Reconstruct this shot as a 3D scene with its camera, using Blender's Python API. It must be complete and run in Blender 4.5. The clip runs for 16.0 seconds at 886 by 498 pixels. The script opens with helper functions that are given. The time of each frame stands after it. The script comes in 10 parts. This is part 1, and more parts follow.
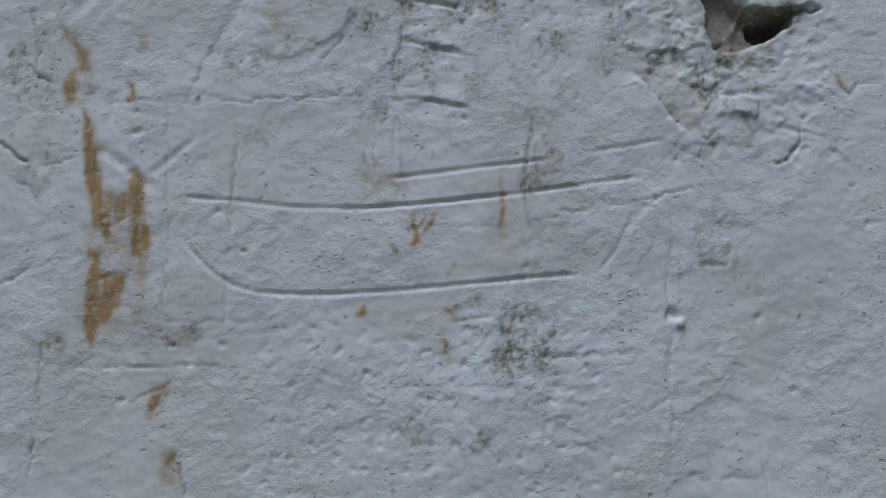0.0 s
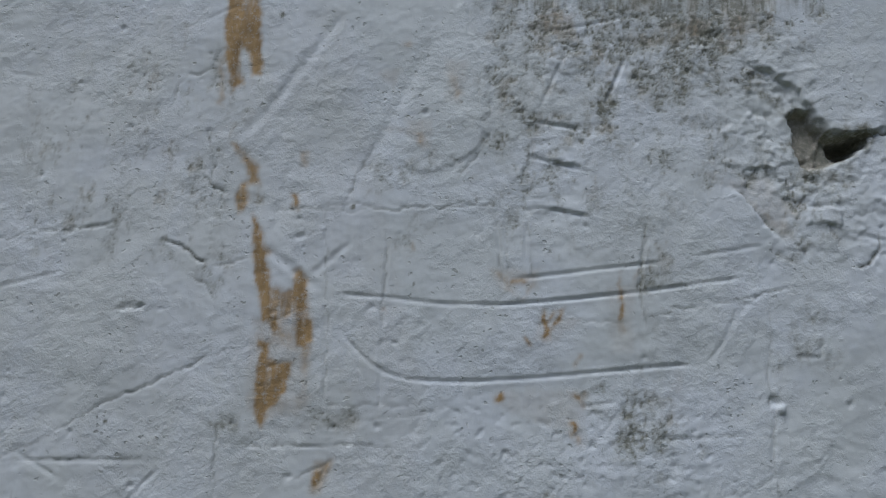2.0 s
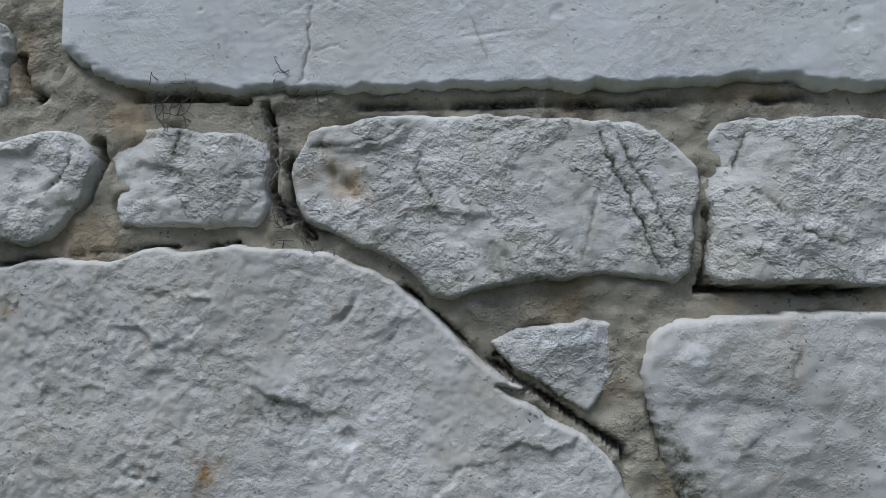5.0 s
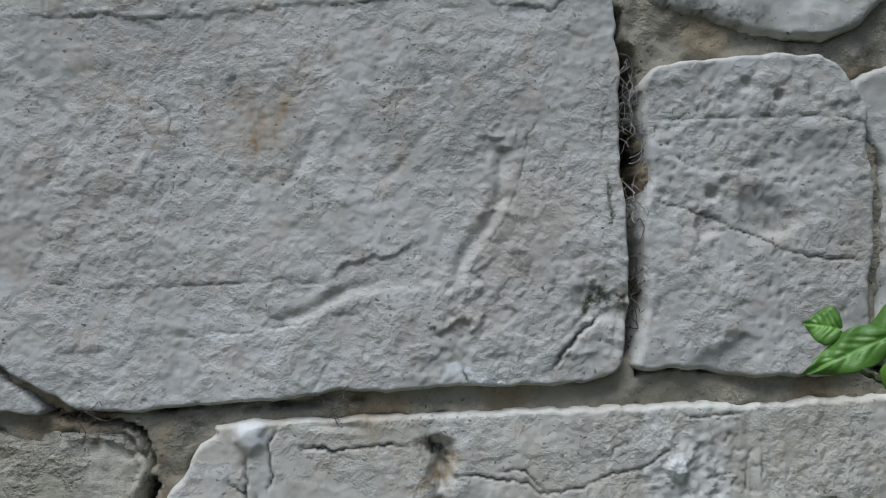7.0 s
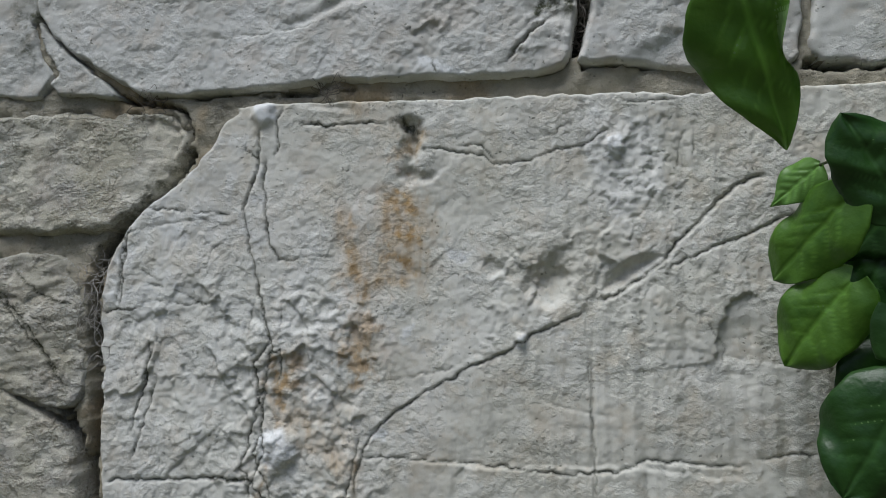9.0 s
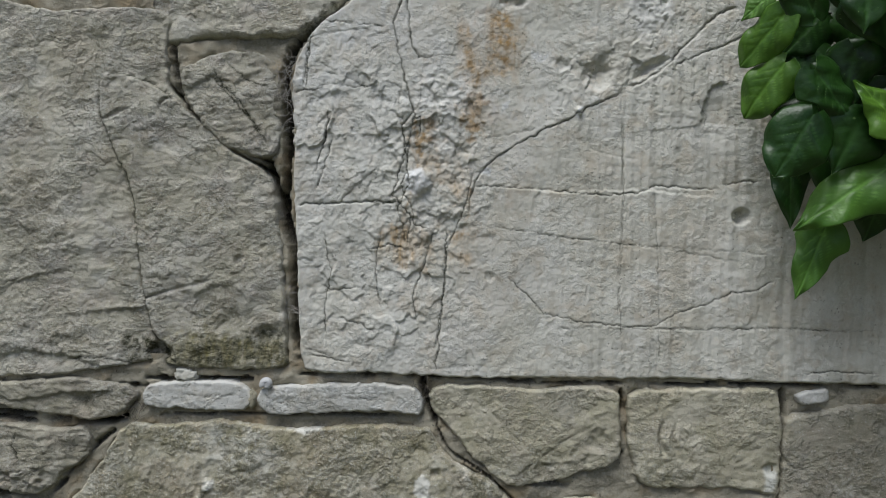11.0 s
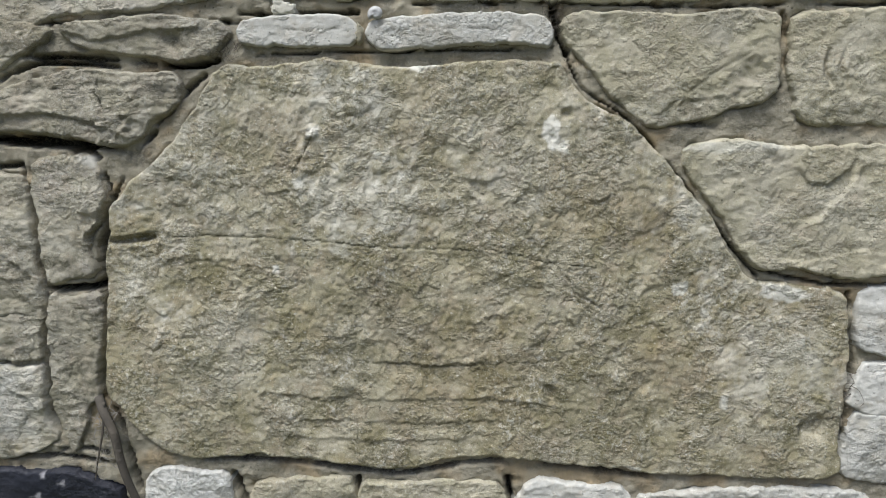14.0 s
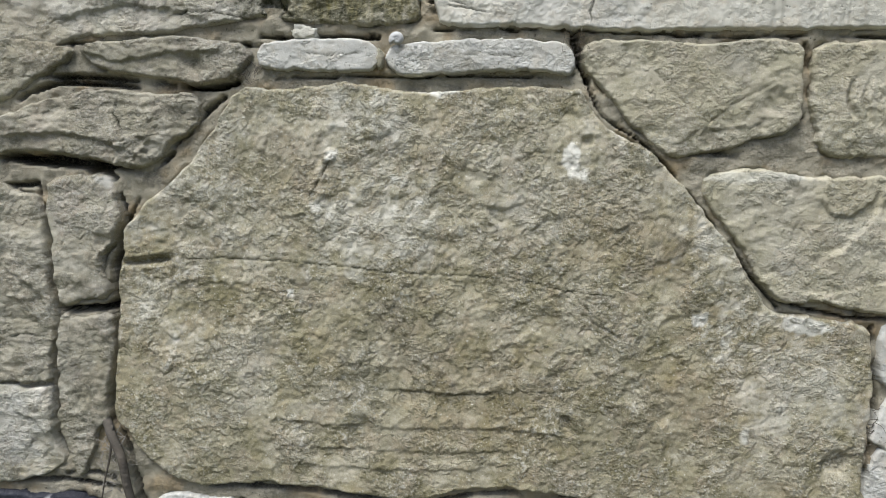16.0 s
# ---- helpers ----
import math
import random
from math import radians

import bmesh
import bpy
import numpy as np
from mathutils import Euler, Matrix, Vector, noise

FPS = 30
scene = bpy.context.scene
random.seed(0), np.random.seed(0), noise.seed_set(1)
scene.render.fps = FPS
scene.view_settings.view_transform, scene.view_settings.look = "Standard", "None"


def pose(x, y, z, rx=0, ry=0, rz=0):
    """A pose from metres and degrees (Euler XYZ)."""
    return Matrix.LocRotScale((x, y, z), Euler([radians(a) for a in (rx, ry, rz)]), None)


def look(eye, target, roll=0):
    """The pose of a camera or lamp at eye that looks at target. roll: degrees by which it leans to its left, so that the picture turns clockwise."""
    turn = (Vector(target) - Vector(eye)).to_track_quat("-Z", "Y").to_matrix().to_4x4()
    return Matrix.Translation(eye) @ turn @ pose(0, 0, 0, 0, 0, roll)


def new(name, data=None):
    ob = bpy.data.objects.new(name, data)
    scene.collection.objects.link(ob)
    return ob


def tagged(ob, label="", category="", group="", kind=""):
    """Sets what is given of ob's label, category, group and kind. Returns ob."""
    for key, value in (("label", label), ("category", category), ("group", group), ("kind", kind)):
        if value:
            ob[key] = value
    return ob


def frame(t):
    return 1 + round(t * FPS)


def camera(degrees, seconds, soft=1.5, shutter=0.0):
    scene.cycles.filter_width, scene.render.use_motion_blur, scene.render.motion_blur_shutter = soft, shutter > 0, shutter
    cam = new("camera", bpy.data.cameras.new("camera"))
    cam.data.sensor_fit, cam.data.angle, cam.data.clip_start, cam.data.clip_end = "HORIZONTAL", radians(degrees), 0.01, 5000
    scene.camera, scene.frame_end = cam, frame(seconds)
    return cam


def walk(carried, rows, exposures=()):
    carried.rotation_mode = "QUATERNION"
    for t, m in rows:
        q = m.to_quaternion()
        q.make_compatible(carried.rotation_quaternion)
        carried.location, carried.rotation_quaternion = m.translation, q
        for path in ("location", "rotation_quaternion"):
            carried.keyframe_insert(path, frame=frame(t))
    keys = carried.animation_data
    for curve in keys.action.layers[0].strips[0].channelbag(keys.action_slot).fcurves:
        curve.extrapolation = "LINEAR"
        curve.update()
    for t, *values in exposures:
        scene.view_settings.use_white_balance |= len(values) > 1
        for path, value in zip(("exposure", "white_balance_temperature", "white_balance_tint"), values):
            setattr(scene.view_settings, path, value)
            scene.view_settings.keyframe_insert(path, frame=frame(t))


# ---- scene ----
# ---- camera and its walk ----
cam = camera(61.9, 16.0, soft=1.0)
PATH = [
    (0, (0.28053, -0.32889, 1.74768), (0.28971, 1.65680, 1.98632), 0.392),
    (0.5, (0.25869, -0.34680, 1.75571), (0.25148, 1.63275, 2.04091), 0.515),
    (1, (0.23722, -0.36345, 1.76128), (0.24532, 1.61093, 2.08024), 0.464),
    (1.5, (0.22291, -0.37384, 1.76449), (0.23220, 1.59379, 2.12269), 0.572),
    (2, (0.21493, -0.37706, 1.76090), (0.22459, 1.58619, 2.14240), 0.745),
    (2.5, (0.19221, -0.37687, 1.74363), (0.20333, 1.58282, 2.14301), 0.886),
    (3, (0.15474, -0.38544, 1.70074), (0.14719, 1.57811, 2.08073), 1.218),
    (3.2, (0.14004, -0.38708, 1.68013), (0.11419, 1.58339, 2.02156), 1.410),
    (5.3, (0.01970, -0.40610, 1.48425), (-0.10144, 1.58721, 1.59406), -0.080),
    (5.5, (0.00399, -0.40758, 1.45921), (-0.11723, 1.58520, 1.57811), -0.033),
    (6, (-0.04585, -0.42173, 1.37351), (-0.14496, 1.57115, 1.50992), -0.321),
    (6.5, (-0.05821, -0.43943, 1.29636), (-0.02476, 1.55794, 1.39333), -1.166),
    (7, (-0.01227, -0.44345, 1.21716), (0.10332, 1.55143, 1.30122), -1.782),
    (7.5, (0.04230, -0.45497, 1.14468), (0.05581, 1.54300, 1.23368), -1.782),
    (8, (0.08611, -0.46070, 1.07306), (-0.10001, 1.52435, 1.23109), -0.515),
    (8.5, (0.09410, -0.48757, 1.04068), (-0.16217, 1.48815, 1.21636), 0.120),
    (9, (0.09996, -0.51700, 0.98886), (-0.16213, 1.46020, 1.13718), 0.148),
    (9.2, (0.09557, -0.52721, 0.96014), (-0.16571, 1.45052, 1.10262), 0.337),
    (11.3, (-0.04241, -0.81895, 0.78800), (-0.11688, 1.17874, 0.72718), 1.121),
    (11.5, (-0.05178, -0.80399, 0.75698), (-0.14347, 1.19221, 0.67465), 1.095),
    (12, (-0.07000, -0.77326, 0.66997), (-0.17930, 1.21858, 0.52637), 1.017),
    (12.5, (-0.08654, -0.75860, 0.62616), (-0.20792, 1.22689, 0.41850), 0.596),
    (13, (-0.11210, -0.74668, 0.58961), (-0.24212, 1.23347, 0.34046), 0.283),
    (13.5, (-0.12853, -0.73855, 0.55411), (-0.26893, 1.23788, 0.28202), 0.657),
    (14, (-0.13272, -0.73991, 0.53509), (-0.26380, 1.23570, 0.25263), 0.733),
    (14.5, (-0.13357, -0.73805, 0.52606), (-0.26025, 1.23958, 0.25594), 0.467),
    (15, (-0.14242, -0.73536, 0.53076), (-0.26684, 1.24450, 0.27641), 0.194),
    (15.5, (-0.14905, -0.73682, 0.52675), (-0.27901, 1.24644, 0.30363), 0.322),
    (16, (-0.14671, -0.73315, 0.53390), (-0.28964, 1.25040, 0.32155), 1.647),
]
EXPOSURES = [(0, -0.37, 5500, 9), (3.2, -0.37, 5500, 9), (5.3, -0.05, 5580, 10), (7.0, -0.13, 5660, 9), (9.2, -0.05, 5850, 9), (11.3, 0.04, 6020, 9), (13, 0.38, 6150, 9), (16, 0.62, 6200, 9)]
walk(cam, [(t, look(eye, target, roll)) for t, eye, target, roll in PATH], EXPOSURES)

# ---- light: overcast sky over a shaded wall ----
world = bpy.data.worlds.new("overcast_sky")
scene.world = world
world.use_nodes = True
wn = world.node_tree
sky = wn.nodes.new("ShaderNodeTexSky")
sky.sky_type = "NISHITA"
sky.sun_disc = False
sky.sun_elevation = radians(65)
sky.sun_rotation = radians(212)
sky.dust_density = 4.0
sky.air_density = 0.7
wn.links.new(sky.outputs["Color"], wn.nodes["Background"].inputs["Color"])
wn.nodes["Background"].inputs["Strength"].default_value = 0.085
sun_data = bpy.data.lights.new("sun", "SUN")
sun_data.energy = 2.6
sun_data.angle = radians(34)
sun_data.color = (1.0, 0.97, 0.92)
sun = new("sun", sun_data)
sun.matrix_world = look((-1.3, -2.1, 5.3), (0, 0, 0))


# ---- materials ----
def node(nt, kind, **sets):
    n = nt.nodes.new(kind)
    for k, v in sets.items():
        n.inputs[k].default_value = v
    return n


def noise_tex(nt, coord, scale, detail=4.0, rough=0.6, stretch=None):
    src = coord
    if stretch:
        mp = nt.nodes.new("ShaderNodeMapping")
        mp.inputs["Scale"].default_value = stretch
        nt.links.new(coord, mp.inputs["Vector"])
        src = mp.outputs["Vector"]
    n = node(nt, "ShaderNodeTexNoise", Scale=scale, Detail=detail, Roughness=rough)
    nt.links.new(src, n.inputs["Vector"])
    return n.outputs["Fac"]


def ramp(nt, fac, lo, hi):
    r = nt.nodes.new("ShaderNodeMapRange")
    r.inputs["From Min"].default_value, r.inputs["From Max"].default_value = lo, hi
    nt.links.new(fac, r.inputs["Value"])
    return r.outputs["Result"]


def calc(nt, op, a, b, clamp=True):
    m = nt.nodes.new("ShaderNodeMath")
    m.operation = op
    m.use_clamp = clamp and op in ("MULTIPLY", "ADD")
    for i, v in enumerate((a, b)):
        if isinstance(v, float):
            m.inputs[i].default_value = v
        else:
            nt.links.new(v, m.inputs[i])
    return m.outputs[0]


def steps_of(nt, fac, count, sharp):
    """The value broken into treads with short scarps between them."""
    u = calc(nt, "MULTIPLY", fac, float(count), clamp=False)
    low = calc(nt, "FLOOR", u, 0.0)
    rise = ramp(nt, calc(nt, "FRACT", u, 0.0), 0.0, sharp)
    return calc(nt, "DIVIDE", calc(nt, "ADD", low, rise, clamp=False), float(count))


def blend(nt, fac, a, b):
    m = nt.nodes.new("ShaderNodeMix")
    m.data_type = "RGBA"
    for sock, v in ((m.inputs[0], fac), (m.inputs[6], a), (m.inputs[7], b)):
        if isinstance(v, (tuple, float)):
            sock.default_value = (*v, 1) if isinstance(v, tuple) else v
        else:
            nt.links.new(v, sock)
    return m.outputs[2]


def stone_material(name, base, alt, dark, grain=1.0, fleck=0.5, ochre=(0.40, 0.25, 0.09), dirt=(0.085, 0.088, 0.065),
                   chalk=(0.70, 0.71, 0.69), bare=(0.40, 0.40, 0.36), moss=(0.16, 0.17, 0.10), mossy=0.0, warm=None, patch=None, patchy=0.5,
                   cool=None, streak=0.0, dots=0.5, rough=0.9, bedding=1.3, flat=0.35, size=1.0, sand=1.0):
    """Weathered stone. grain: relief; fleck: fine light and dark grains; dots: small dark pits; mossy: olive patches;
    streak: run marks;
    bedding: how far the flakes lie along the bed; flat: relief of the smooth areas; size: of the flakes; sand: fine
    grain.
    The mesh's wear holds ochre stain, grime with painted shade, chalk and bared stone."""
    mat = bpy.data.materials.new(name)
    mat.use_nodes = True
    nt = mat.node_tree
    bsdf = nt.nodes["Principled BSDF"]
    coord = nt.nodes.new("ShaderNodeTexCoord").outputs["Object"]
    wear = nt.nodes.new("ShaderNodeAttribute")
    wear.attribute_name = "wear"
    sep = nt.nodes.new("ShaderNodeSeparateColor")
    nt.links.new(wear.outputs["Color"], sep.inputs[0])
    w_ochre, w_dirt_and_shade, w_chalk = sep.outputs
    w_bare = wear.outputs["Alpha"]
    info = nt.nodes.new("ShaderNodeObjectInfo")
    lie = (1.0, 1.0, bedding)
    broad = noise_tex(nt, coord, 14, 6, 0.62)
    mid = noise_tex(nt, coord, 70, 7, 0.72, lie)
    fine = noise_tex(nt, coord, 330, 6, 0.72, lie)
    dust = noise_tex(nt, coord, 950, 4, 0.7)
    vor = node(nt, "ShaderNodeTexVoronoi", Scale=260.0)
    warp = nt.nodes.new("ShaderNodeVectorMath")
    warp.operation = "MULTIPLY_ADD"
    nz = node(nt, "ShaderNodeTexNoise", Scale=300.0, Detail=4.0)
    nt.links.new(coord, nz.inputs["Vector"])
    nt.links.new(nz.outputs["Color"], warp.inputs[0])
    warp.inputs[1].default_value = (0.006, 0.006, 0.004)
    nt.links.new(coord, warp.inputs[2])
    nt.links.new(warp.outputs[0], vor.inputs["Vector"])
    few = ramp(nt, noise_tex(nt, coord, 32, 5, 0.65), 0.50, 0.60)
    pore = nt.nodes.new("ShaderNodeSeparateColor")
    nt.links.new(vor.outputs["Color"], pore.inputs[0])
    hole = calc(nt, "MULTIPLY", ramp(nt, vor.outputs["Distance"], 0.27, 0.19), calc(nt, "MULTIPLY", few, ramp(nt, pore.outputs[0], 0.45, 0.55)))
    # loose pale grit
    grit = node(nt, "ShaderNodeTexVoronoi", Scale=290.0)
    nt.links.new(warp.outputs[0], grit.inputs["Vector"])
    pick = nt.nodes.new("ShaderNodeSeparateColor")
    nt.links.new(grit.outputs["Color"], pick.inputs[0])
    pale_grit = calc(nt, "MULTIPLY", ramp(nt, grit.outputs["Distance"], 0.30, 0.24), ramp(nt, pick.outputs[0], 0.84, 0.87))
    # flaked and smooth areas
    busy = ramp(nt, noise_tex(nt, coord, 15, 7, 0.70), 0.47, 0.60)
    shelf = noise_tex(nt, coord, 46 / size, 7, 0.56, lie)
    scale = noise_tex(nt, coord, 150 / size, 4, 0.58, lie)
    col = blend(nt, ramp(nt, broad, 0.42, 0.58), base, alt)
    if patch:
        col = blend(nt, calc(nt, "MULTIPLY", ramp(nt, noise_tex(nt, coord, 11, 7, 0.66), 0.49, 0.58), float(patchy)), col, patch)
    if cool:
        col = blend(nt, calc(nt, "MULTIPLY", ramp(nt, noise_tex(nt, coord, 19, 8, 0.70), 0.50, 0.60), 0.75), col, cool)
    if warm:
        col = blend(nt, calc(nt, "MULTIPLY", ramp(nt, noise_tex(nt, coord, 38, 7, 0.68), 0.50, 0.62), 0.55), col, warm)
        col = blend(nt, calc(nt, "MULTIPLY", ramp(nt, noise_tex(nt, coord, 7, 6, 0.66), 0.52, 0.66), 0.45), col, warm)
    if mossy:
        col = blend(nt, calc(nt, "MULTIPLY", ramp(nt, noise_tex(nt, coord, 24, 8, 0.70), 0.49, 0.58), float(mossy)), col, moss)
    col = blend(nt, calc(nt, "MULTIPLY", ramp(nt, mid, 0.52, 0.68), 0.16 + 0.16 * fleck), col, dark)
    # scales are paler where their relief stands high, darker where it lies low
    col = blend(nt, calc(nt, "MULTIPLY", ramp(nt, scale, 0.56, 0.60), calc(nt, "MULTIPLY", busy, 0.55 * fleck)), col, chalk)
    col = blend(nt, calc(nt, "MULTIPLY", ramp(nt, scale, 0.43, 0.39), calc(nt, "MULTIPLY", busy, 0.50 * fleck)), col, dark)
    col = blend(nt, calc(nt, "MULTIPLY", ramp(nt, fine, 0.54, 0.60), calc(nt, "ADD", calc(nt, "MULTIPLY", busy, 0.55 * fleck), 0.15 * fleck)), col, dark)
    col = blend(nt, calc(nt, "MULTIPLY", ramp(nt, fine, 0.45, 0.39), calc(nt, "ADD", calc(nt, "MULTIPLY", busy, 0.55 * fleck), 0.10 * fleck)), col, chalk)
    col = blend(nt, calc(nt, "MULTIPLY", ramp(nt, dust, 0.55, 0.62), 0.40 * fleck), col, dark)
    col = blend(nt, calc(nt, "MULTIPLY", ramp(nt, dust, 0.43, 0.37), 0.40 * fleck), col, chalk)
    if streak:
        s = noise_tex(nt, coord, 60, 6, 0.66, (1.0, 1.0, 0.07))
        col = blend(nt, calc(nt, "MULTIPLY", ramp(nt, s, 0.45, 0.75), float(streak)), col, dark)
    val = nt.nodes.new("ShaderNodeHueSaturation")
    nt.links.new(col, val.inputs["Color"])
    nt.links.new(calc(nt, "ADD", calc(nt, "MULTIPLY", info.outputs["Random"], 0.14), 0.86), val.inputs["Value"])
    col = val.outputs["Color"]
    col = blend(nt, calc(nt, "MULTIPLY", pale_grit, 0.6 * fleck), col, chalk)
    col = blend(nt, calc(nt, "MULTIPLY", hole, 0.75 * dots), col, dirt)
    col = blend(nt, calc(nt, "MULTIPLY", w_bare, ramp(nt, mid, 0.34, 0.56)), col, bare)
    col = blend(nt, calc(nt, "MULTIPLY", w_bare, calc(nt, "MULTIPLY", ramp(nt, fine, 0.51, 0.58), 0.42)), col, dirt)
    tone = blend(nt, ramp(nt, noise_tex(nt, coord, 130, 6, 0.66, (1.0, 1.0, 0.25)), 0.35, 0.65), ochre, tuple(0.6 * c for c in ochre))
    col = blend(nt, calc(nt, "MULTIPLY", w_ochre, ramp(nt, fine, 0.90, 0.52)), col, tone)
    col = blend(nt, calc(nt, "MULTIPLY", w_chalk, ramp(nt, fine, 0.76, 0.55)), col, chalk)
    col = blend(nt, calc(nt, "MULTIPLY", w_dirt_and_shade, ramp(nt, fine, 0.28, 0.52)), col, dirt)
    nt.links.new(col, bsdf.inputs["Base Color"])
    bsdf.inputs["Roughness"].default_value = rough
    bsdf.inputs["Specular IOR Level"].default_value = 0.25
    # relief in metres: stepped flakes, scales, grain and pores
    ease = calc(nt, "ADD", calc(nt, "MULTIPLY", busy, 1.0 - flat), float(flat))
    big = calc(nt, "ADD", calc(nt, "MULTIPLY", steps_of(nt, shelf, 18, 0.14), 0.0085 * size), calc(nt, "MULTIPLY", shelf, 0.0030 * size), clamp=False)
    small = calc(nt, "ADD", calc(nt, "MULTIPLY", steps_of(nt, scale, 9, 0.16), 0.0026 * size), calc(nt, "MULTIPLY", scale, 0.0008 * size * sand), clamp=False)
    hgt = calc(nt, "MULTIPLY", calc(nt, "ADD", big, small), ease)
    hgt = calc(nt, "ADD", hgt, calc(nt, "ADD", calc(nt, "MULTIPLY", fine, 0.0010 * sand), calc(nt, "MULTIPLY", dust, 0.0004 * sand)))
    hgt = calc(nt, "SUBTRACT", hgt, calc(nt, "MULTIPLY", hole, min(0.0035, 0.00045 / grain)))
    bump = nt.nodes.new("ShaderNodeBump")
    bump.inputs["Strength"].default_value = 1.0
    bump.inputs["Distance"].default_value = grain
    nt.links.new(hgt, bump.inputs["Height"])
    nt.links.new(bump.outputs["Normal"], bsdf.inputs["Normal"])
    return mat


MATS = {
    "whitewash": stone_material("whitewash", (0.735, 0.755, 0.755), (0.685, 0.70, 0.67), (0.52, 0.53, 0.51), grain=0.10, fleck=0.15,
                                ochre=(0.43, 0.285, 0.13), patch=(0.70, 0.715, 0.675), patchy=0.7, dirt=(0.21, 0.205, 0.16), chalk=(0.8, 0.81, 0.80), bare=(0.56, 0.57, 0.54),
                                streak=0.32, dots=0.5, rough=0.8, bedding=1.0, flat=0.25, size=0.8, sand=0.45),
    "rubble_pale": stone_material("rubble_pale", (0.67, 0.67, 0.625), (0.57, 0.57, 0.52), (0.30, 0.305, 0.27), grain=0.55, fleck=0.42, dots=0.8, chalk=(0.78, 0.79, 0.77), warm=(0.56, 0.52, 0.43),
                                  dirt=(0.085, 0.09, 0.055), sand=0.5),
    "limestone_grey": stone_material("limestone_grey", (0.575, 0.575, 0.53), (0.50, 0.495, 0.445), (0.27, 0.265, 0.225), grain=0.13, fleck=0.28, warm=(0.53, 0.475, 0.395), patch=(0.64, 0.64, 0.605),
                                     patchy=0.6, dots=0.9, dirt=(0.085, 0.09, 0.055), bedding=1.1, flat=0.12, sand=0.6),
    "limestone_warm": stone_material("limestone_warm", (0.72, 0.71, 0.625), (0.635, 0.62, 0.53), (0.34, 0.33, 0.27), grain=0.16, fleck=0.30, ochre=(0.46, 0.30, 0.12), streak=0.16,
                                     warm=(0.59, 0.52, 0.40), patch=(0.76, 0.75, 0.69), dots=0.7, bedding=1.0, flat=0.18, sand=0.35),
    "sandy": stone_material("sandy", (0.53, 0.498, 0.375), (0.455, 0.425, 0.31), (0.20, 0.19, 0.135), grain=0.55, fleck=0.55, dirt=(0.055, 0.058, 0.03), chalk=(0.66, 0.66, 0.59),
                            mossy=0.35, moss=(0.26, 0.25, 0.15), warm=(0.47, 0.42, 0.31), patch=(0.60, 0.575, 0.48), cool=(0.44, 0.42, 0.35), dots=0.8, sand=0.7),
    "greyish": stone_material("greyish", ochre=(0.27, 0.24, 0.085), base=(0.57, 0.545, 0.445), alt=(0.48, 0.455, 0.36), dark=(0.16, 0.152, 0.115), grain=0.75, fleck=0.62, dirt=(0.06, 0.062, 0.035), chalk=(0.70, 0.70, 0.65),
                              mossy=0.25, moss=(0.27, 0.255, 0.16), warm=(0.46, 0.41, 0.31), patch=(0.62, 0.61, 0.55), cool=(0.43, 0.415, 0.38), dots=0.6, bedding=1.6, sand=0.6),
    "dun": stone_material("dun", (0.46, 0.435, 0.345), (0.375, 0.352, 0.275), (0.14, 0.132, 0.095), grain=0.75, fleck=0.62, dirt=(0.05, 0.052, 0.03), chalk=(0.64, 0.63, 0.57),
                          mossy=0.3, moss=(0.24, 0.225, 0.13), warm=(0.41, 0.36, 0.265), patch=(0.55, 0.53, 0.45), cool=(0.38, 0.36, 0.315), dots=0.6, bedding=1.5, sand=0.6),
    "brown_slab": stone_material("brown_slab", (0.455, 0.42, 0.288), (0.365, 0.335, 0.218), (0.14, 0.13, 0.075), grain=0.58, fleck=0.95, chalk=(0.74, 0.73, 0.65), dirt=(0.10, 0.097, 0.055),
                                 mossy=0.6, moss=(0.25, 0.228, 0.11), warm=(0.46, 0.38, 0.235), patch=(0.60, 0.56, 0.43), patchy=0.75, cool=(0.40, 0.372, 0.30), dots=1.0, flat=0.28, bedding=1.0, size=1.15, sand=0.6),
    "slate": stone_material("slate", (0.030, 0.033, 0.045), (0.022, 0.025, 0.036), (0.012, 0.013, 0.018), grain=0.3, fleck=0.06, chalk=(0.4, 0.4, 0.42), rough=0.5),
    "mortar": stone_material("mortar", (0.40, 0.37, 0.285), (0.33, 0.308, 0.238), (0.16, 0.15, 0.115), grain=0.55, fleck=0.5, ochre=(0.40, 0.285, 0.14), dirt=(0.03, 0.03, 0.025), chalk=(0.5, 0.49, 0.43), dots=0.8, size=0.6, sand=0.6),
    "core": stone_material("core", (0.32, 0.30, 0.24), (0.27, 0.26, 0.21), (0.17, 0.16, 0.13), grain=0.6),
}


# ---- smooth noise on arrays ----
RNG = np.random.RandomState(7)
ANG = RNG.rand(256, 256) * 2 * np.pi
GX, GZ = np.cos(ANG), np.sin(ANG)


def perlin(x, z, size, seed=0):
    u, v = x / size + seed * 17.31, z / size + seed * 9.77
    i, j = np.floor(u).astype(int), np.floor(v).astype(int)
    f, g = u - i, v - j
    a, b = f * f * f * (f * (f * 6 - 15) + 10), g * g * g * (g * (g * 6 - 15) + 10)

    def dot(di, dj):
        p, q = (i + di) & 255, (j + dj) & 255
        return GX[p, q] * (f - di) + GZ[p, q] * (g - dj)
    top = dot(0, 0) * (1 - a) + dot(1, 0) * a
    low = dot(0, 1) * (1 - a) + dot(1, 1) * a
    return 1.5 * (top * (1 - b) + low * b)


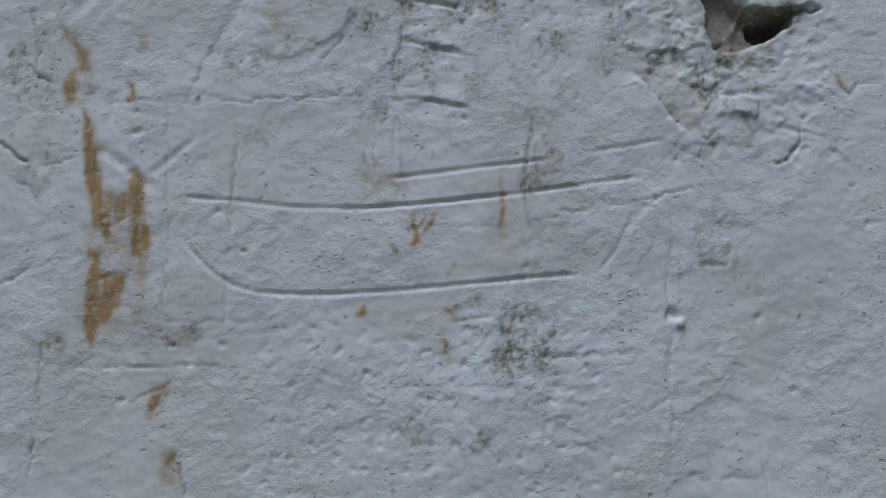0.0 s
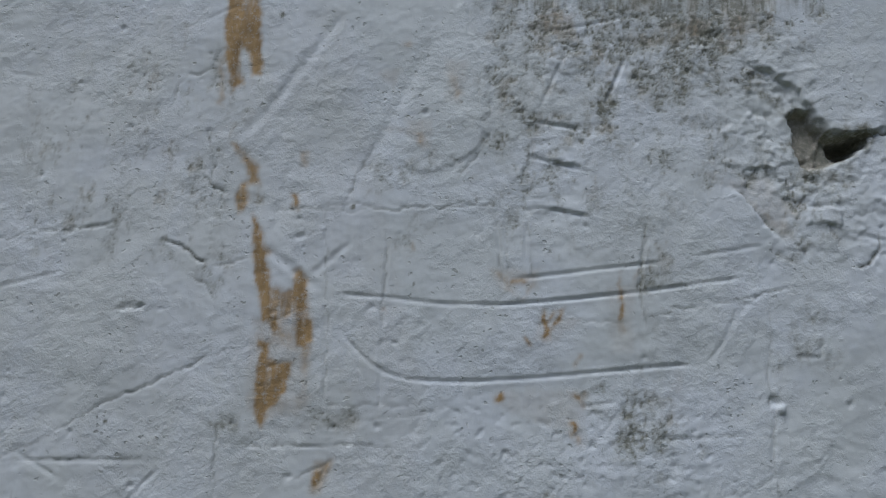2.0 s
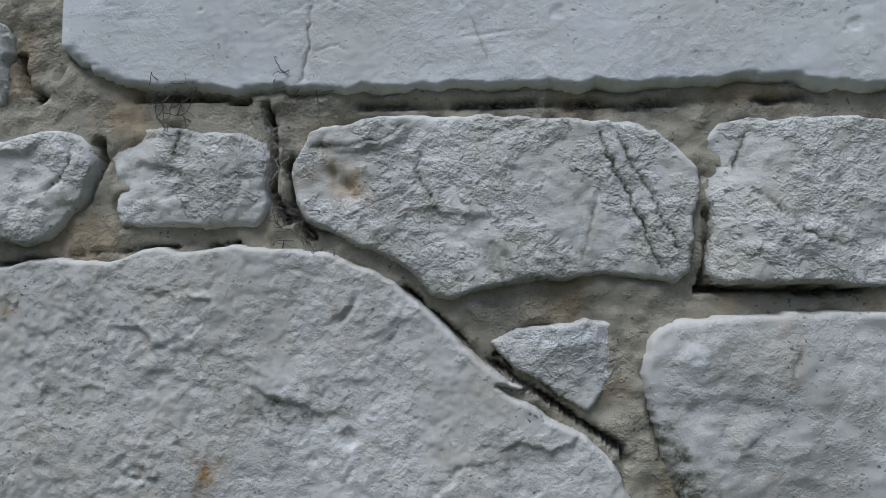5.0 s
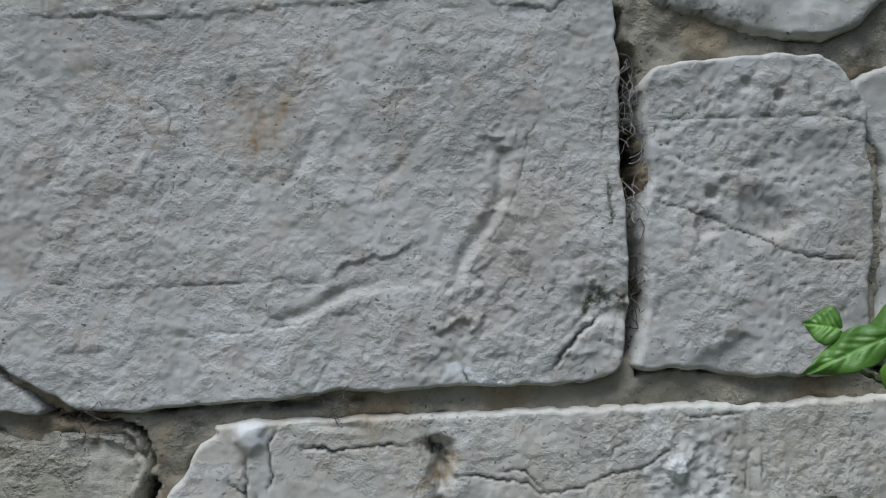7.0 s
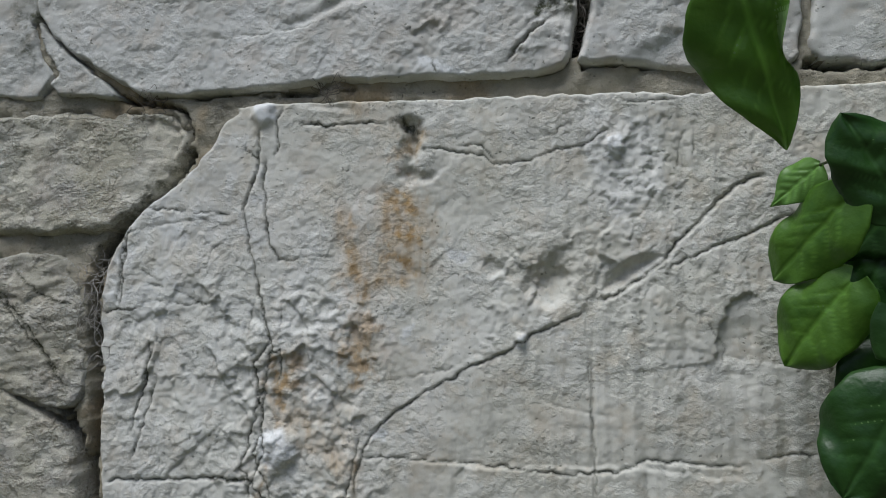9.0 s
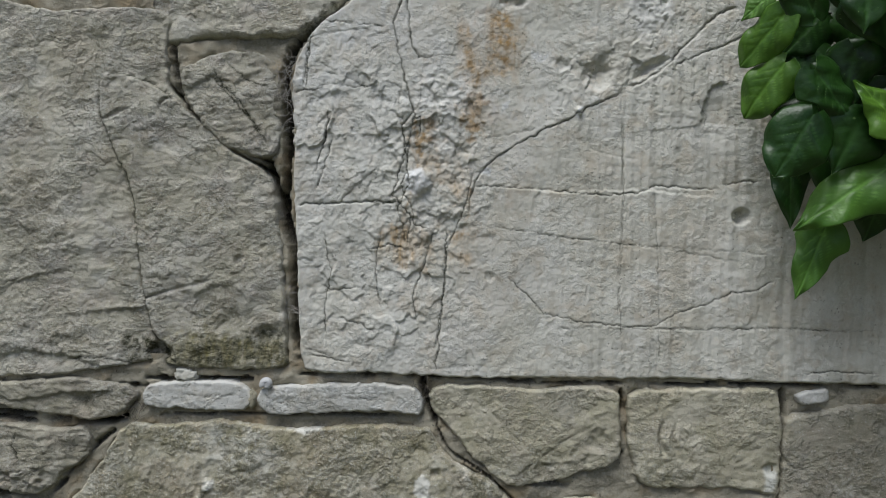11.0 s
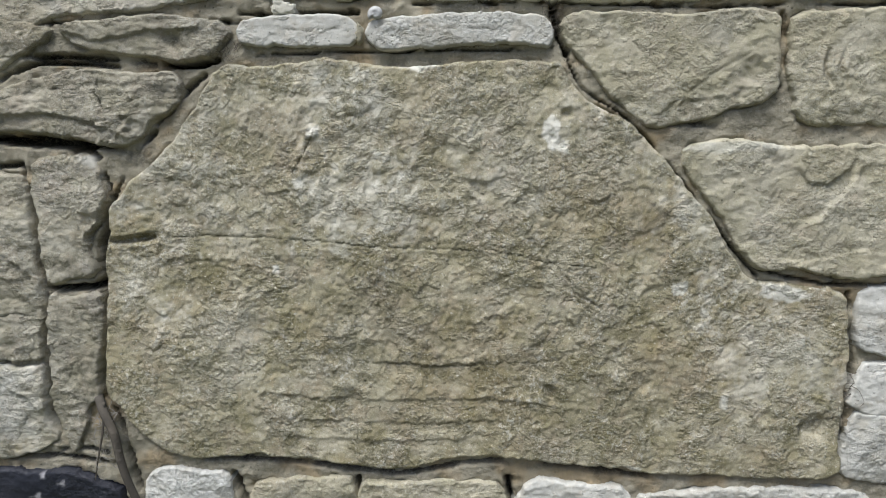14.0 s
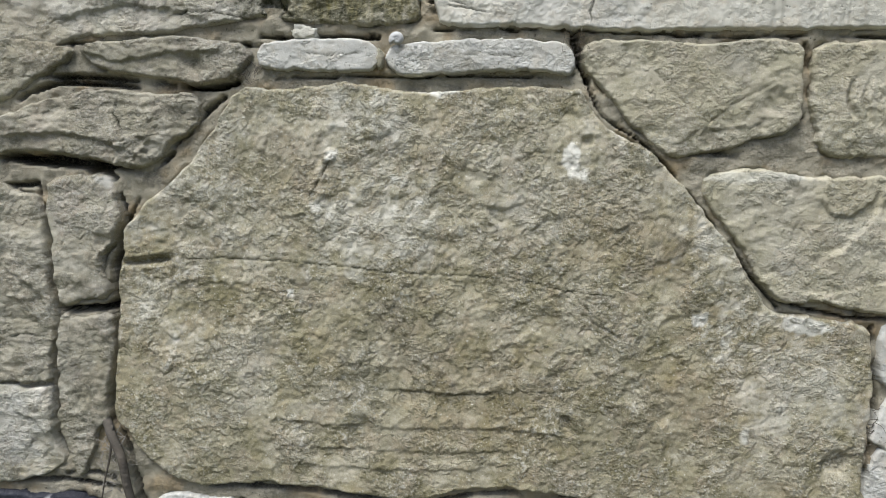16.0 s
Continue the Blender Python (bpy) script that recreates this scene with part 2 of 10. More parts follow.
def fbm(x, z, size, octaves=4, seed=0, keep=0.5):
    out, w, total = 0, 1.0, 0
    for k in range(octaves):
        out = out + w * perlin(x, z, size / 2 ** k, seed + k * 3)
        total += w
        w *= keep
    return out / total


def smooth(v, lo, hi):
    t = np.clip((v - lo) / (hi - lo), 0, 1)
    return t * t * (3 - 2 * t)


def terrace(v, steps, sharp):
    u = v * steps
    f = np.floor(u)
    return (f + smooth(u - f, 0, sharp)) / steps


CELLS = RNG.rand(256, 256, 5)


def scars(x, z, size, seed, bed=1.5):
    """Flaked facets: warped cells, each with a height and a tilt of its own, about -1 to 1."""
    u = (x + 0.35 * size * fbm(x, z, size * 0.8, 3, seed)) / size + seed * 5.3
    v = (z * bed + 0.35 * size * fbm(x, z, size * 0.8, 3, seed + 9)) / size + seed * 2.9
    i, j = np.floor(u).astype(int), np.floor(v).astype(int)
    best, out = np.full(x.shape, 9.0), np.zeros(x.shape)
    for di in (-1, 0, 1):
        for dj in (-1, 0, 1):
            c = CELLS[(i + di) & 255, (j + dj) & 255]
            du, dv = u - (i + di + c[..., 0]), v - (j + dj + c[..., 1])
            d = du * du + dv * dv
            near = d < best
            best = np.where(near, d, best)
            out = np.where(near, (2 * c[..., 2] - 1) * 0.7 + (c[..., 3] - 0.5) * 1.4 * du + (c[..., 4] - 0.65) * 1.6 * dv, out)
    return out


# ---- distances to lines and outlines ----
def line_dist(x, z, pts):
    """Distance to a polyline, on which side (+1 is left of its way), how far along it (metres), the nearest place, its length."""
    best = np.full(x.shape, 1e9)
    side, along = np.zeros(x.shape), np.zeros(x.shape)
    nx, nz = np.zeros(x.shape), np.zeros(x.shape)
    run = 0.0
    for (ax, az), (bx, bz) in zip(pts[:-1], pts[1:]):
        dx, dz = bx - ax, bz - az
        length = math.hypot(dx, dz) or 1e-9
        t = np.clip(((x - ax) * dx + (z - az) * dz) / length ** 2, 0, 1)
        qx, qz = ax + t * dx, az + t * dz
        d = np.hypot(x - qx, z - qz)
        near = d < best
        best = np.where(near, d, best)
        side = np.where(near, np.sign(dx * (z - az) - dz * (x - ax)), side)
        along = np.where(near, run + t * length, along)
        nx, nz = np.where(near, qx, nx), np.where(near, qz, nz)
        run += length
    return best, side, along, nx, nz, run


def inside_dist(x, z, pts):
    """Distance to a closed outline, positive inside it."""
    best, odd = np.full(x.shape, 1e9), np.zeros(x.shape, bool)
    for (ax, az), (bx, bz) in zip(pts, pts[1:] + pts[:1]):
        dx, dz = bx - ax, bz - az
        t = np.clip(((x - ax) * dx + (z - az) * dz) / (dx * dx + dz * dz + 1e-18), 0, 1)
        best = np.minimum(best, (x - ax - t * dx) ** 2 + (z - az - t * dz) ** 2)
        if az != bz:
            odd ^= ((az > z) != (bz > z)) & (x < (bx - ax) * (z - az) / (bz - az) + ax)
    return np.where(odd, 1, -1) * np.sqrt(best)


def curve_through(pts, closed, step, wobble, seed, straight=False):
    """A Catmull-Rom curve through the points, with a small natural wobble."""
    n = len(pts)
    out = []
    for i in range(n if closed else n - 1):
        if closed:
            p = [np.array(pts[(i + k) % n]) for k in (-1, 0, 1, 2)]
        else:
            p = [np.array(pts[min(max(i + k, 0), n - 1)]) for k in (-1, 0, 1, 2)]
        m = max(1, int(np.linalg.norm(p[2] - p[1]) / step))
        for k in range(m):
            t = k / m
            if straight:
                out.append(p[1] + (p[2] - p[1]) * t)
                continue
            out.append(0.5 * (2 * p[1] + (p[2] - p[0]) * t + (2 * p[0] - 5 * p[1] + 4 * p[2] - p[3]) * t ** 2
                              + (3 * p[1] - p[0] - 3 * p[2] + p[3]) * t ** 3))
    if not closed:
        out.append(np.array(pts[-1], float))
    a = np.array(out)
    ox = fbm(a[:, 0], a[:, 1], 0.012, 3, seed + 50, 0.7) * wobble
    oz = fbm(a[:, 0], a[:, 1], 0.012, 3, seed + 80, 0.7) * wobble
    if straight:
        ox = ox + 0.6 * wobble * perlin(a[:, 0], a[:, 1], 0.0045, seed + 60)
        oz = oz + 0.6 * wobble * perlin(a[:, 0], a[:, 1], 0.0045, seed + 90)
    a = a + np.stack([ox, oz], 1)
    return [tuple(q) for q in a]


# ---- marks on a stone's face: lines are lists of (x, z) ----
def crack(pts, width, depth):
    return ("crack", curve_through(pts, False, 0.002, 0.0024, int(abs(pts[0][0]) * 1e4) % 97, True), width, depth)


def groove(pts, width, depth):
    return ("groove", curve_through(pts, False, 0.006, 0.0005, 5), width, depth)


def ledge(pts, height, fade):
    return ("ledge", curve_through(pts, False, 0.0025, 0.0034, int(abs(pts[0][1]) * 1e4) % 89, True), height, fade)


def pit(x, z, radius, depth):
    return ("pit", [(x, z)], radius, depth)


def lump(x, z, radius, height):
    return ("pit", [(x, z)], radius, -height)


def rust_line(pts, width, amount):
    return ("rust_line", curve_through(pts, False, 0.002, 0.003, 9, True), width, amount)


def speck(x, z, radius):
    return ("speck", [(x, z)], radius, 0)


def area(kind):
    return lambda pts, amount: (kind, pts, 0.02, amount)


ochre, dirt, chalk, bare, cavity, hollow, rough, pits, flakes, lichen, wash = [
    area(k) for k in ("ochre", "dirt", "chalk", "bare", "cavity", "hollow", "rough", "pits", "flakes", "lichen", "wash")]


def part(name, mesh, material, parent=None, label=""):
    mesh.materials.append(material)
    if "wear" not in mesh.attributes:
        mesh.attributes.new("wear", "FLOAT_COLOR", "POINT").data.foreach_set("color", [0.0] * (4 * len(mesh.vertices)))
    ob = new(name, mesh)
    if parent:
        ob.parent = parent
    return tagged(ob, label) if label else ob


def sheet(name, verts, faces, wear=None, flat=False):
    me = bpy.data.meshes.new(name)
    me.vertices.add(len(verts))
    me.vertices.foreach_set("co", np.asarray(verts, np.float32).ravel())
    faces = np.asarray(faces, np.int32)
    me.loops.add(faces.size)
    me.loops.foreach_set("vertex_index", faces.ravel())
    me.polygons.add(len(faces))
    me.polygons.foreach_set("loop_start", np.arange(0, faces.size, faces.shape[1], dtype=np.int32))
    me.polygons.foreach_set("use_smooth", np.full(len(faces), not flat))
    if wear is not None:
        at = me.attributes.new("wear", "FLOAT_COLOR", "POINT")
        at.data.foreach_set("color", np.asarray(wear, np.float32).ravel())
    me.update(calc_edges=True)
    me.validate()
    return me


def spaced(lo, hi, cell, focus):
    """Places from lo to hi, cell apart within the focus and six times wider outside it."""
    if focus is None:
        return np.arange(lo, hi + cell, cell)
    a, b = max(lo, focus[0]), min(hi, focus[1])
    out = [np.arange(a, b, cell)]
    if lo < a:
        out.insert(0, np.arange(lo, a - cell, cell * 6))
    if hi > b:
        out.append(np.arange(b, hi + cell * 6, cell * 6))
    return np.concatenate(out)


# ---- the wall: a core, and a mortar grid that learns where the stones cover it ----
MC = 0.0023
MX, MZ = np.meshgrid(np.arange(-0.72, 0.66, MC), np.arange(0.10, 2.12, MC))
COVER = np.full(MX.shape, -1.0)
wall = None


def stone(outline, kind, label="", cell=0.0018, seed=0, edge=0.007, amp=0.003, flake=0.0012, grain=0.0004, focus=None,
          flutes=None, hewn=0, scar=0.0004, bed=1.5, ragged=0.6, litter=0, strata=0.0, marks=(), proud=0.0, sink=0.026):
    ring = curve_through(outline, True, 0.006, 0.0035 if cell < 0.005 else 0.012, seed)
    xs, zs = np.array(ring).T
    gx = spaced(xs.min() - 2 * cell, xs.max() + 2 * cell, cell, focus and focus[:2])
    gz = spaced(zs.min() - 2 * cell, zs.max() + 2 * cell, cell, focus and focus[2:])
    X, Z = np.meshgrid(gx, gz)
    D = inside_dist(X, Z, ring) + 0.0014
    # the mortar grid
    box = (MX > xs.min() - 0.02) & (MX < xs.max() + 0.02) & (MZ > zs.min() - 0.02) & (MZ < zs.max() + 0.02)
    if box.any():
        COVER[box] = np.maximum(COVER[box], inside_dist(MX[box], MZ[box], ring))
    # cells inside the outline; the outer vertices move onto it
    ok = D > -0.6 * cell
    quad = ok[:-1, :-1] & ok[1:, :-1] & ok[:-1, 1:] & ok[1:, 1:]
    ids = np.arange(X.size).reshape(X.shape)
    faces = np.stack([ids[:-1, :-1][quad], ids[:-1, 1:][quad], ids[1:, 1:][quad], ids[1:, :-1][quad]], 1)
    used, faces = np.unique(faces, return_inverse=True)
    faces = faces.reshape(-1, 4)
    dz, dx = np.gradient(D, gz, gx)
    x, z, d = X.ravel()[used].copy(), Z.ravel()[used].copy(), D.ravel()[used].copy()
    dx, dz = dx.ravel()[used], dz.ravel()[used]
    pairs = np.sort(np.concatenate([faces[:, [0, 1]], faces[:, [1, 2]], faces[:, [2, 3]], faces[:, [3, 0]]]), axis=1)
    key, count = np.unique(pairs[:, 0].astype(np.int64) * len(used) + pairs[:, 1], return_counts=True)
    rim = key[count == 1]
    rim = np.stack([rim // len(used), rim % len(used)], 1)
    on_rim = np.zeros(len(used), bool)
    on_rim[rim.ravel()] = True
    move = on_rim & (np.abs(d) < 2 * cell)
    g2 = np.maximum(dx * dx + dz * dz, 0.2)
    x[move] -= (d * dx / g2)[move]
    z[move] -= (d * dz / g2)[move]
    d = np.where(on_rim, 0.0, np.maximum(d, 0.0))
    # the general face
    tall = 1 if cell < 0.005 else 3
    h = amp * 2.2 * fbm(x, z, 0.13, 4, seed, 0.5)
    if flake:
        wx = x + 0.006 * perlin(x, z, 0.02, seed + 2)
        wz = z + 0.006 * perlin(x, z, 0.02, seed + 4)
        h += flake * 3.0 * terrace(fbm(wx, wz * bed, 0.06, 5, seed + 7, 0.6), 7, 0.2)
    h += grain * 3.0 * fbm(x, z, 0.011, 4, seed + 11, 0.75)
    if scar and cell < 0.005:
        where_scarred = smooth(fbm(x, z, 0.10, 3, seed + 21), -0.30, 0.25)
        h += scar * where_scarred * (scars(x, z, 0.034, seed, bed) + 0.55 * scars(x, z, 0.013, seed + 6, bed))
    if strata:
        # split beds
        wz = z * 1.7 + 0.010 * fbm(x, z, 0.05, 4, seed + 83, 0.6)
        h += strata * (terrace(fbm(x * 0.30, wz, 0.030, 5, seed + 87, 0.68), 9, 0.14) + 0.4 * terrace(fbm(x * 0.5, wz, 0.012, 4, seed + 89, 0.7), 6, 0.2))
    if hewn:
        # chisel cuts that slope away from the middle
        rr = random.Random(seed * 7 + 1)
        cx, cz, rx, rz = (xs.min() + xs.max()) / 2, (zs.min() + zs.max()) / 2, (xs.max() - xs.min()) / 2, (zs.max() - zs.min()) / 2
        wx = x - cx + 0.004 * fbm(x, z, 0.03, 3, seed + 91)
        wz = z - cz + 0.004 * fbm(x, z, 0.03, 3, seed + 93)
        for k in range(9):
            a = rr.uniform(0, 2 * math.pi)
            far = (math.cos(a) * rx) ** 2 + (math.sin(a) * rz) ** 2
            start = math.sqrt(far) * rr.uniform(0.15, 0.85)
            cut = np.maximum(wx * math.cos(a) + wz * math.sin(a) - start, 0)
            h -= rr.uniform(0.4, 1.0) * hewn * np.minimum(cut, 0.03)
    if litter:
        # small chips and knocks
        rr = random.Random(seed + 5)
        marks = list(marks)
        for k in range(litter):
            px, pz = rr.uniform(xs.min(), xs.max()), rr.uniform(zs.min(), zs.max())
            if k % 5 == 4:
                a, n = rr.uniform(-0.5, 0.5) + rr.choice((0, 1.5)), rr.uniform(0.008, 0.035)
                marks.append(("groove", [(px, pz), (px + n * math.cos(a), pz + n * math.sin(a))], 0.0008, rr.uniform(0.0003, 0.0007)))
            else:
                marks.append(("pit", [(px, pz)], rr.uniform(0.0007, 0.0018), rr.uniform(0.0003, 0.0009)))
    wob = d + ragged * edge * fbm(x, z, 0.022, 4, seed + 13, 0.65)
    u = 1 - np.clip(np.minimum(wob, d * 3) / (edge * tall), 0, 1)
    h -= sink * (1 - np.sqrt(np.maximum(1 - u * u, 0)))
    if flutes:
        on = smooth(x, flutes[0] - 0.06, flutes[0] + 0.06)
        h += flutes[1] * on * (perlin(x, z * 0.06, 0.007, seed + 17) + 0.8 * perlin(x, z * 0.03, 0.016, seed + 19))
    wear = np.zeros((len(x), 4))
    # the marks
    for what, pts, size, amount in marks:
        p = np.array(pts)
        reach = {"crack": 4 * size, "groove": 4 * size, "rust_line": 3 * size, "ledge": 3.5 * amount if what == "ledge" else 0, "pit": 2.5 * size,
                 "speck": 2 * size, "rough": 0.04, "lichen": 0.03, "wash": 0.06, "flakes": 0.06, "pits": 0.03}.get(what, size)
        if what == "ledge":
            reach = 3.5 * amount
        if what == "crack":
            reach = max(reach, 0.004)
        sel = np.flatnonzero((x > p[:, 0].min() - reach) & (x < p[:, 0].max() + reach) & (z > p[:, 1].min() - reach) & (z < p[:, 1].max() + reach))
        if not len(sel):
            continue
        sx, sz = x[sel], z[sel]
        if what in ("crack", "groove", "ledge", "rust_line"):
            dist, side, along, nx, nz, length = line_dist(sx, sz, pts)
            taper = smooth(np.minimum(along, length - along), -0.0005, min(0.012, length * 0.25))
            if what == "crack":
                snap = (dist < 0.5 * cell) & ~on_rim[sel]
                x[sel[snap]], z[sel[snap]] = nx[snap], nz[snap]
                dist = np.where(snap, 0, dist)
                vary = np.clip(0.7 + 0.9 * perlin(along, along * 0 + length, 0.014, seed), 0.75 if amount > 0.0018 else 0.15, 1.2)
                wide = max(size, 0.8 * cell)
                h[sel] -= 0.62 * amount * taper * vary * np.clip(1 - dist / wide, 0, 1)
                # dark line for the dirt in the crack and for shade the mesh is too coarse for
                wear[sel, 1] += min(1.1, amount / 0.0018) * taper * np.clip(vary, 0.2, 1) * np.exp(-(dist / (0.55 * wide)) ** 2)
            elif what == "rust_line":
                wear[sel, 0] += amount * taper * np.exp(-(dist / size) ** 2) * np.clip(0.6 + 0.9 * fbm(sx, sz, 0.006, 3, seed), 0, 1)
            elif what == "groove":
                r = dist / max(size, 0.9 * cell)
                h[sel] += amount * taper * (0.12 * np.exp(-((r - 1.9) / 0.7) ** 2) - np.exp(-r * r)) * (0.8 + 0.5 * perlin(along, along * 0 + length, 0.02, seed))
            else:
                k = np.exp(-dist / amount) * taper
                h[sel] += size * k * smooth(side * dist, -0.0007, 0.0007) - 0.4 * size * k
        elif what == "pit":
            wx = sx + 0.6 * size * fbm(sx, sz, size * 1.5, 3, seed + 23)
            wz = sz + 0.6 * size * fbm(sx, sz, size * 1.5, 3, seed + 29)
            r = np.hypot(wx - p[0, 0], wz - p[0, 1]) / size
            h[sel] -= amount * (1 - smooth(r, 0.45, 1.25))
        elif what == "speck":
            r = np.hypot(sx - p[0, 0], (sz - p[0, 1]) * 0.8) / size
            wear[sel, 1] += 1.3 * (1 - smooth(r, 0.4, 1.1))
        else:
            din = inside_dist(sx, sz, [tuple(q) for q in pts])
            n1 = fbm(sx, sz, 0.014, 4, seed + 31, 0.65)
            soft = {"chalk": 0.002, "ochre": 0.0022 if kind == "whitewash" else 0.011, "cavity": 0.0012, "rough": 0.022, "lichen": 0.012, "wash": 0.03, "flakes": 0.04, "pits": 0.015}.get(what, 0.005)
            m = smooth(din + n1 * {"ochre": 0.0036 if kind == "whitewash" else 0.028, "chalk": 0.005, "cavity": 0.002, "rough": 0.03, "lichen": 0.03, "wash": 0.07, "flakes": 0.05}.get(what, 0.012), -soft, soft)
            if what == "ochre":
                stroke = 0.72 + 0.8 * fbm(sx, sz * 0.15, 0.005, 4, seed + 37, 0.65)
                wear[sel, 0] += amount * m * np.clip(stroke + (0.25 if kind == "whitewash" else 0), 0.2, 1)
                h[sel] -= 0.0002 * amount * m
            elif what == "dirt":
                wear[sel, 1] += amount * (0.5 if kind == "whitewash" else 1.0) * m * smooth(fbm(sx, sz, 0.008, 3, seed + 41, 0.7), -0.35, 0.35)
            elif what == "wash":
                wear[sel, 2] += amount * m * np.clip(0.55 + 1.1 * fbm(sx, sz * 0.7, 0.03, 5, seed + 77, 0.7), 0, 1)
            elif what == "chalk":
                wear[sel, 2] += amount * m
            elif what == "bare":
                worn = m * smooth(fbm(sx, sz, 0.014, 5, seed + 43, 0.7) + 0.5 * amount - 0.26, -0.15, 0.15)
                wear[sel, 3] += worn
                wear[sel, 1] += 0.42 * worn * smooth(fbm(sx, sz, 0.012, 4, seed + 47, 0.7), 0.05, 0.4)
                h[sel] -= worn * (0.0006 + 0.0026 * np.abs(fbm(sx, sz, 0.007, 4, seed + 53, 0.7)))
            elif what == "lichen":
                patchy = smooth(fbm(sx, sz * 0.5, 0.014, 5, seed + 71, 0.8) + 0.65 * amount - 0.24, -0.14, 0.24)
                spots = smooth(fbm(sx, sz, 0.0026, 3, seed + 73, 0.8), 0.0, 0.3)
                wear[sel, 3] += 0.75 * m * patchy
                wear[sel, 0] += 0.16 * m * patchy * smooth(fbm(sx, sz, 0.02, 3, seed + 79), 0.0, 0.3)
                wear[sel, 1] += m * patchy * (0.20 + 0.6 * spots)
                h[sel] -= 0.00025 * m * patchy * (0.4 + spots)
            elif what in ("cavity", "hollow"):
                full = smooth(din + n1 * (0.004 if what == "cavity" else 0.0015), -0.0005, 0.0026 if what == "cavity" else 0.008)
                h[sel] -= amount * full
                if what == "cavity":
                    # floor turned brown and darker, with a darkened band round the rim
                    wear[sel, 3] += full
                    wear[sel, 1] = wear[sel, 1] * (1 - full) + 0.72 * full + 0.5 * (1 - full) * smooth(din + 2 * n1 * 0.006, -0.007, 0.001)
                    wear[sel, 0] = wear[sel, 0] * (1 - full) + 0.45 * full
            elif what == "rough":
                h[sel] += amount * m * (scars(sx, sz, 0.017, seed + 59, bed) + 0.5 * scars(sx, sz, 0.007, seed + 60, bed) + 0.8 * fbm(sx, sz, 0.006, 3, seed + 61))
            elif what == "pits":
                h[sel] -= amount * m * smooth(fbm(sx, sz, 0.005, 3, seed + 67, 0.5), 0.18, 0.5)
            elif what == "flakes":
                h[sel] += amount * m * (scars(sx, sz, 0.040, seed + 3, bed) + 0.5 * scars(sx, sz, 0.016, seed + 8, bed))
    y = -(h + proud)
    y = np.where(on_rim, sink, np.minimum(y, sink))
    verts = np.stack([x, y, z], 1)
    # sides, back into the wall
    rid = np.unique(rim.ravel())
    where = np.full(len(x), -1)
    where[rid] = len(x) + np.arange(len(rid))
    back = verts[rid].copy()
    back[:, 1] = 0.075
    tri = set(map(tuple, np.concatenate([faces[:, [0, 1]], faces[:, [1, 2]], faces[:, [2, 3]], faces[:, [3, 0]]])[
        np.isin(np.sort(np.concatenate([faces[:, [0, 1]], faces[:, [1, 2]], faces[:, [2, 3]], faces[:, [3, 0]]]), axis=1) @ np.array([len(used), 1]), key[count == 1])].tolist()))
    sides = np.array([(b, a, where[a], where[b]) for a, b in tri], int)
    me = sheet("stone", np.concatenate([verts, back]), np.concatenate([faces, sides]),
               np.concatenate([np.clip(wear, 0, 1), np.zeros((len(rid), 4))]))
    return part("stone", me, MATS[kind], wall, label)


# ---- setting ----
def block(name, x0, x1, y0, y1, z0, z1):
    bm = bmesh.new()
    bmesh.ops.create_cube(bm, size=1)
    for v in bm.verts:
        v.co = ((x0 + x1) / 2 + v.co.x * (x1 - x0), (y0 + y1) / 2 + v.co.y * (y1 - y0), (z0 + z1) / 2 + v.co.z * (z1 - z0))
    me = bpy.data.meshes.new(name)
    bm.to_mesh(me)
    bm.free()
    return me


def earth_material():
    mat = bpy.data.materials.new("earth")
    mat.use_nodes = True
    nt = mat.node_tree
    bsdf = nt.nodes["Principled BSDF"]
    coord = nt.nodes.new("ShaderNodeTexCoord").outputs["Object"]
    col = blend(nt, ramp(nt, noise_tex(nt, coord, 1.3, 8, 0.7), 0.4, 0.6), (0.06, 0.075, 0.03), (0.11, 0.095, 0.06))
    col = blend(nt, calc(nt, "MULTIPLY", ramp(nt, noise_tex(nt, coord, 60, 4, 0.7), 0.45, 0.7), 0.6), col, (0.035, 0.05, 0.018))
    nt.links.new(col, bsdf.inputs["Base Color"])
    bsdf.inputs["Roughness"].default_value = 1.0
    return mat


gx = np.concatenate([-np.geomspace(0.5, 900, 30)[::-1], np.linspace(-0.4, 0.4, 9), np.geomspace(0.5, 900, 30)])
GXX, GYY = np.meshgrid(gx, gx)
gh = 0.02 * fbm(GXX, GYY, 0.8, 3, 3) * (np.hypot(GXX, GYY) < 30)
gi = np.arange(GXX.size).reshape(GXX.shape)
ground = part("ground", sheet("ground", np.stack([GXX.ravel(), GYY.ravel(), gh.ravel()], 1),
              np.stack([gi[:-1, :-1].ravel(), gi[:-1, 1:].ravel(), gi[1:, 1:].ravel(), gi[1:, :-1].ravel()], 1)), earth_material())
tagged(ground, "bare earth and short grass at the foot of the wall", "ground", kind="structure")
wall = part("wall_front", block("wall_front", -3.0, 3.0, 0.05, 0.60, -0.1, 2.45), MATS["core"])
tagged(wall, "old rubble and ashlar limestone wall with recessed mortar joints", "wall", kind="structure")

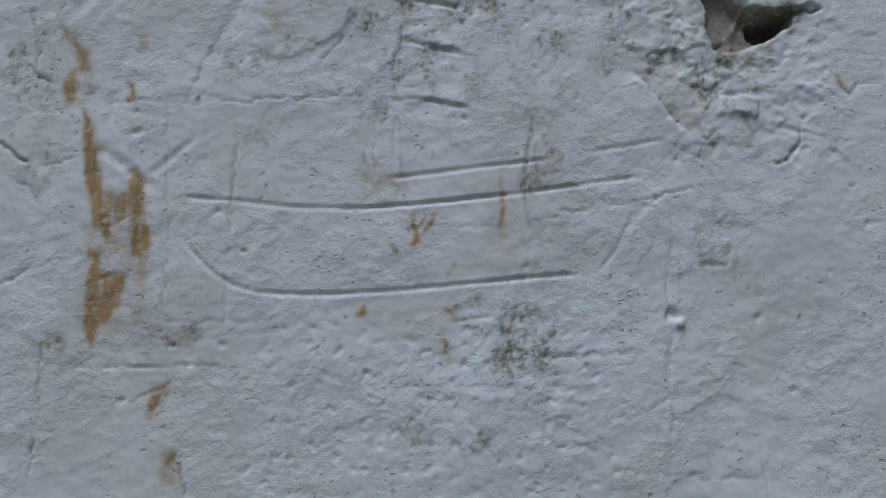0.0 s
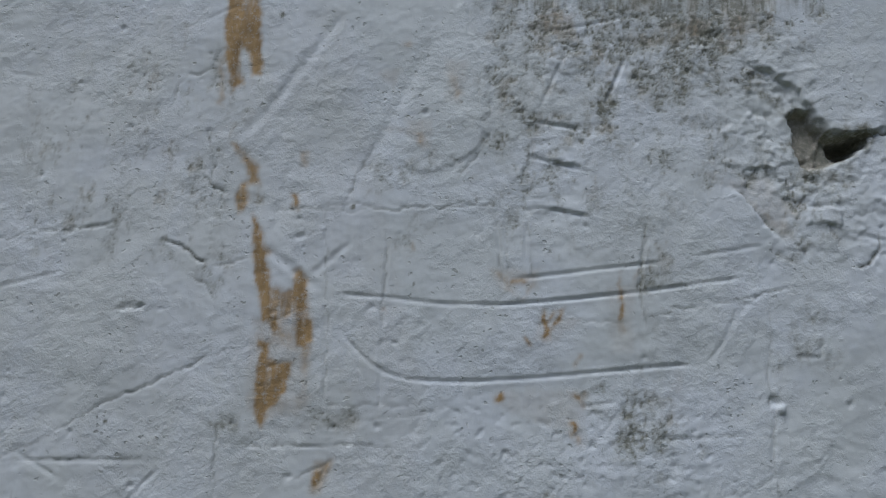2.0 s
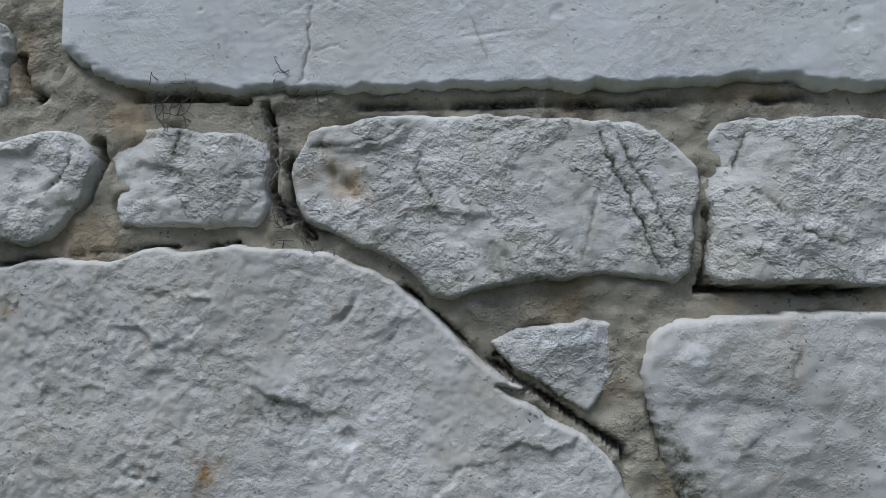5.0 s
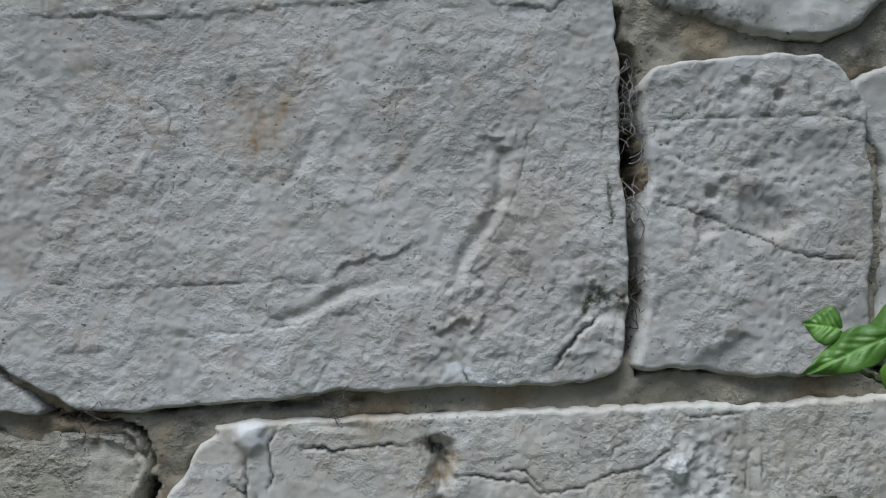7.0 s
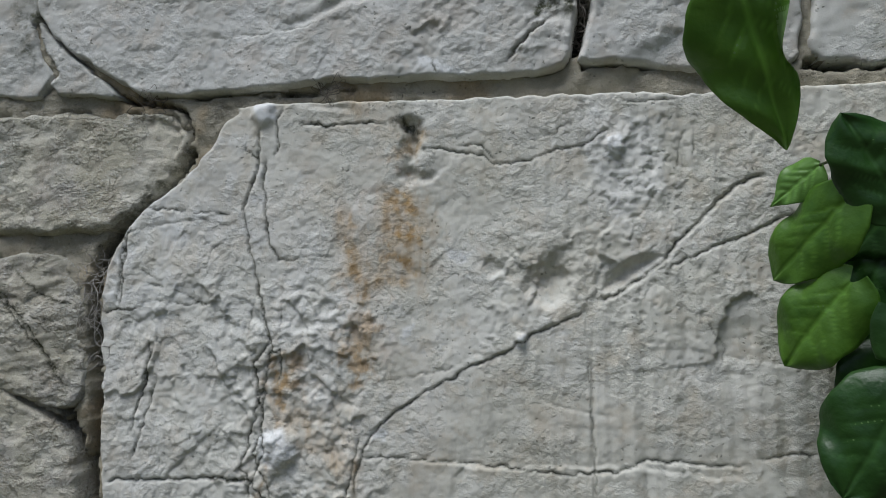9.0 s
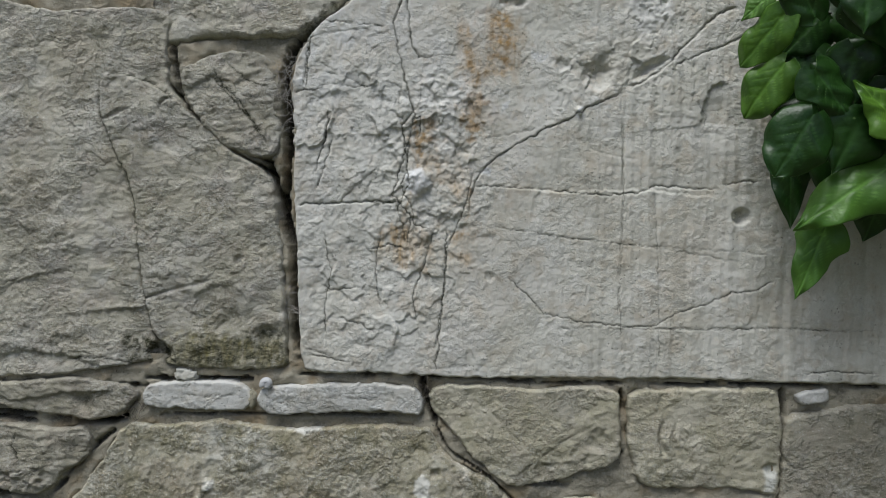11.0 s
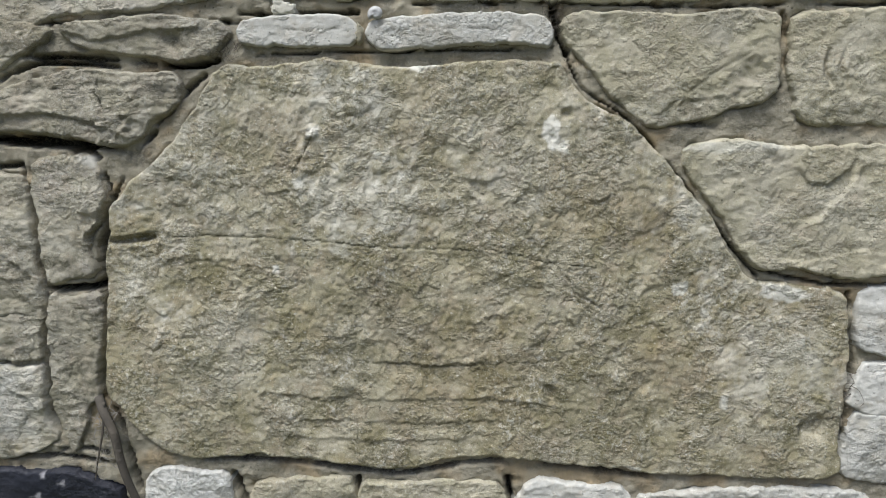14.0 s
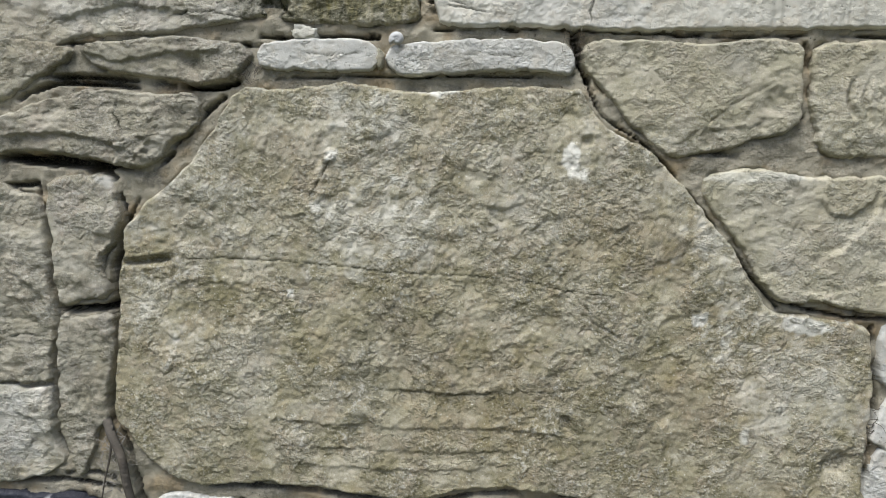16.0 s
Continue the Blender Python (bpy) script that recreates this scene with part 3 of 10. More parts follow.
# ---- stones of the wall, course by course ----
# whitewashed block with the scratched boat
stone([(-0.2133, 1.6723), (-0.2033, 1.6536), (-0.1906, 1.6410), (-0.1520, 1.6308), (-0.1289, 1.6316), (-0.1027, 1.6291), (-0.0766, 1.6288), (-0.0316, 1.6281), (0.0318, 1.6292), (0.0940, 1.6284), (0.1551, 1.6282), (0.1481, 1.6286), (0.1709, 1.6298), (0.1993, 1.6321), (0.2135, 1.6286), (0.2276, 1.6257), (0.2841, 1.6255), (0.3595, 1.6264), (0.5600, 1.6240), (0.6000, 1.6600), (0.6000, 2.0900), (0.5500, 2.1200), (-0.1700, 2.1200), (-0.2150, 2.0500)],
      'whitewash', 'whitewashed limestone block with scratched boat outline and rust streaks', cell=0.001, seed=1, edge=0.0062, amp=0.0012, flake=0.0002, grain=0.00016, litter=260, focus=(-0.125, 0.475, 1.62, 1.972), scar=0, marks=[
    crack([(0.2440, 1.8580), (0.2460, 1.8390), (0.2480, 1.8210)], 0.0005, 0.0007),
    crack([(0.2480, 1.8570), (0.2510, 1.8370), (0.2520, 1.8160)], 0.0005, 0.0007),
    crack([(0.2610, 1.8550), (0.2630, 1.8340), (0.2620, 1.8160)], 0.0005, 0.0007),
    crack([(0.1860, 1.8550), (0.1880, 1.8230), (0.1860, 1.7970), (0.1860, 1.7770)], 0.0005, 0.0007),
    crack([(0.1550, 1.8600), (0.1570, 1.8150), (0.1590, 1.7790), (0.1590, 1.7560)], 0.0005, 0.0007),
    crack([(0.3850, 1.8090), (0.3830, 1.7780), (0.3830, 1.7380), (0.3810, 1.6850)], 0.0005, 0.0007),
    crack([(0.3250, 1.8530), (0.3210, 1.8350), (0.3190, 1.8140), (0.3210, 1.7900)], 0.0005, 0.0007),
    crack([(0.1080, 1.7340), (0.1380, 1.7340), (0.1700, 1.7350), (0.1920, 1.7350)], 0.0005, 0.0007),
    crack([(0.1280, 1.8550), (0.1690, 1.8540), (0.2130, 1.8570), (0.2440, 1.8580), (0.2750, 1.8550)], 0.0005, 0.0007),
    crack([(0.3510, 1.7110), (0.3660, 1.7140), (0.3810, 1.7200)], 0.0005, 0.0007),
    crack([(0.3820, 1.6900), (0.4160, 1.6880)], 0.0005, 0.0007),
    crack([(0.3060, 1.7570), (0.3110, 1.7450), (0.3200, 1.7380)], 0.0005, 0.0007),
    crack([(0.1050, 1.7170), (0.1050, 1.7340), (0.1070, 1.7440)], 0.0005, 0.0007),
    crack([(0.1030, 1.6830), (0.1040, 1.7000), (0.1060, 1.7050)], 0.0005, 0.0007),
    crack([(0.3060, 1.7380), (0.3260, 1.7400), (0.3510, 1.7410), (0.3810, 1.7420)], 0.0005, 0.0007),
    crack([(0.2230, 1.8710), (0.2310, 1.8820), (0.2380, 1.8900)], 0.0005, 0.0007),
    crack([(0.1640, 1.8540), (0.1720, 1.8760), (0.1830, 1.8950)], 0.0005, 0.0007),
    crack([(0.1450, 1.7170), (0.1550, 1.7240), (0.1630, 1.7280)], 0.0005, 0.0007),
    ledge([(0.3960, 1.8390), (0.3820, 1.8540), (0.3670, 1.8720)], 0.0016, 0.010),
    ochre([(0.3650, 1.8750), (0.3900, 1.8760), (0.4000, 1.8560), (0.3970, 1.8400)], 0.16),
    rough([(0.3700, 1.9030), (0.4190, 1.8780), (0.4120, 1.8350), (0.3970, 1.8380), (0.3720, 1.8810)], 0.0004),
    rough([(0.3110, 1.7670), (0.3510, 1.7580), (0.3600, 1.6990), (0.2920, 1.6840), (0.2860, 1.7370)], 0.00022),
    rough([(0.3840, 1.7380), (0.4620, 1.7580), (0.4730, 1.6850), (0.3840, 1.6800)], 0.00018),
    pits([(0.2110, 1.7570), (0.3620, 1.7580), (0.3600, 1.6800), (0.1940, 1.6790)], 0.0006),
    ledge([(0.2600, 1.8540), (0.2750, 1.8560), (0.2960, 1.8530)], 0.0010, 0.010),
    ledge([(0.2690, 1.8820), (0.2830, 1.8810), (0.2950, 1.8760)], 0.0010, 0.012),
    dirt([(0.2590, 1.7060), (0.2670, 1.7120), (0.2770, 1.7080), (0.2690, 1.7020)], 0.8),
    dirt([(0.2880, 1.6990), (0.2980, 1.7020), (0.2950, 1.6910), (0.2890, 1.6930)], 0.8),
    rust_line([(0.1380, 1.8640), (0.1400, 1.8600), (0.1390, 1.8560)], 0.0012, 0.9),
    rust_line([(0.2810, 1.8070), (0.2750, 1.8020), (0.2700, 1.7940)], 0.0010, 0.8),
    rust_line([(0.2680, 1.8050), (0.2700, 1.7980), (0.2720, 1.7850)], 0.0010, 0.8),
    rust_line([(0.3080, 1.8240), (0.3090, 1.8060), (0.3060, 1.7880)], 0.0010, 0.7),
    rust_line([(0.2810, 1.7470), (0.2840, 1.7400), (0.2860, 1.7370)], 0.0010, 0.9),
    rust_line([(0.2450, 1.8160), (0.2580, 1.8100), (0.2650, 1.8180)], 0.0014, 0.5),
    rust_line([(0.2810, 1.7580), (0.2890, 1.7620), (0.2880, 1.7530)], 0.0012, 0.5),
    rust_line([(0.4640, 1.8710), (0.4650, 1.8640), (0.4680, 1.8610)], 0.0016, 0.9),
    rust_line([(0.2440, 1.7570), (0.2490, 1.7610)], 0.0010, 0.6),
    rust_line([(0.1560, 1.7110), (0.1560, 1.7190), (0.1650, 1.7270)], 0.0016, 0.5),
    rust_line([(0.1620, 1.6840), (0.1600, 1.6910), (0.1670, 1.6980)], 0.0018, 0.5),
    ochre([(-0.12, 1.64), (0.19, 1.64), (0.21, 1.75), (0.16, 1.97), (-0.12, 1.97)], 0.06),
    groove([(0.1605, 1.8102), (0.1864, 1.8085), (0.2181, 1.8056), (0.2525, 1.8060), (0.2870, 1.8093), (0.3160, 1.8127), (0.3450, 1.8171), (0.3743, 1.8218)], 0.0007, 0.0012),
    groove([(0.2525, 1.8185), (0.2641, 1.8201), (0.2873, 1.8232), (0.3164, 1.8271), (0.3340, 1.8293)], 0.0007, 0.0011),
    groove([(0.3428, 1.8312), (0.3604, 1.8343), (0.3870, 1.8391)], 0.0006, 0.0007),
    groove([(0.1655, 1.7917), (0.1759, 1.7791), (0.1875, 1.7708), (0.1988, 1.7673), (0.2242, 1.7664), (0.2524, 1.7678), (0.2863, 1.7709), (0.3147, 1.7740), (0.3460, 1.7766)], 0.0007, 0.0011),
    crack([(0.2582, 1.7955), (0.2725, 1.7967), (0.2868, 1.7986), (0.3011, 1.7970), (0.3155, 1.7980)], 0.0005, 0.0005),
    crack([(0.3184, 1.8004), (0.3445, 1.8050), (0.3706, 1.8096), (0.3854, 1.8141), (0.4030, 1.8172)], 0.0006, 0.0007),
    groove([(0.1619, 1.9672), (0.1430, 1.9405), (0.1233, 1.9113), (0.1065, 1.8922)], 0.0026, 0.0006),
    groove([(0.2130, 1.9546), (0.1953, 1.9218), (0.1811, 1.8900), (0.1646, 1.8530)], 0.0027, 0.0006),
    groove([(0.1378, 1.8926), (0.1320, 1.8617), (0.1274, 1.8377)], 0.0019, 0.0005),
    groove([(0.1217, 1.8361), (0.1368, 1.8245), (0.1562, 1.8102)], 0.0022, 0.0007),
    groove([(0.1473, 1.8173), (0.1598, 1.8292), (0.1710, 1.8382)], 0.0017, 0.0005),
    groove([(0.2438, 1.8600), (0.2462, 1.8331), (0.2496, 1.8068)], 0.0007, 0.0005),
    groove([(0.2609, 1.8602), (0.2599, 1.8392), (0.2598, 1.8215)], 0.0007, 0.0005),
    groove([(0.3259, 1.8474), (0.3210, 1.8339), (0.3173, 1.8104)], 0.0008, 0.0007),
    groove([(0.1569, 1.8145), (0.1572, 1.7859), (0.1587, 1.7526)], 0.0006, 0.0004),
    groove([(0.1883, 1.8443), (0.1867, 1.7976), (0.1855, 1.7419)], 0.0006, 0.0004),
    groove([(0.3842, 1.7534), (0.3814, 1.7330), (0.3805, 1.7117)], 0.0008, 0.0005),
    groove([(0.2615, 1.8572), (0.2762, 1.8558), (0.2952, 1.8521)], 0.0008, 0.0008),
    groove([(0.2602, 1.8853), (0.2766, 1.8818), (0.2914, 1.8780)], 0.001, 0.0008),
    groove([(0.2836, 1.9473), (0.2742, 1.9260), (0.2664, 1.9083)], 0.0007, 0.0007),
    groove([(0.3158, 1.9444), (0.3092, 1.9280), (0.3027, 1.9135)], 0.0007, 0.0013),
    groove([(0.2684, 1.9569), (0.2900, 1.9605), (0.3181, 1.9676)], 0.0009, 0.001),
    groove([(0.2604, 1.9051), (0.2769, 1.9031), (0.2918, 1.9001)], 0.0011, 0.001),
    groove([(0.3734, 1.8081), (0.3672, 1.7994), (0.3622, 1.7880)], 0.0009, 0.0005),
    groove([(0.2940, 1.7376), (0.3026, 1.7485), (0.3084, 1.7554)], 0.0007, 0.0004),
    crack([(0.1207, 1.8525), (0.1470, 1.8553), (0.1704, 1.8570), (0.1939, 1.8573), (0.2144, 1.8584), (0.2438, 1.8600), (0.2882, 1.8651)], 0.0005, 0.0004),
    crack([(0.0249, 1.7391), (0.0458, 1.7523), (0.0618, 1.7593), (0.0780, 1.7669), (0.0997, 1.7769), (0.1120, 1.7840)], 0.0006, 0.001),
    crack([(0.1188, 1.7883), (0.1298, 1.7955), (0.1437, 1.8014)], 0.0006, 0.0005),
    groove([(0.0099, 1.7256), (0.0428, 1.7261), (0.0758, 1.7262)], 0.0006, 0.0006),
    crack([(0.1378, 1.7518), (0.1628, 1.7537), (0.1852, 1.7539), (0.2103, 1.7550)], 0.0006, 0.0005),
    crack([(0.1742, 1.7467), (0.2020, 1.7497), (0.2299, 1.7543)], 0.0005, 0.0004),
    crack([(0.1056, 1.7331), (0.1415, 1.7340), (0.1858, 1.7339)], 0.0005, 0.0002),
    groove([(0.2023, 1.7394), (0.2103, 1.7544)], 0.0006, 0.0004),
    groove([(0.0661, 1.7115), (0.0789, 1.7222)], 0.0006, 0.0005),
    crack([(-0.0034, 1.8398), (0.0253, 1.8425), (0.0470, 1.8442), (0.0506, 1.8524), (0.0593, 1.8534), (0.0656, 1.8474)], 0.0006, 0.0007),
    crack([(0.0678, 1.8385), (0.0783, 1.8342), (0.0843, 1.8313), (0.0904, 1.8270), (0.0964, 1.8241)], 0.0009, 0.0024),
    crack([(0.0964, 1.8241), (0.1079, 1.8257), (0.1192, 1.8287)], 0.0006, 0.0006),
    crack([(0.0877, 1.9045), (0.0935, 1.8858), (0.0936, 1.8643)], 0.0007, 0.001),
    crack([(0.0978, 1.8890), (0.0959, 1.8735), (0.1015, 1.8553)], 0.0006, 0.0009),
    crack([(0.0885, 1.8734), (0.0980, 1.8644), (0.1041, 1.8614)], 0.0006, 0.001),
    crack([(0.0852, 1.8196), (0.0957, 1.8139), (0.1008, 1.8024)], 0.0006, 0.0008),
    crack([(0.0682, 1.9059), (0.0728, 1.9234), (0.0769, 1.9293), (0.0830, 1.9284), (0.0902, 1.9333)], 0.0007, 0.0012),
    crack([(0.1058, 1.7304), (0.1055, 1.7224), (0.1041, 1.7145)], 0.0005, 0.0006),
    crack([(0.1652, 1.7278), (0.1586, 1.7216), (0.1549, 1.7123)], 0.0008, 0.0008),
    crack([(0.3684, 1.8721), (0.3768, 1.8630), (0.3850, 1.8525), (0.3959, 1.8407)], 0.0007, 0.0013),
    crack([(0.4301, 1.8286), (0.4373, 1.8275), (0.4421, 1.8323), (0.4455, 1.8382), (0.4449, 1.8472)], 0.0007, 0.0015),
    crack([(0.4631, 1.8705), (0.4646, 1.8651), (0.4683, 1.8608), (0.4764, 1.8652), (0.4858, 1.8693)], 0.0007, 0.0015),
    crack([(0.4301, 1.8275), (0.4380, 1.8289), (0.4434, 1.8350), (0.4457, 1.8382)], 0.0006, 0.0013),
    crack([(-0.0588, 1.6834), (-0.0602, 1.6689), (-0.0600, 1.6546), (-0.0639, 1.6377), (-0.0701, 1.6286)], 0.001, 0.0018),
    crack([(0.0051, 1.7144), (0.0136, 1.7012), (0.0237, 1.6854), (0.0306, 1.6711), (0.0377, 1.6542), (0.0422, 1.6389)], 0.0006, 0.001),
    crack([(-0.0919, 1.6638), (-0.0752, 1.6714), (-0.0587, 1.6819), (-0.0370, 1.7015), (-0.0090, 1.7215), (0.0199, 1.7358)], 0.0005, 0.0006),
    crack([(-0.0940, 1.7522), (-0.0718, 1.7453), (-0.0564, 1.7432), (-0.0440, 1.7404), (-0.0329, 1.7361)], 0.0006, 0.0007),
    crack([(-0.0543, 1.7235), (-0.0093, 1.7251), (0.0356, 1.7270), (0.0715, 1.7279)], 0.0005, 0.0004),
    crack([(-0.0376, 1.8327), (-0.0097, 1.8372), (0.0183, 1.8418), (0.0434, 1.8443), (0.0508, 1.8528), (0.0620, 1.8497), (0.0689, 1.8382)], 0.0005, 0.0006),
    crack([(-0.0582, 1.6519), (-0.0441, 1.6564), (-0.0363, 1.6510)], 0.0006, 0.0007),
    crack([(0.1074, 1.7287), (0.1052, 1.7078), (0.1023, 1.6902)], 0.0005, 0.0005),
    crack([(0.1643, 1.7004), (0.1688, 1.6918), (0.1719, 1.6760)], 0.0008, 0.001),
    groove([(0.0496, 1.6947), (0.0637, 1.7068), (0.0806, 1.7251)], 0.0006, 0.0005),
    groove([(-0.0771, 1.7912), (-0.0469, 1.7999), (-0.0076, 1.8120), (0.0261, 1.8209)], 0.0011, 0.0005),
    crack([(0.0803, 1.8338), (0.0884, 1.8286), (0.0952, 1.8235)], 0.0006, 0.0011),
    crack([(0.0852, 1.7708), (0.0950, 1.7747), (0.1010, 1.7785)], 0.0005, 0.0006),
    crack([(0.3506, 1.7097), (0.3656, 1.7159), (0.3856, 1.7221)], 0.0006, 0.0004),
    crack([(0.3687, 1.7404), (0.3862, 1.7417), (0.4111, 1.7394)], 0.0005, 0.0003),
    crack([(0.3552, 1.6906), (0.3846, 1.6896), (0.4188, 1.6874)], 0.0005, 0.0004),
    groove([(0.3938, 1.7819), (0.4102, 1.7808), (0.4106, 1.7910)], 0.0007, 0.0006),
    groove([(0.3493, 1.7740), (0.3597, 1.7880), (0.3704, 1.8087)], 0.0009, 0.0005),
    lichen([(0.2437, 1.9851), (0.4157, 1.9875), (0.4132, 1.9539), (0.3866, 1.9486), (0.3785, 1.9409), (0.3523, 1.9386), (0.3483, 1.9173), (0.3376, 1.9156), (0.3353, 1.9332), (0.3254, 1.9138), (0.3166, 1.9233), (0.3190, 1.9494), (0.3109, 1.9362), (0.3042, 1.9120), (0.2920, 1.9070), (0.2865, 1.9359), (0.2781, 1.9488), (0.2681, 1.9227), (0.2589, 1.9098), (0.2468, 1.9192), (0.2499, 1.9419)], 0.55),
    lichen([(0.3202, 1.9862), (0.3577, 1.9867), (0.3525, 1.9432), (0.3468, 1.9189), (0.3345, 1.9139), (0.3196, 1.9201)], 1.0),
    lichen([(0.2593, 1.9853), (0.3938, 1.9872), (0.3854, 1.9535), (0.3507, 1.9367), (0.2897, 1.9424), (0.2653, 1.9519)], 0.6),
    lichen([(0.3562, 1.9867), (0.3969, 1.9872), (0.3885, 1.9536), (0.3756, 1.9435), (0.3556, 1.9433)], 0.55),
    lichen([(0.2896, 1.9408), (0.3081, 1.9427), (0.3041, 1.9104), (0.2951, 1.9103)], 0.7),
    lichen([(0.2437, 1.9851), (0.2671, 1.9854), (0.2590, 1.9355), (0.2528, 1.9097), (0.2438, 1.8970)], 0.5),
    lichen([(0.2589, 1.9082), (0.2769, 1.9053), (0.2918, 1.8992), (0.2887, 1.8928), (0.2708, 1.8989)], 0.6),
    lichen([(0.2528, 1.8909), (0.2919, 1.9039), (0.3187, 1.8948), (0.3330, 1.8763), (0.3030, 1.8668), (0.2876, 1.8395), (0.2468, 1.8450), (0.2438, 1.8753)], 0.25),
    lichen([(0.3192, 1.9106), (0.3767, 1.9113), (0.3747, 1.8768), (0.3478, 1.8749), (0.3213, 1.8823)], 0.22),
    lichen([(0.4049, 1.8833), (0.4256, 1.8805), (0.4106, 1.8408), (0.4008, 1.8467)], 0.6),
    lichen([(0.3030, 1.7622), (0.3227, 1.7624), (0.3362, 1.7488), (0.3328, 1.7339), (0.3105, 1.7337), (0.3039, 1.7458)], 0.5),
    lichen([(0.3332, 1.8809), (0.3749, 1.8805), (0.3477, 1.8734)], 0.7),
    lichen([(0.3964, 1.9804), (0.4214, 1.9808), (0.4163, 1.9539), (0.4039, 1.9538)], 0.4),
    dirt([(0.3507, 1.9373), (0.3659, 1.9343), (0.3811, 1.9338), (0.3960, 1.9275), (0.4106, 1.9197), (0.4054, 1.9100), (0.3933, 1.9099), (0.3804, 1.9225), (0.3623, 1.9239), (0.3516, 1.9244)], 1.25),
    dirt([(0.3013, 1.9183), (0.3079, 1.9168), (0.3057, 1.9110), (0.3018, 1.9119)], 1.1),
    dirt([(0.3111, 1.9427), (0.3157, 1.9434), (0.3074, 1.9184), (0.3028, 1.9174)], 0.8),
    dirt([(0.2854, 1.9595), (0.2901, 1.9612), (0.3212, 1.9693), (0.3196, 1.9659), (0.2900, 1.9572)], 0.9),
    ochre([(0.3683, 1.9800), (0.3933, 1.9804), (0.3887, 1.9569), (0.3731, 1.9534)], 0.22),
    ochre([(0.2685, 1.9669), (0.2871, 1.9688), (0.2899, 1.9523), (0.2776, 1.9521)], 0.3),
    ochre([(0.3512, 1.9798), (0.3574, 1.9799), (0.3545, 1.9531), (0.3515, 1.9531)], 0.3),
    ochre([(0.3741, 1.8676), (0.3909, 1.8526), (0.4022, 1.8467), (0.3989, 1.8407), (0.3850, 1.8525)], 0.15),
    rough([(0.3783, 1.9129), (0.4053, 1.9084), (0.4047, 1.8802), (0.4164, 1.8773), (0.4595, 1.8965), (0.4541, 1.8413), (0.4133, 1.8379), (0.4008, 1.8679), (0.3778, 1.8799)], 0.0009),
    rough([(0.3815, 1.9403), (0.4120, 1.9375), (0.4194, 1.9150), (0.4040, 1.9116), (0.3836, 1.9241)], 0.001),
    rough([(0.2438, 1.9065), (0.2918, 1.8976), (0.2876, 1.8395), (0.2439, 1.8449)], 0.00035),
    rough([(0.2593, 1.9718), (0.3929, 1.9736), (0.3815, 1.9403), (0.3195, 1.9169), (0.2589, 1.9162)], 0.00035),
    lichen([(0.3873, 1.9055), (0.4140, 1.8755), (0.4153, 1.8432), (0.4021, 1.8378), (0.3966, 1.8645), (0.3777, 1.8916)], 0.5),
    lichen([(0.3038, 1.7573), (0.3189, 1.7549), (0.3262, 1.7376), (0.3063, 1.7350)], 0.5),
    lichen([(0.0902, 1.9333), (0.1196, 1.9240), (0.1083, 1.9111), (0.1018, 1.8953), (0.1055, 1.8614), (0.0938, 1.8613), (0.0857, 1.8920)], 0.35),
    lichen([(0.2406, 1.9041), (0.2564, 1.9043), (0.2572, 1.8579), (0.2441, 1.8605)], 0.4),
    lichen([(-0.0138, 1.9288), (0.0845, 1.9496), (0.1083, 1.8645), (0.1097, 1.7968), (0.0565, 1.8193), (-0.0030, 1.8362)], 0.13),
    lichen([(0.3173, 1.8518), (0.3349, 1.8520), (0.3303, 1.8106), (0.3159, 1.8104)], 0.35),
    lichen([(0.3959, 1.7997), (0.4161, 1.8000), (0.4114, 1.7772), (0.3943, 1.7770)], 0.4),
    lichen([(0.1573, 1.7526), (0.1713, 1.7513), (0.1688, 1.7431), (0.1590, 1.7444)], 0.6),
    lichen([(0.1813, 1.8838), (0.2170, 1.8842), (0.1994, 1.8747), (0.1848, 1.8654)], 0.35),
    lichen([(0.1942, 1.8414), (0.2057, 1.8535), (0.1973, 1.8355)], 0.4),
    ledge([(0.3785, 1.9419), (0.3935, 1.9356), (0.4110, 1.9245), (0.4176, 1.9118), (0.4229, 1.9017), (0.4363, 1.9006), (0.4602, 1.9040)], 0.0024, 0.016),
    ledge([(0.1874, 1.8792), (0.2112, 1.8749), (0.2289, 1.8843), (0.2393, 1.9001), (0.2401, 1.9385), (0.2284, 1.9581), (0.2282, 1.9748)], 0.0006, 0.03),
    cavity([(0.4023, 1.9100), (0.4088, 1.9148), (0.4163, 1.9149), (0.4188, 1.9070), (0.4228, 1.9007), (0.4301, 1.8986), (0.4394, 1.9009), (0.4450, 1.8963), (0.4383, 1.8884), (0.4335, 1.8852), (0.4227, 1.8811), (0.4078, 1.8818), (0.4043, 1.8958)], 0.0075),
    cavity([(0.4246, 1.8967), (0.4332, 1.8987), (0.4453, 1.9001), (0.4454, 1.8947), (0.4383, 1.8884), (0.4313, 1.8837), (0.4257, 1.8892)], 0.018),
    crack([(0.4422, 1.8988), (0.4515, 1.9014), (0.4601, 1.9028)], 0.0012, 0.003),
    ochre([(0.0960, 1.9797), (0.1028, 1.9798), (0.1053, 1.9499), (0.1051, 1.9335), (0.1081, 1.9239), (0.1012, 1.9180), (0.0966, 1.9432)], 1.0),
    ochre([(0.1028, 1.9798), (0.1139, 1.9800), (0.1157, 1.9500), (0.1162, 1.9298), (0.1118, 1.9288), (0.1079, 1.9417), (0.1053, 1.9499)], 0.9),
    ochre([(0.0954, 1.9797), (0.0991, 1.9798), (0.1017, 1.9206), (0.0986, 1.9302)], 0.5),
    ochre([(0.1093, 1.9698), (0.1139, 1.9699), (0.1160, 1.9337), (0.1130, 1.9336)], 0.4),
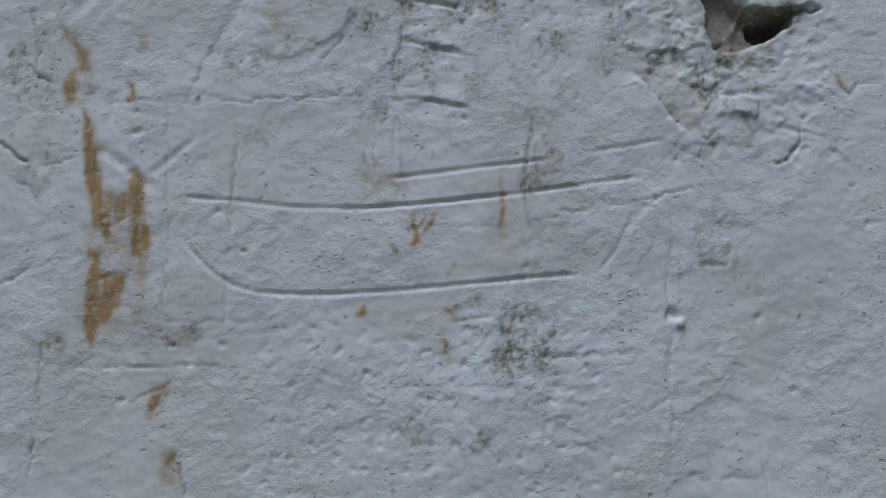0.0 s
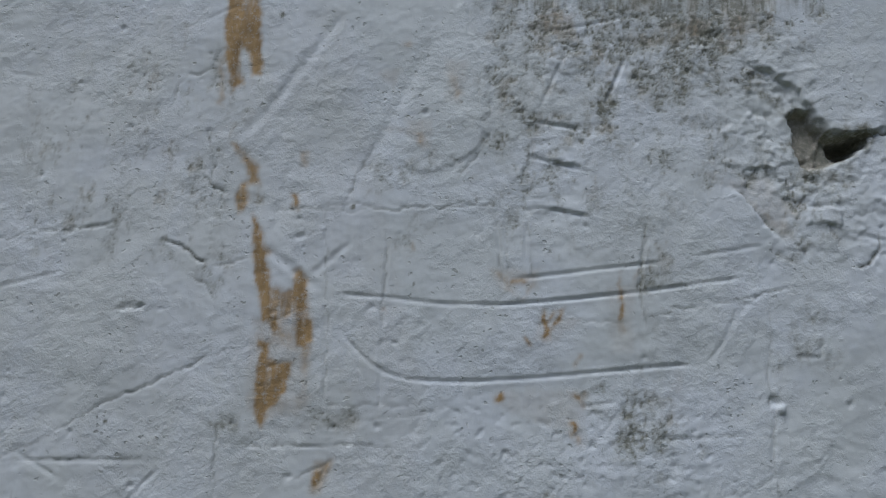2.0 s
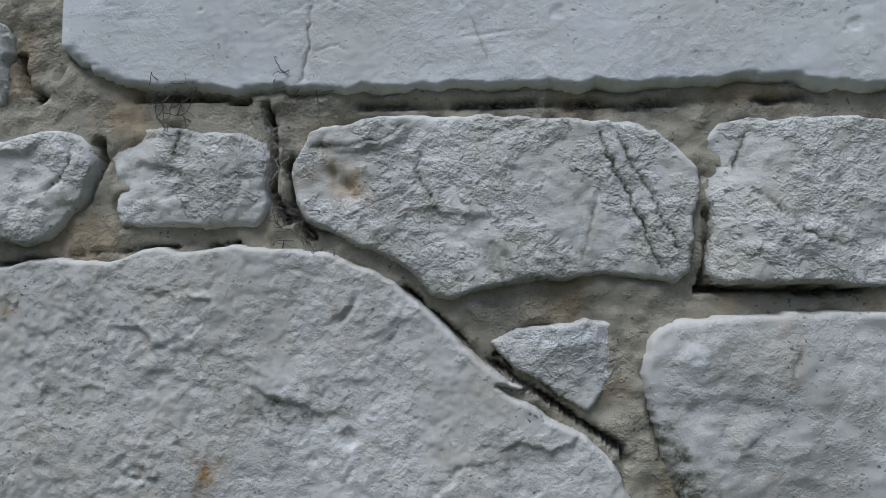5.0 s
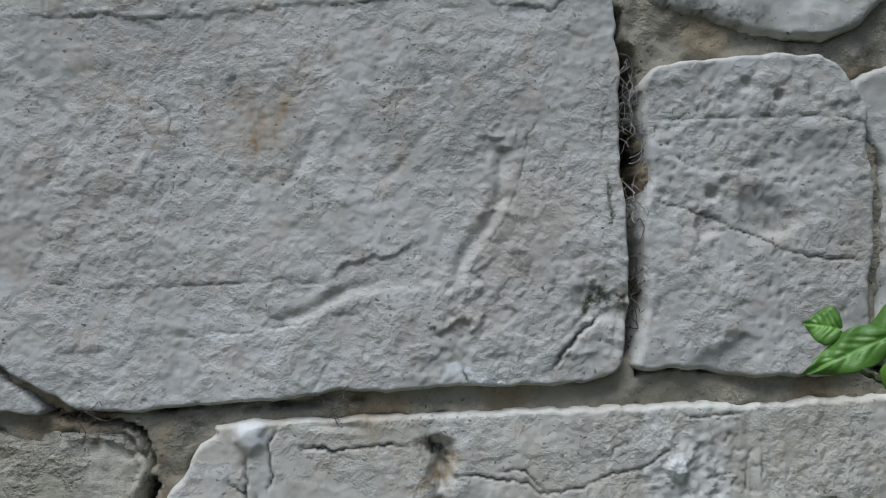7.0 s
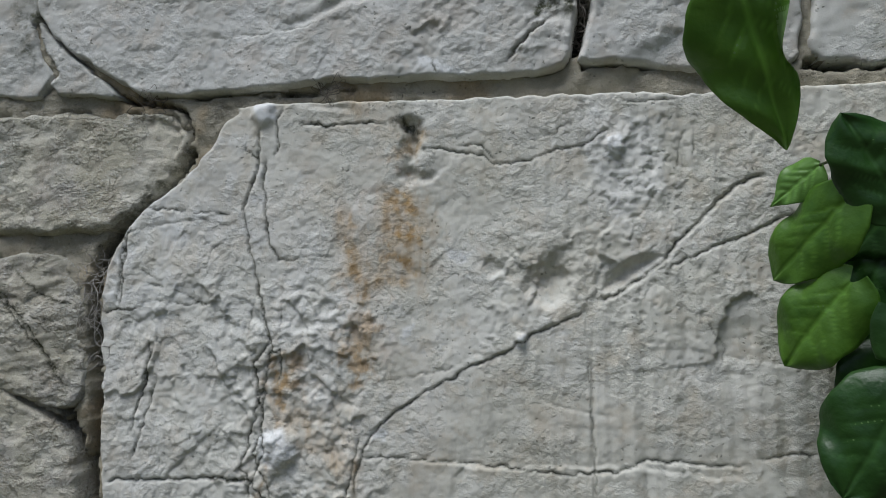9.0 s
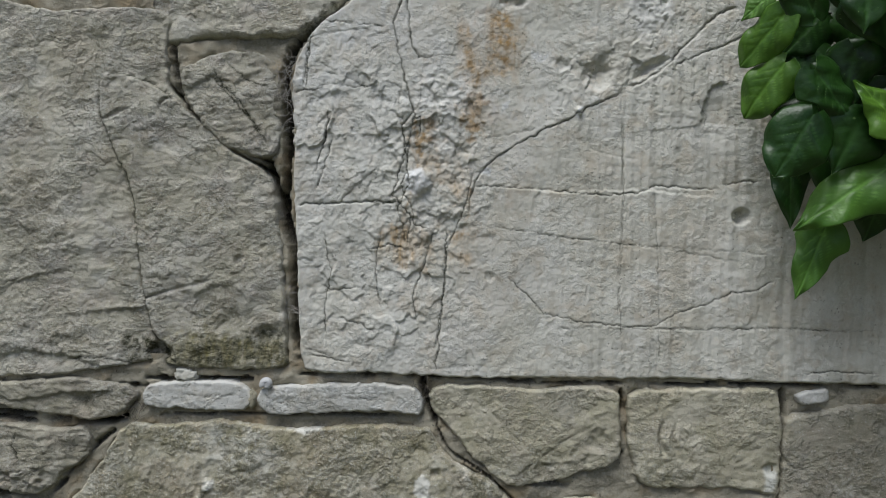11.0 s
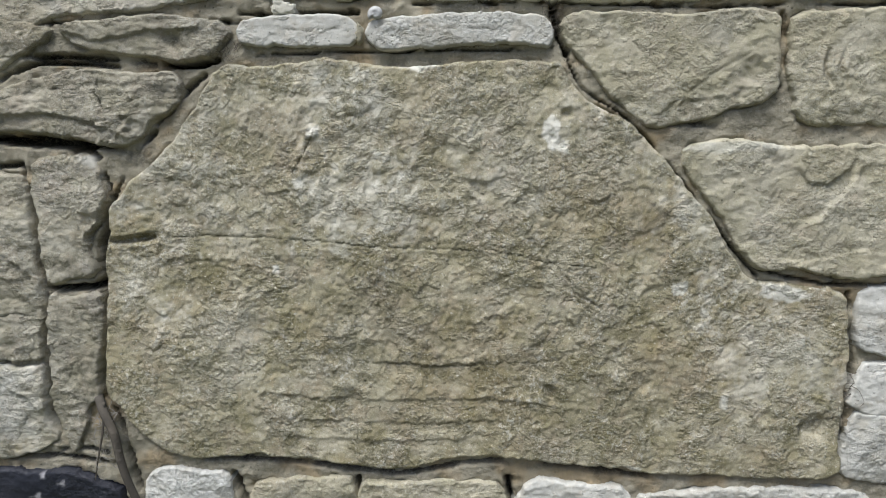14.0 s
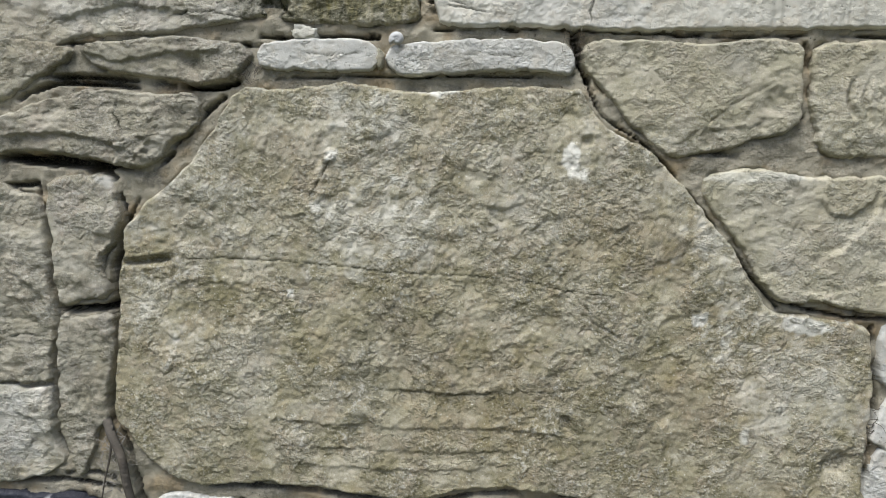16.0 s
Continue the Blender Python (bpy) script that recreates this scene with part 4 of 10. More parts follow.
    ochre([(0.1052, 1.8897), (0.1106, 1.8845), (0.1181, 1.8769), (0.1186, 1.8692), (0.1128, 1.8676), (0.1127, 1.8555), (0.1091, 1.8515), (0.1064, 1.8614), (0.1095, 1.8682), (0.1132, 1.8707), (0.1104, 1.8783)], 0.9),
    ochre([(0.1164, 1.8519), (0.1221, 1.8451), (0.1246, 1.8362), (0.1277, 1.8318), (0.1257, 1.8273), (0.1288, 1.8134), (0.1397, 1.8129), (0.1399, 1.8216), (0.1427, 1.8231), (0.1468, 1.8144), (0.1485, 1.7972), (0.1502, 1.7858), (0.1446, 1.7844), (0.1411, 1.7977), (0.1354, 1.7965), (0.1316, 1.7885), (0.1268, 1.7969), (0.1233, 1.8084), (0.1202, 1.8229), (0.1175, 1.8376)], 0.85),
    ochre([(0.1174, 1.8495), (0.1213, 1.8436), (0.1248, 1.8229), (0.1297, 1.7970), (0.1268, 1.7969), (0.1222, 1.8171)], 0.55),
    ochre([(0.1404, 1.8216), (0.1451, 1.8202), (0.1471, 1.8029), (0.1428, 1.7971)], 0.3),
    ochre([(0.1211, 1.7969), (0.1498, 1.7943), (0.1518, 1.7802), (0.1502, 1.7539), (0.1460, 1.7538), (0.1462, 1.7802), (0.1248, 1.7828)], 0.22),
    ochre([(0.1193, 1.7577), (0.1514, 1.7580), (0.1462, 1.7497), (0.1241, 1.7468)], 0.15),
    ochre([(0.1255, 1.7847), (0.1295, 1.7842), (0.1302, 1.7772), (0.1414, 1.7745), (0.1387, 1.7606), (0.1321, 1.7537), (0.1277, 1.7422), (0.1248, 1.7454), (0.1244, 1.7605)], 0.9),
    ochre([(0.1247, 1.7743), (0.1295, 1.7744), (0.1293, 1.7537), (0.1276, 1.7441), (0.1252, 1.7468)], 0.4),
    ochre([(0.1324, 1.7730), (0.1395, 1.7731), (0.1373, 1.7606), (0.1319, 1.7564)], 0.25),
    ochre([(0.1188, 1.7883), (0.1443, 1.7886), (0.1444, 1.7579), (0.1325, 1.7469), (0.1213, 1.7468)], 0.12),
    ochre([(0.1360, 1.8633), (0.1399, 1.8618), (0.1411, 1.8543), (0.1376, 1.8558)], 0.9),
    ochre([(0.1396, 1.8864), (0.1441, 1.8858), (0.1435, 1.8787), (0.1406, 1.8787)], 0.5),
    ochre([(0.1957, 1.9059), (0.2107, 1.9045), (0.2095, 1.8903), (0.1990, 1.8918)], 0.16),
    ochre([(0.2163, 1.9415), (0.2285, 1.9384), (0.2257, 1.9126), (0.2181, 1.9157)], 0.16),
    ochre([(0.2410, 1.8242), (0.2671, 1.8245), (0.2655, 1.8142), (0.2439, 1.8155)], 0.2),
    ochre([(0.2668, 1.8041), (0.2868, 1.7986), (0.2752, 1.7871), (0.2638, 1.7870)], 0.16),
    ochre([(0.2411, 1.7644), (0.2889, 1.7621), (0.2884, 1.7348), (0.2774, 1.7428), (0.2467, 1.7534)], 0.14),
    ochre([(0.3016, 1.8161), (0.3161, 1.8162), (0.3135, 1.7818), (0.3036, 1.7817)], 0.14),
    ochre([(0.1799, 1.9313), (0.1920, 1.9346), (0.1893, 1.9217)], 0.2),
    ochre([(0.1551, 1.7268), (0.1640, 1.7285), (0.1583, 1.7120), (0.1539, 1.7119)], 0.5),
    ochre([(0.1605, 1.6978), (0.1666, 1.6978), (0.1711, 1.6812), (0.1625, 1.6836)], 0.5),
    dirt([(0.2594, 1.7128), (0.2754, 1.7081), (0.2706, 1.7028), (0.2620, 1.7044)], 0.8),
    dirt([(0.2878, 1.6985), (0.3038, 1.7046), (0.3013, 1.6986), (0.2903, 1.6926)], 0.9),
    dirt([(0.3051, 1.7523), (0.3226, 1.7500), (0.3200, 1.7400), (0.3063, 1.7375)], 1.0),
    dirt([(-0.0745, 1.8519), (-0.0604, 1.8539), (-0.0552, 1.8439), (-0.0635, 1.8388), (-0.0736, 1.8436)], 1.0),
    dirt([(0.1034, 1.7452), (0.1171, 1.7481), (0.1148, 1.7407), (0.1051, 1.7398)], 0.9),
    dirt([(0.1588, 1.7498), (0.1700, 1.7486), (0.1674, 1.7445), (0.1603, 1.7458)], 0.8),
    dirt([(0.3041, 1.7512), (0.3169, 1.7555), (0.3175, 1.7351), (0.3051, 1.7377)], 0.8),
    dirt([(0.3135, 1.7404), (0.3316, 1.7379), (0.3300, 1.7330), (0.3147, 1.7337)], 0.9),
    dirt([(0.3174, 1.8548), (0.3306, 1.8534), (0.3289, 1.8489), (0.3187, 1.8494)], 0.8),
    crack([(0.0453, 1.8004), (0.0566, 1.8019), (0.0666, 1.8020)], 0.0009, 0.0009),
    dirt([(0.2522, 1.7304), (0.2661, 1.7314), (0.2605, 1.7279), (0.2536, 1.7278)], 0.6),
    dirt([(0.3959, 1.7997), (0.4132, 1.7999), (0.4114, 1.7772), (0.3957, 1.7771)], 0.45),
    dirt([(0.0501, 1.9072), (0.0583, 1.9169), (0.0577, 1.8885), (0.0520, 1.8853)], 0.5),
    dirt([(0.2584, 1.7114), (0.2701, 1.7102), (0.2669, 1.7028), (0.2597, 1.7041)], 0.7),
    dirt([(0.2873, 1.7004), (0.3049, 1.7037), (0.2987, 1.6963), (0.2870, 1.6946)], 0.7),
    dirt([(0.3221, 1.8221), (0.3367, 1.8252), (0.3334, 1.8164), (0.3204, 1.8163)], 0.6),
    dirt([(0.3198, 1.7990), (0.3371, 1.8020), (0.3295, 1.7905), (0.3195, 1.7904)], 0.5),
    dirt([(-0.0641, 1.6517), (-0.0556, 1.6547), (-0.0523, 1.6379), (-0.0698, 1.6264), (-0.0757, 1.6276)], 0.6),
    dirt([(0.1037, 1.7468), (0.1158, 1.7446), (0.1144, 1.7403), (0.1039, 1.7401)], 0.8),
    dirt([(0.2460, 1.7031), (0.2509, 1.7036), (0.2503, 1.6995), (0.2468, 1.7002)], 1.0),
    speck(0.0504, 1.7447, 0.0012),
    speck(0.2611, 1.6556, 0.0012),
    speck(0.1343, 1.6665, 0.0012),
    speck(0.1655, 1.6744, 0.0012),
    speck(0.1688, 1.8555, 0.0012),
    speck(0.1265, 1.9644, 0.0018),
    speck(0.1695, 1.8561, 0.0014),
    speck(0.2021, 1.8156, 0.0009),
    speck(0.2257, 1.9151, 0.0008),
    speck(0.4408, 1.7583, 0.001),
    speck(0.2196, 1.9012, 0.001),
    lump(0.3876, 1.7548, 0.0024, 0.0016),
    pit(0.3845, 1.7586, 0.0032, 0.0016),
    dirt([(0.3818, 1.7602), (0.3958, 1.7590), (0.3926, 1.7543), (0.3829, 1.7553)], 0.4),
    pit(0.0789, 1.6709, 0.004, 0.0007),
    pit(0.2382, 1.6606, 0.004, 0.0009),
    groove([(0.0507, 1.8013), (0.0583, 1.8028), (0.0646, 1.8010)], 0.0018, 0.0008),
    groove([(0.1390, 1.8384), (0.1433, 1.8399), (0.1470, 1.8415)], 0.0015, 0.001),
    rust_line([(0.2798, 1.8043), (0.2739, 1.7956), (0.2667, 1.7856)], 0.0013, 1.0),
    rust_line([(0.2697, 1.8027), (0.2690, 1.7941), (0.2709, 1.7842)], 0.001, 0.9),
    rust_line([(0.3068, 1.8161), (0.3094, 1.8046), (0.3082, 1.7960), (0.3109, 1.7903)], 0.0013, 0.9),
    rust_line([(0.2587, 1.7898), (0.2604, 1.7870), (0.2624, 1.7836)], 0.001, 1.0),
    rust_line([(0.2802, 1.7477), (0.2829, 1.7415), (0.2861, 1.7348)], 0.0016, 1.0),
    rust_line([(0.2439, 1.8213), (0.2525, 1.8156), (0.2641, 1.8201)], 0.0016, 0.75),
    rust_line([(0.2819, 1.7620), (0.2861, 1.7593), (0.2874, 1.7538)], 0.0016, 0.75),
    rust_line([(0.2425, 1.7589), (0.2495, 1.7576)], 0.0018, 0.9),
    rust_line([(0.1866, 1.8033), (0.1881, 1.7990)], 0.0012, 1.0),
    rust_line([(0.2194, 1.9318), (0.2226, 1.9221), (0.2196, 1.9157)], 0.0016, 0.52),
    rust_line([(0.2019, 1.8965), (0.2050, 1.8918)], 0.0016, 0.52),
    rust_line([(0.1947, 1.9510), (0.1963, 1.9478)], 0.0026, 0.52),
    rust_line([(0.2865, 1.7816), (0.2849, 1.7731)], 0.0013, 0.6),
    rust_line([(0.1269, 1.7856), (0.1262, 1.7688), (0.1272, 1.7422)], 0.0016, 0.8),
    rust_line([(0.1394, 1.7745), (0.1379, 1.7606), (0.1322, 1.7509)], 0.0014, 0.6),
    rust_line([(0.1174, 1.8495), (0.1220, 1.8317), (0.1259, 1.8142), (0.1283, 1.7970)], 0.0016, 0.8),
    rust_line([(0.1443, 1.8202), (0.1474, 1.7972), (0.1479, 1.7607)], 0.0022, 0.45),
    rust_line([(0.1482, 1.7972), (0.1504, 1.7802)], 0.002, 0.4),
    rust_line([(0.0967, 1.9497), (0.0956, 1.9302), (0.0984, 1.9062)], 0.0018, 0.6),
    rust_line([(0.1303, 1.7970), (0.1358, 1.7885), (0.1431, 1.7858)], 0.002, 0.5),
    rust_line([(0.1558, 1.7229), (0.1549, 1.7123)], 0.0018, 0.5),
    rust_line([(0.3374, 1.7765), (0.3353, 1.7598)], 0.002, 0.15),
    rust_line([(0.2001, 1.8385), (0.2008, 1.8326)], 0.001, 0.5),
    rust_line([(0.1808, 1.9010), (0.1989, 1.8965), (0.2110, 1.8872)], 0.002, 0.25),
    rust_line([(0.3222, 1.8251), (0.3132, 1.8162)], 0.0012, 0.4),
    dirt([(0.2419, 1.9041), (0.2564, 1.9043), (0.2522, 1.8156), (0.2450, 1.8155)], 0.28),
    dirt([(0.3195, 1.8531), (0.3286, 1.8532), (0.3228, 1.7725), (0.3164, 1.7725)], 0.3),
    dirt([(0.3091, 1.9792), (0.3933, 1.9804), (0.3817, 1.9436), (0.3446, 1.9366), (0.3145, 1.9526)], 0.5),
    dirt([(0.3505, 1.9334), (0.3809, 1.9306), (0.4044, 1.9180), (0.3802, 1.9193), (0.3501, 1.9237)], 0.9),
    dirt([(0.1559, 1.8597), (0.1675, 1.8625), (0.1633, 1.8149), (0.1582, 1.8148)], 0.15),
])

# stone at the end of the white course
stone([(-0.2921, 1.6746), (-0.2432, 1.6732), (-0.2398, 1.6496), (-0.2376, 1.6328), (-0.2457, 1.6210), (-0.2628, 1.6207), (-0.2902, 1.6222)],
      'rubble_pale', '', cell=0.0016, seed=2, hewn=0.09, grain=0.0006, scar=0.0005, edge=0.0032, flake=0.00078, amp=0.0024, marks=[
])

# rubble
stone([(-0.2898, 1.6112), (-0.2624, 1.6100), (-0.2418, 1.6036), (-0.2183, 1.6085), (-0.2015, 1.6088), (-0.1873, 1.6003), (-0.1860, 1.5855), (-0.1938, 1.5661), (-0.2100, 1.5467), (-0.2266, 1.5420), (-0.2367, 1.5454), (-0.2604, 1.5499), (-0.2876, 1.5508)],
      'rubble_pale', '', cell=0.0016, seed=3, amp=0.0048, flake=0.00104, hewn=0.09, grain=0.0006, scar=0.0005, edge=0.0032, marks=[
    crack([(-0.2546, 1.5800), (-0.2416, 1.5963), (-0.2300, 1.6027)], 0.0009, 0.002),
    crack([(-0.1981, 1.6054), (-0.1978, 1.5923), (-0.2074, 1.5760), (-0.2190, 1.5697)], 0.001, 0.003),
    ledge([(-0.2620, 1.5983), (-0.2416, 1.5947), (-0.2247, 1.5960), (-0.2115, 1.6057)], 0.003, 0.02),
    # darker along the bottom edge
    dirt([(-0.2608, 1.5604), (-0.2270, 1.5567), (-0.2199, 1.5419), (-0.2602, 1.5440)], 0.5),
])

# rubble
stone([(-0.1779, 1.5993), (-0.1727, 1.6058), (-0.1621, 1.6099), (-0.1456, 1.6118), (-0.1290, 1.6101), (-0.1126, 1.6064), (-0.0929, 1.6047), (-0.0845, 1.6016), (-0.0831, 1.5901), (-0.0842, 1.5739), (-0.0873, 1.5538), (-0.1282, 1.5531), (-0.1693, 1.5537), (-0.1725, 1.5639), (-0.1734, 1.5754), (-0.1763, 1.5870)],
      'rubble_pale', '', cell=0.0016, seed=4, amp=0.004, flake=0.00117, hewn=0.09, grain=0.0006, scar=0.0005, edge=0.0032, marks=[
    ledge([(-0.1644, 1.5852), (-0.1579, 1.5900), (-0.1381, 1.5864), (-0.1298, 1.5830), (-0.1313, 1.5701), (-0.1509, 1.5671), (-0.1608, 1.5721)], 0.0018, 0.01),
    crack([(-0.1352, 1.6108), (-0.1382, 1.5945), (-0.1316, 1.5911)], 0.0009, 0.002),
    dirt([(-0.1450, 1.6077), (-0.1253, 1.6073), (-0.1250, 1.5878), (-0.1414, 1.5881)], 0.7),
    dirt([(-0.1152, 1.5876), (-0.0893, 1.5937), (-0.0874, 1.5646), (-0.1116, 1.5585)], 0.35),
])

# rubble
stone([(-0.0648, 1.5997), (-0.0597, 1.6067), (-0.0379, 1.6121), (-0.0124, 1.6154), (0.0097, 1.6159), (0.0629, 1.6141), (0.1091, 1.6103), (0.1274, 1.6081), (0.1438, 1.5974), (0.1542, 1.5857), (0.1556, 1.5707), (0.1522, 1.5522), (0.1499, 1.5276), (0.1422, 1.5191), (0.1318, 1.5222), (0.1137, 1.5242), (0.0895, 1.5231), (0.0619, 1.5202), (0.0404, 1.5176), (0.0156, 1.5115), (0.0038, 1.5156), (-0.0031, 1.5273), (-0.0188, 1.5353), (-0.0377, 1.5433), (-0.0568, 1.5524), (-0.0665, 1.5605), (-0.0704, 1.5756), (-0.0686, 1.5901)],
      'rubble_pale', 'pale cracked limestone with a smooth upper face', cell=0.0016, seed=5, hewn=0.02, amp=0.0016, flake=0.00033, scar=0.0001, edge=0.004, grain=0.0006, marks=[
    crack([(0.0984, 1.6109), (0.1057, 1.5902), (0.1131, 1.5760), (0.1204, 1.5619), (0.1268, 1.5463), (0.1320, 1.5339), (0.1362, 1.5200)], 0.0015, 0.004),
    crack([(0.1090, 1.6066), (0.1164, 1.5916), (0.1253, 1.5774), (0.1325, 1.5617), (0.1383, 1.5493), (0.1470, 1.5353)], 0.001, 0.0025),
    crack([(0.1026, 1.5840), (0.0993, 1.5684), (0.0944, 1.5467), (0.0911, 1.5281)], 0.0008, 0.0015),
    crack([(0.0002, 1.5985), (0.0017, 1.5825), (0.0096, 1.5665), (0.0158, 1.5554)], 0.0009, 0.002),
    crack([(-0.0635, 1.5980), (-0.0379, 1.5976), (-0.0188, 1.6020), (0.0002, 1.6129)], 0.001, 0.002),
    ledge([(-0.0635, 1.5997), (-0.0347, 1.5943), (-0.0124, 1.5987), (0.0002, 1.6081)], 0.0015, 0.03),
    hollow([(-0.0514, 1.5901), (-0.0405, 1.5854), (-0.0322, 1.5762), (-0.0297, 1.5678), (-0.0363, 1.5666), (-0.0475, 1.5716), (-0.0527, 1.5798)], 0.003),
    ochre([(-0.0524, 1.5901), (-0.0405, 1.5854), (-0.0322, 1.5762), (-0.0290, 1.5671), (-0.0363, 1.5659), (-0.0475, 1.5706), (-0.0533, 1.5782)], 0.75),
    rough([(-0.0284, 1.6020), (0.0003, 1.6046), (0.0158, 1.5593), (0.0778, 1.5521), (0.0927, 1.5268), (0.0466, 1.5163), (0.0031, 1.5246), (-0.0284, 1.5408), (-0.0475, 1.5603)], 0.0007),
    dirt([(0.0344, 1.5432), (0.0653, 1.5365), (0.0930, 1.5424), (0.0897, 1.5268), (0.0466, 1.5210)], 0.5),
    dirt([(-0.0220, 1.5503), (0.0000, 1.5468), (-0.0031, 1.5342), (-0.0189, 1.5375)], 0.45),
    ledge([(-0.0062, 1.5661), (0.0158, 1.5593), (0.0501, 1.5572)], 0.0016, 0.02),
    pit(0.0619, 1.5159, 0.01, 0.004),
    # darker where the lower edge turns under
    dirt([(-0.0062, 1.5320), (0.0620, 1.5221), (0.0864, 1.5235), (0.0619, 1.5128), (0.0063, 1.5131)], 0.55),
    chalk([(-0.0665, 1.5708), (-0.0314, 1.5671), (-0.0125, 1.5510), (-0.0505, 1.5514)], 0.4),
    dirt([(0.0928, 1.5436), (0.1109, 1.5372), (0.1047, 1.5249), (0.0895, 1.5250)], 0.4),
])

# rubble
stone([(0.1581, 1.6018), (0.1667, 1.6092), (0.2087, 1.6117), (0.2558, 1.6098), (0.2729, 1.5996), (0.2701, 1.5266), (0.2525, 1.5192), (0.2118, 1.5210), (0.1631, 1.5208), (0.1595, 1.5337), (0.1618, 1.5552), (0.1564, 1.5769)],
      'rubble_pale', '', cell=0.0016, seed=6, amp=0.0032, flake=0.00104, hewn=0.09, grain=0.0006, scar=0.0005, edge=0.0032, marks=[
    crack([(0.1832, 1.6091), (0.1768, 1.5921), (0.1720, 1.5798)], 0.001, 0.002),
    crack([(0.1750, 1.5782), (0.1896, 1.5671), (0.2097, 1.5485), (0.2323, 1.5391)], 0.0009, 0.0018),
    crack([(0.2337, 1.5819), (0.2193, 1.5729), (0.1958, 1.5794)], 0.0008, 0.001),
    # thin darker strip at the bottom
    dirt([(0.1649, 1.5336), (0.2119, 1.5241), (0.2527, 1.5238), (0.2525, 1.5192), (0.1646, 1.5198)], 0.4),
])

# rubble
stone([(0.0401, 1.4898), (0.0494, 1.4935), (0.0648, 1.4965), (0.0801, 1.4995), (0.1111, 1.5018), (0.1140, 1.4940), (0.1156, 1.4857), (0.1069, 1.4710), (0.0945, 1.4512), (0.0855, 1.4557), (0.0705, 1.4650), (0.0553, 1.4742), (0.0447, 1.4836)],
      'rubble_pale', 'small wedge-shaped white stone set in mortar', cell=0.0015, seed=7, amp=0.0032, flake=0.00078, edge=0.0027, hewn=0.09, grain=0.0006, scar=0.0005, marks=[
    chalk([(0.0494, 1.4912), (0.0800, 1.4973), (0.1073, 1.4987), (0.1101, 1.4880), (0.0738, 1.4850)], 0.6),
])

# rubble
stone([(0.1233, 1.4743), (0.1266, 1.4904), (0.1373, 1.4995), (0.1820, 1.5045), (0.2312, 1.5064), (0.2694, 1.5068), (0.3150, 1.5054), (0.3229, 1.4935), (0.3222, 1.4465), (0.3136, 1.4115), (0.2936, 1.4026), (0.3073, 1.3891), (0.2966, 1.3837), (0.2840, 1.3712), (0.2615, 1.3635), (0.2323, 1.3639), (0.2035, 1.3685), (0.1822, 1.3766), (0.1576, 1.3831), (0.1408, 1.3923), (0.1497, 1.3892), (0.1390, 1.4098), (0.1315, 1.4336), (0.1251, 1.4577)],
      'limestone_grey', 'large grey limestone with green algae under its edge', cell=0.0022, seed=8, amp=0.0032, flake=0.00104, hewn=0.05, scar=0.0004, edge=0.0043, marks=[
    ochre([(0.1210, 1.4470), (0.1350, 1.3870), (0.1640, 1.3780), (0.1450, 1.4350)], 0.12),
    lump(0.1509, 1.4804, 0.0075, 0.002),
    chalk([(0.1444, 1.4849), (0.1519, 1.4870), (0.1583, 1.4819), (0.1561, 1.4743), (0.1472, 1.4737)], 0.7),
    dirt([(0.1258, 1.4456), (0.1392, 1.4457), (0.1585, 1.3893), (0.1468, 1.3891)], 1.0),
    dirt([(0.1317, 1.4243), (0.1491, 1.4275), (0.1680, 1.3856), (0.1407, 1.3913)], 1.2),
    dirt([(0.1614, 1.3909), (0.2189, 1.3813), (0.2183, 1.3675), (0.1746, 1.3786)], 0.9),
    rough([(0.1308, 1.4873), (0.1994, 1.4653), (0.1956, 1.3852), (0.1543, 1.3859)], 0.0008),
    crack([(0.2051, 1.4908), (0.1986, 1.4698), (0.1896, 1.4608)], 0.001, 0.0015),
])

# rubble
stone([(0.2775, 1.5964), (0.2848, 1.6049), (0.3137, 1.6067), (0.3479, 1.6042), (0.3544, 1.5919), (0.3508, 1.5469), (0.3439, 1.5216), (0.3099, 1.5191), (0.2800, 1.5211), (0.2745, 1.5356), (0.2774, 1.5659)],
      'rubble_pale', '', cell=0.0022, seed=9, amp=0.0024, flake=0.00052, hewn=0.09, grain=0.0006, scar=0.0005, edge=0.0032, marks=[
])

# limestone
stone([(0.3292, 1.4965), (0.3431, 1.5053), (0.3711, 1.5063), (0.3845, 1.4963), (0.3823, 1.4294), (0.3687, 1.4063), (0.3355, 1.4043), (0.3222, 1.4174), (0.3263, 1.4582)],
      'limestone_grey', '', cell=0.0022, seed=10, amp=0.0024, flake=0.00052, hewn=0.05, scar=0.0004, edge=0.0043, marks=[
])

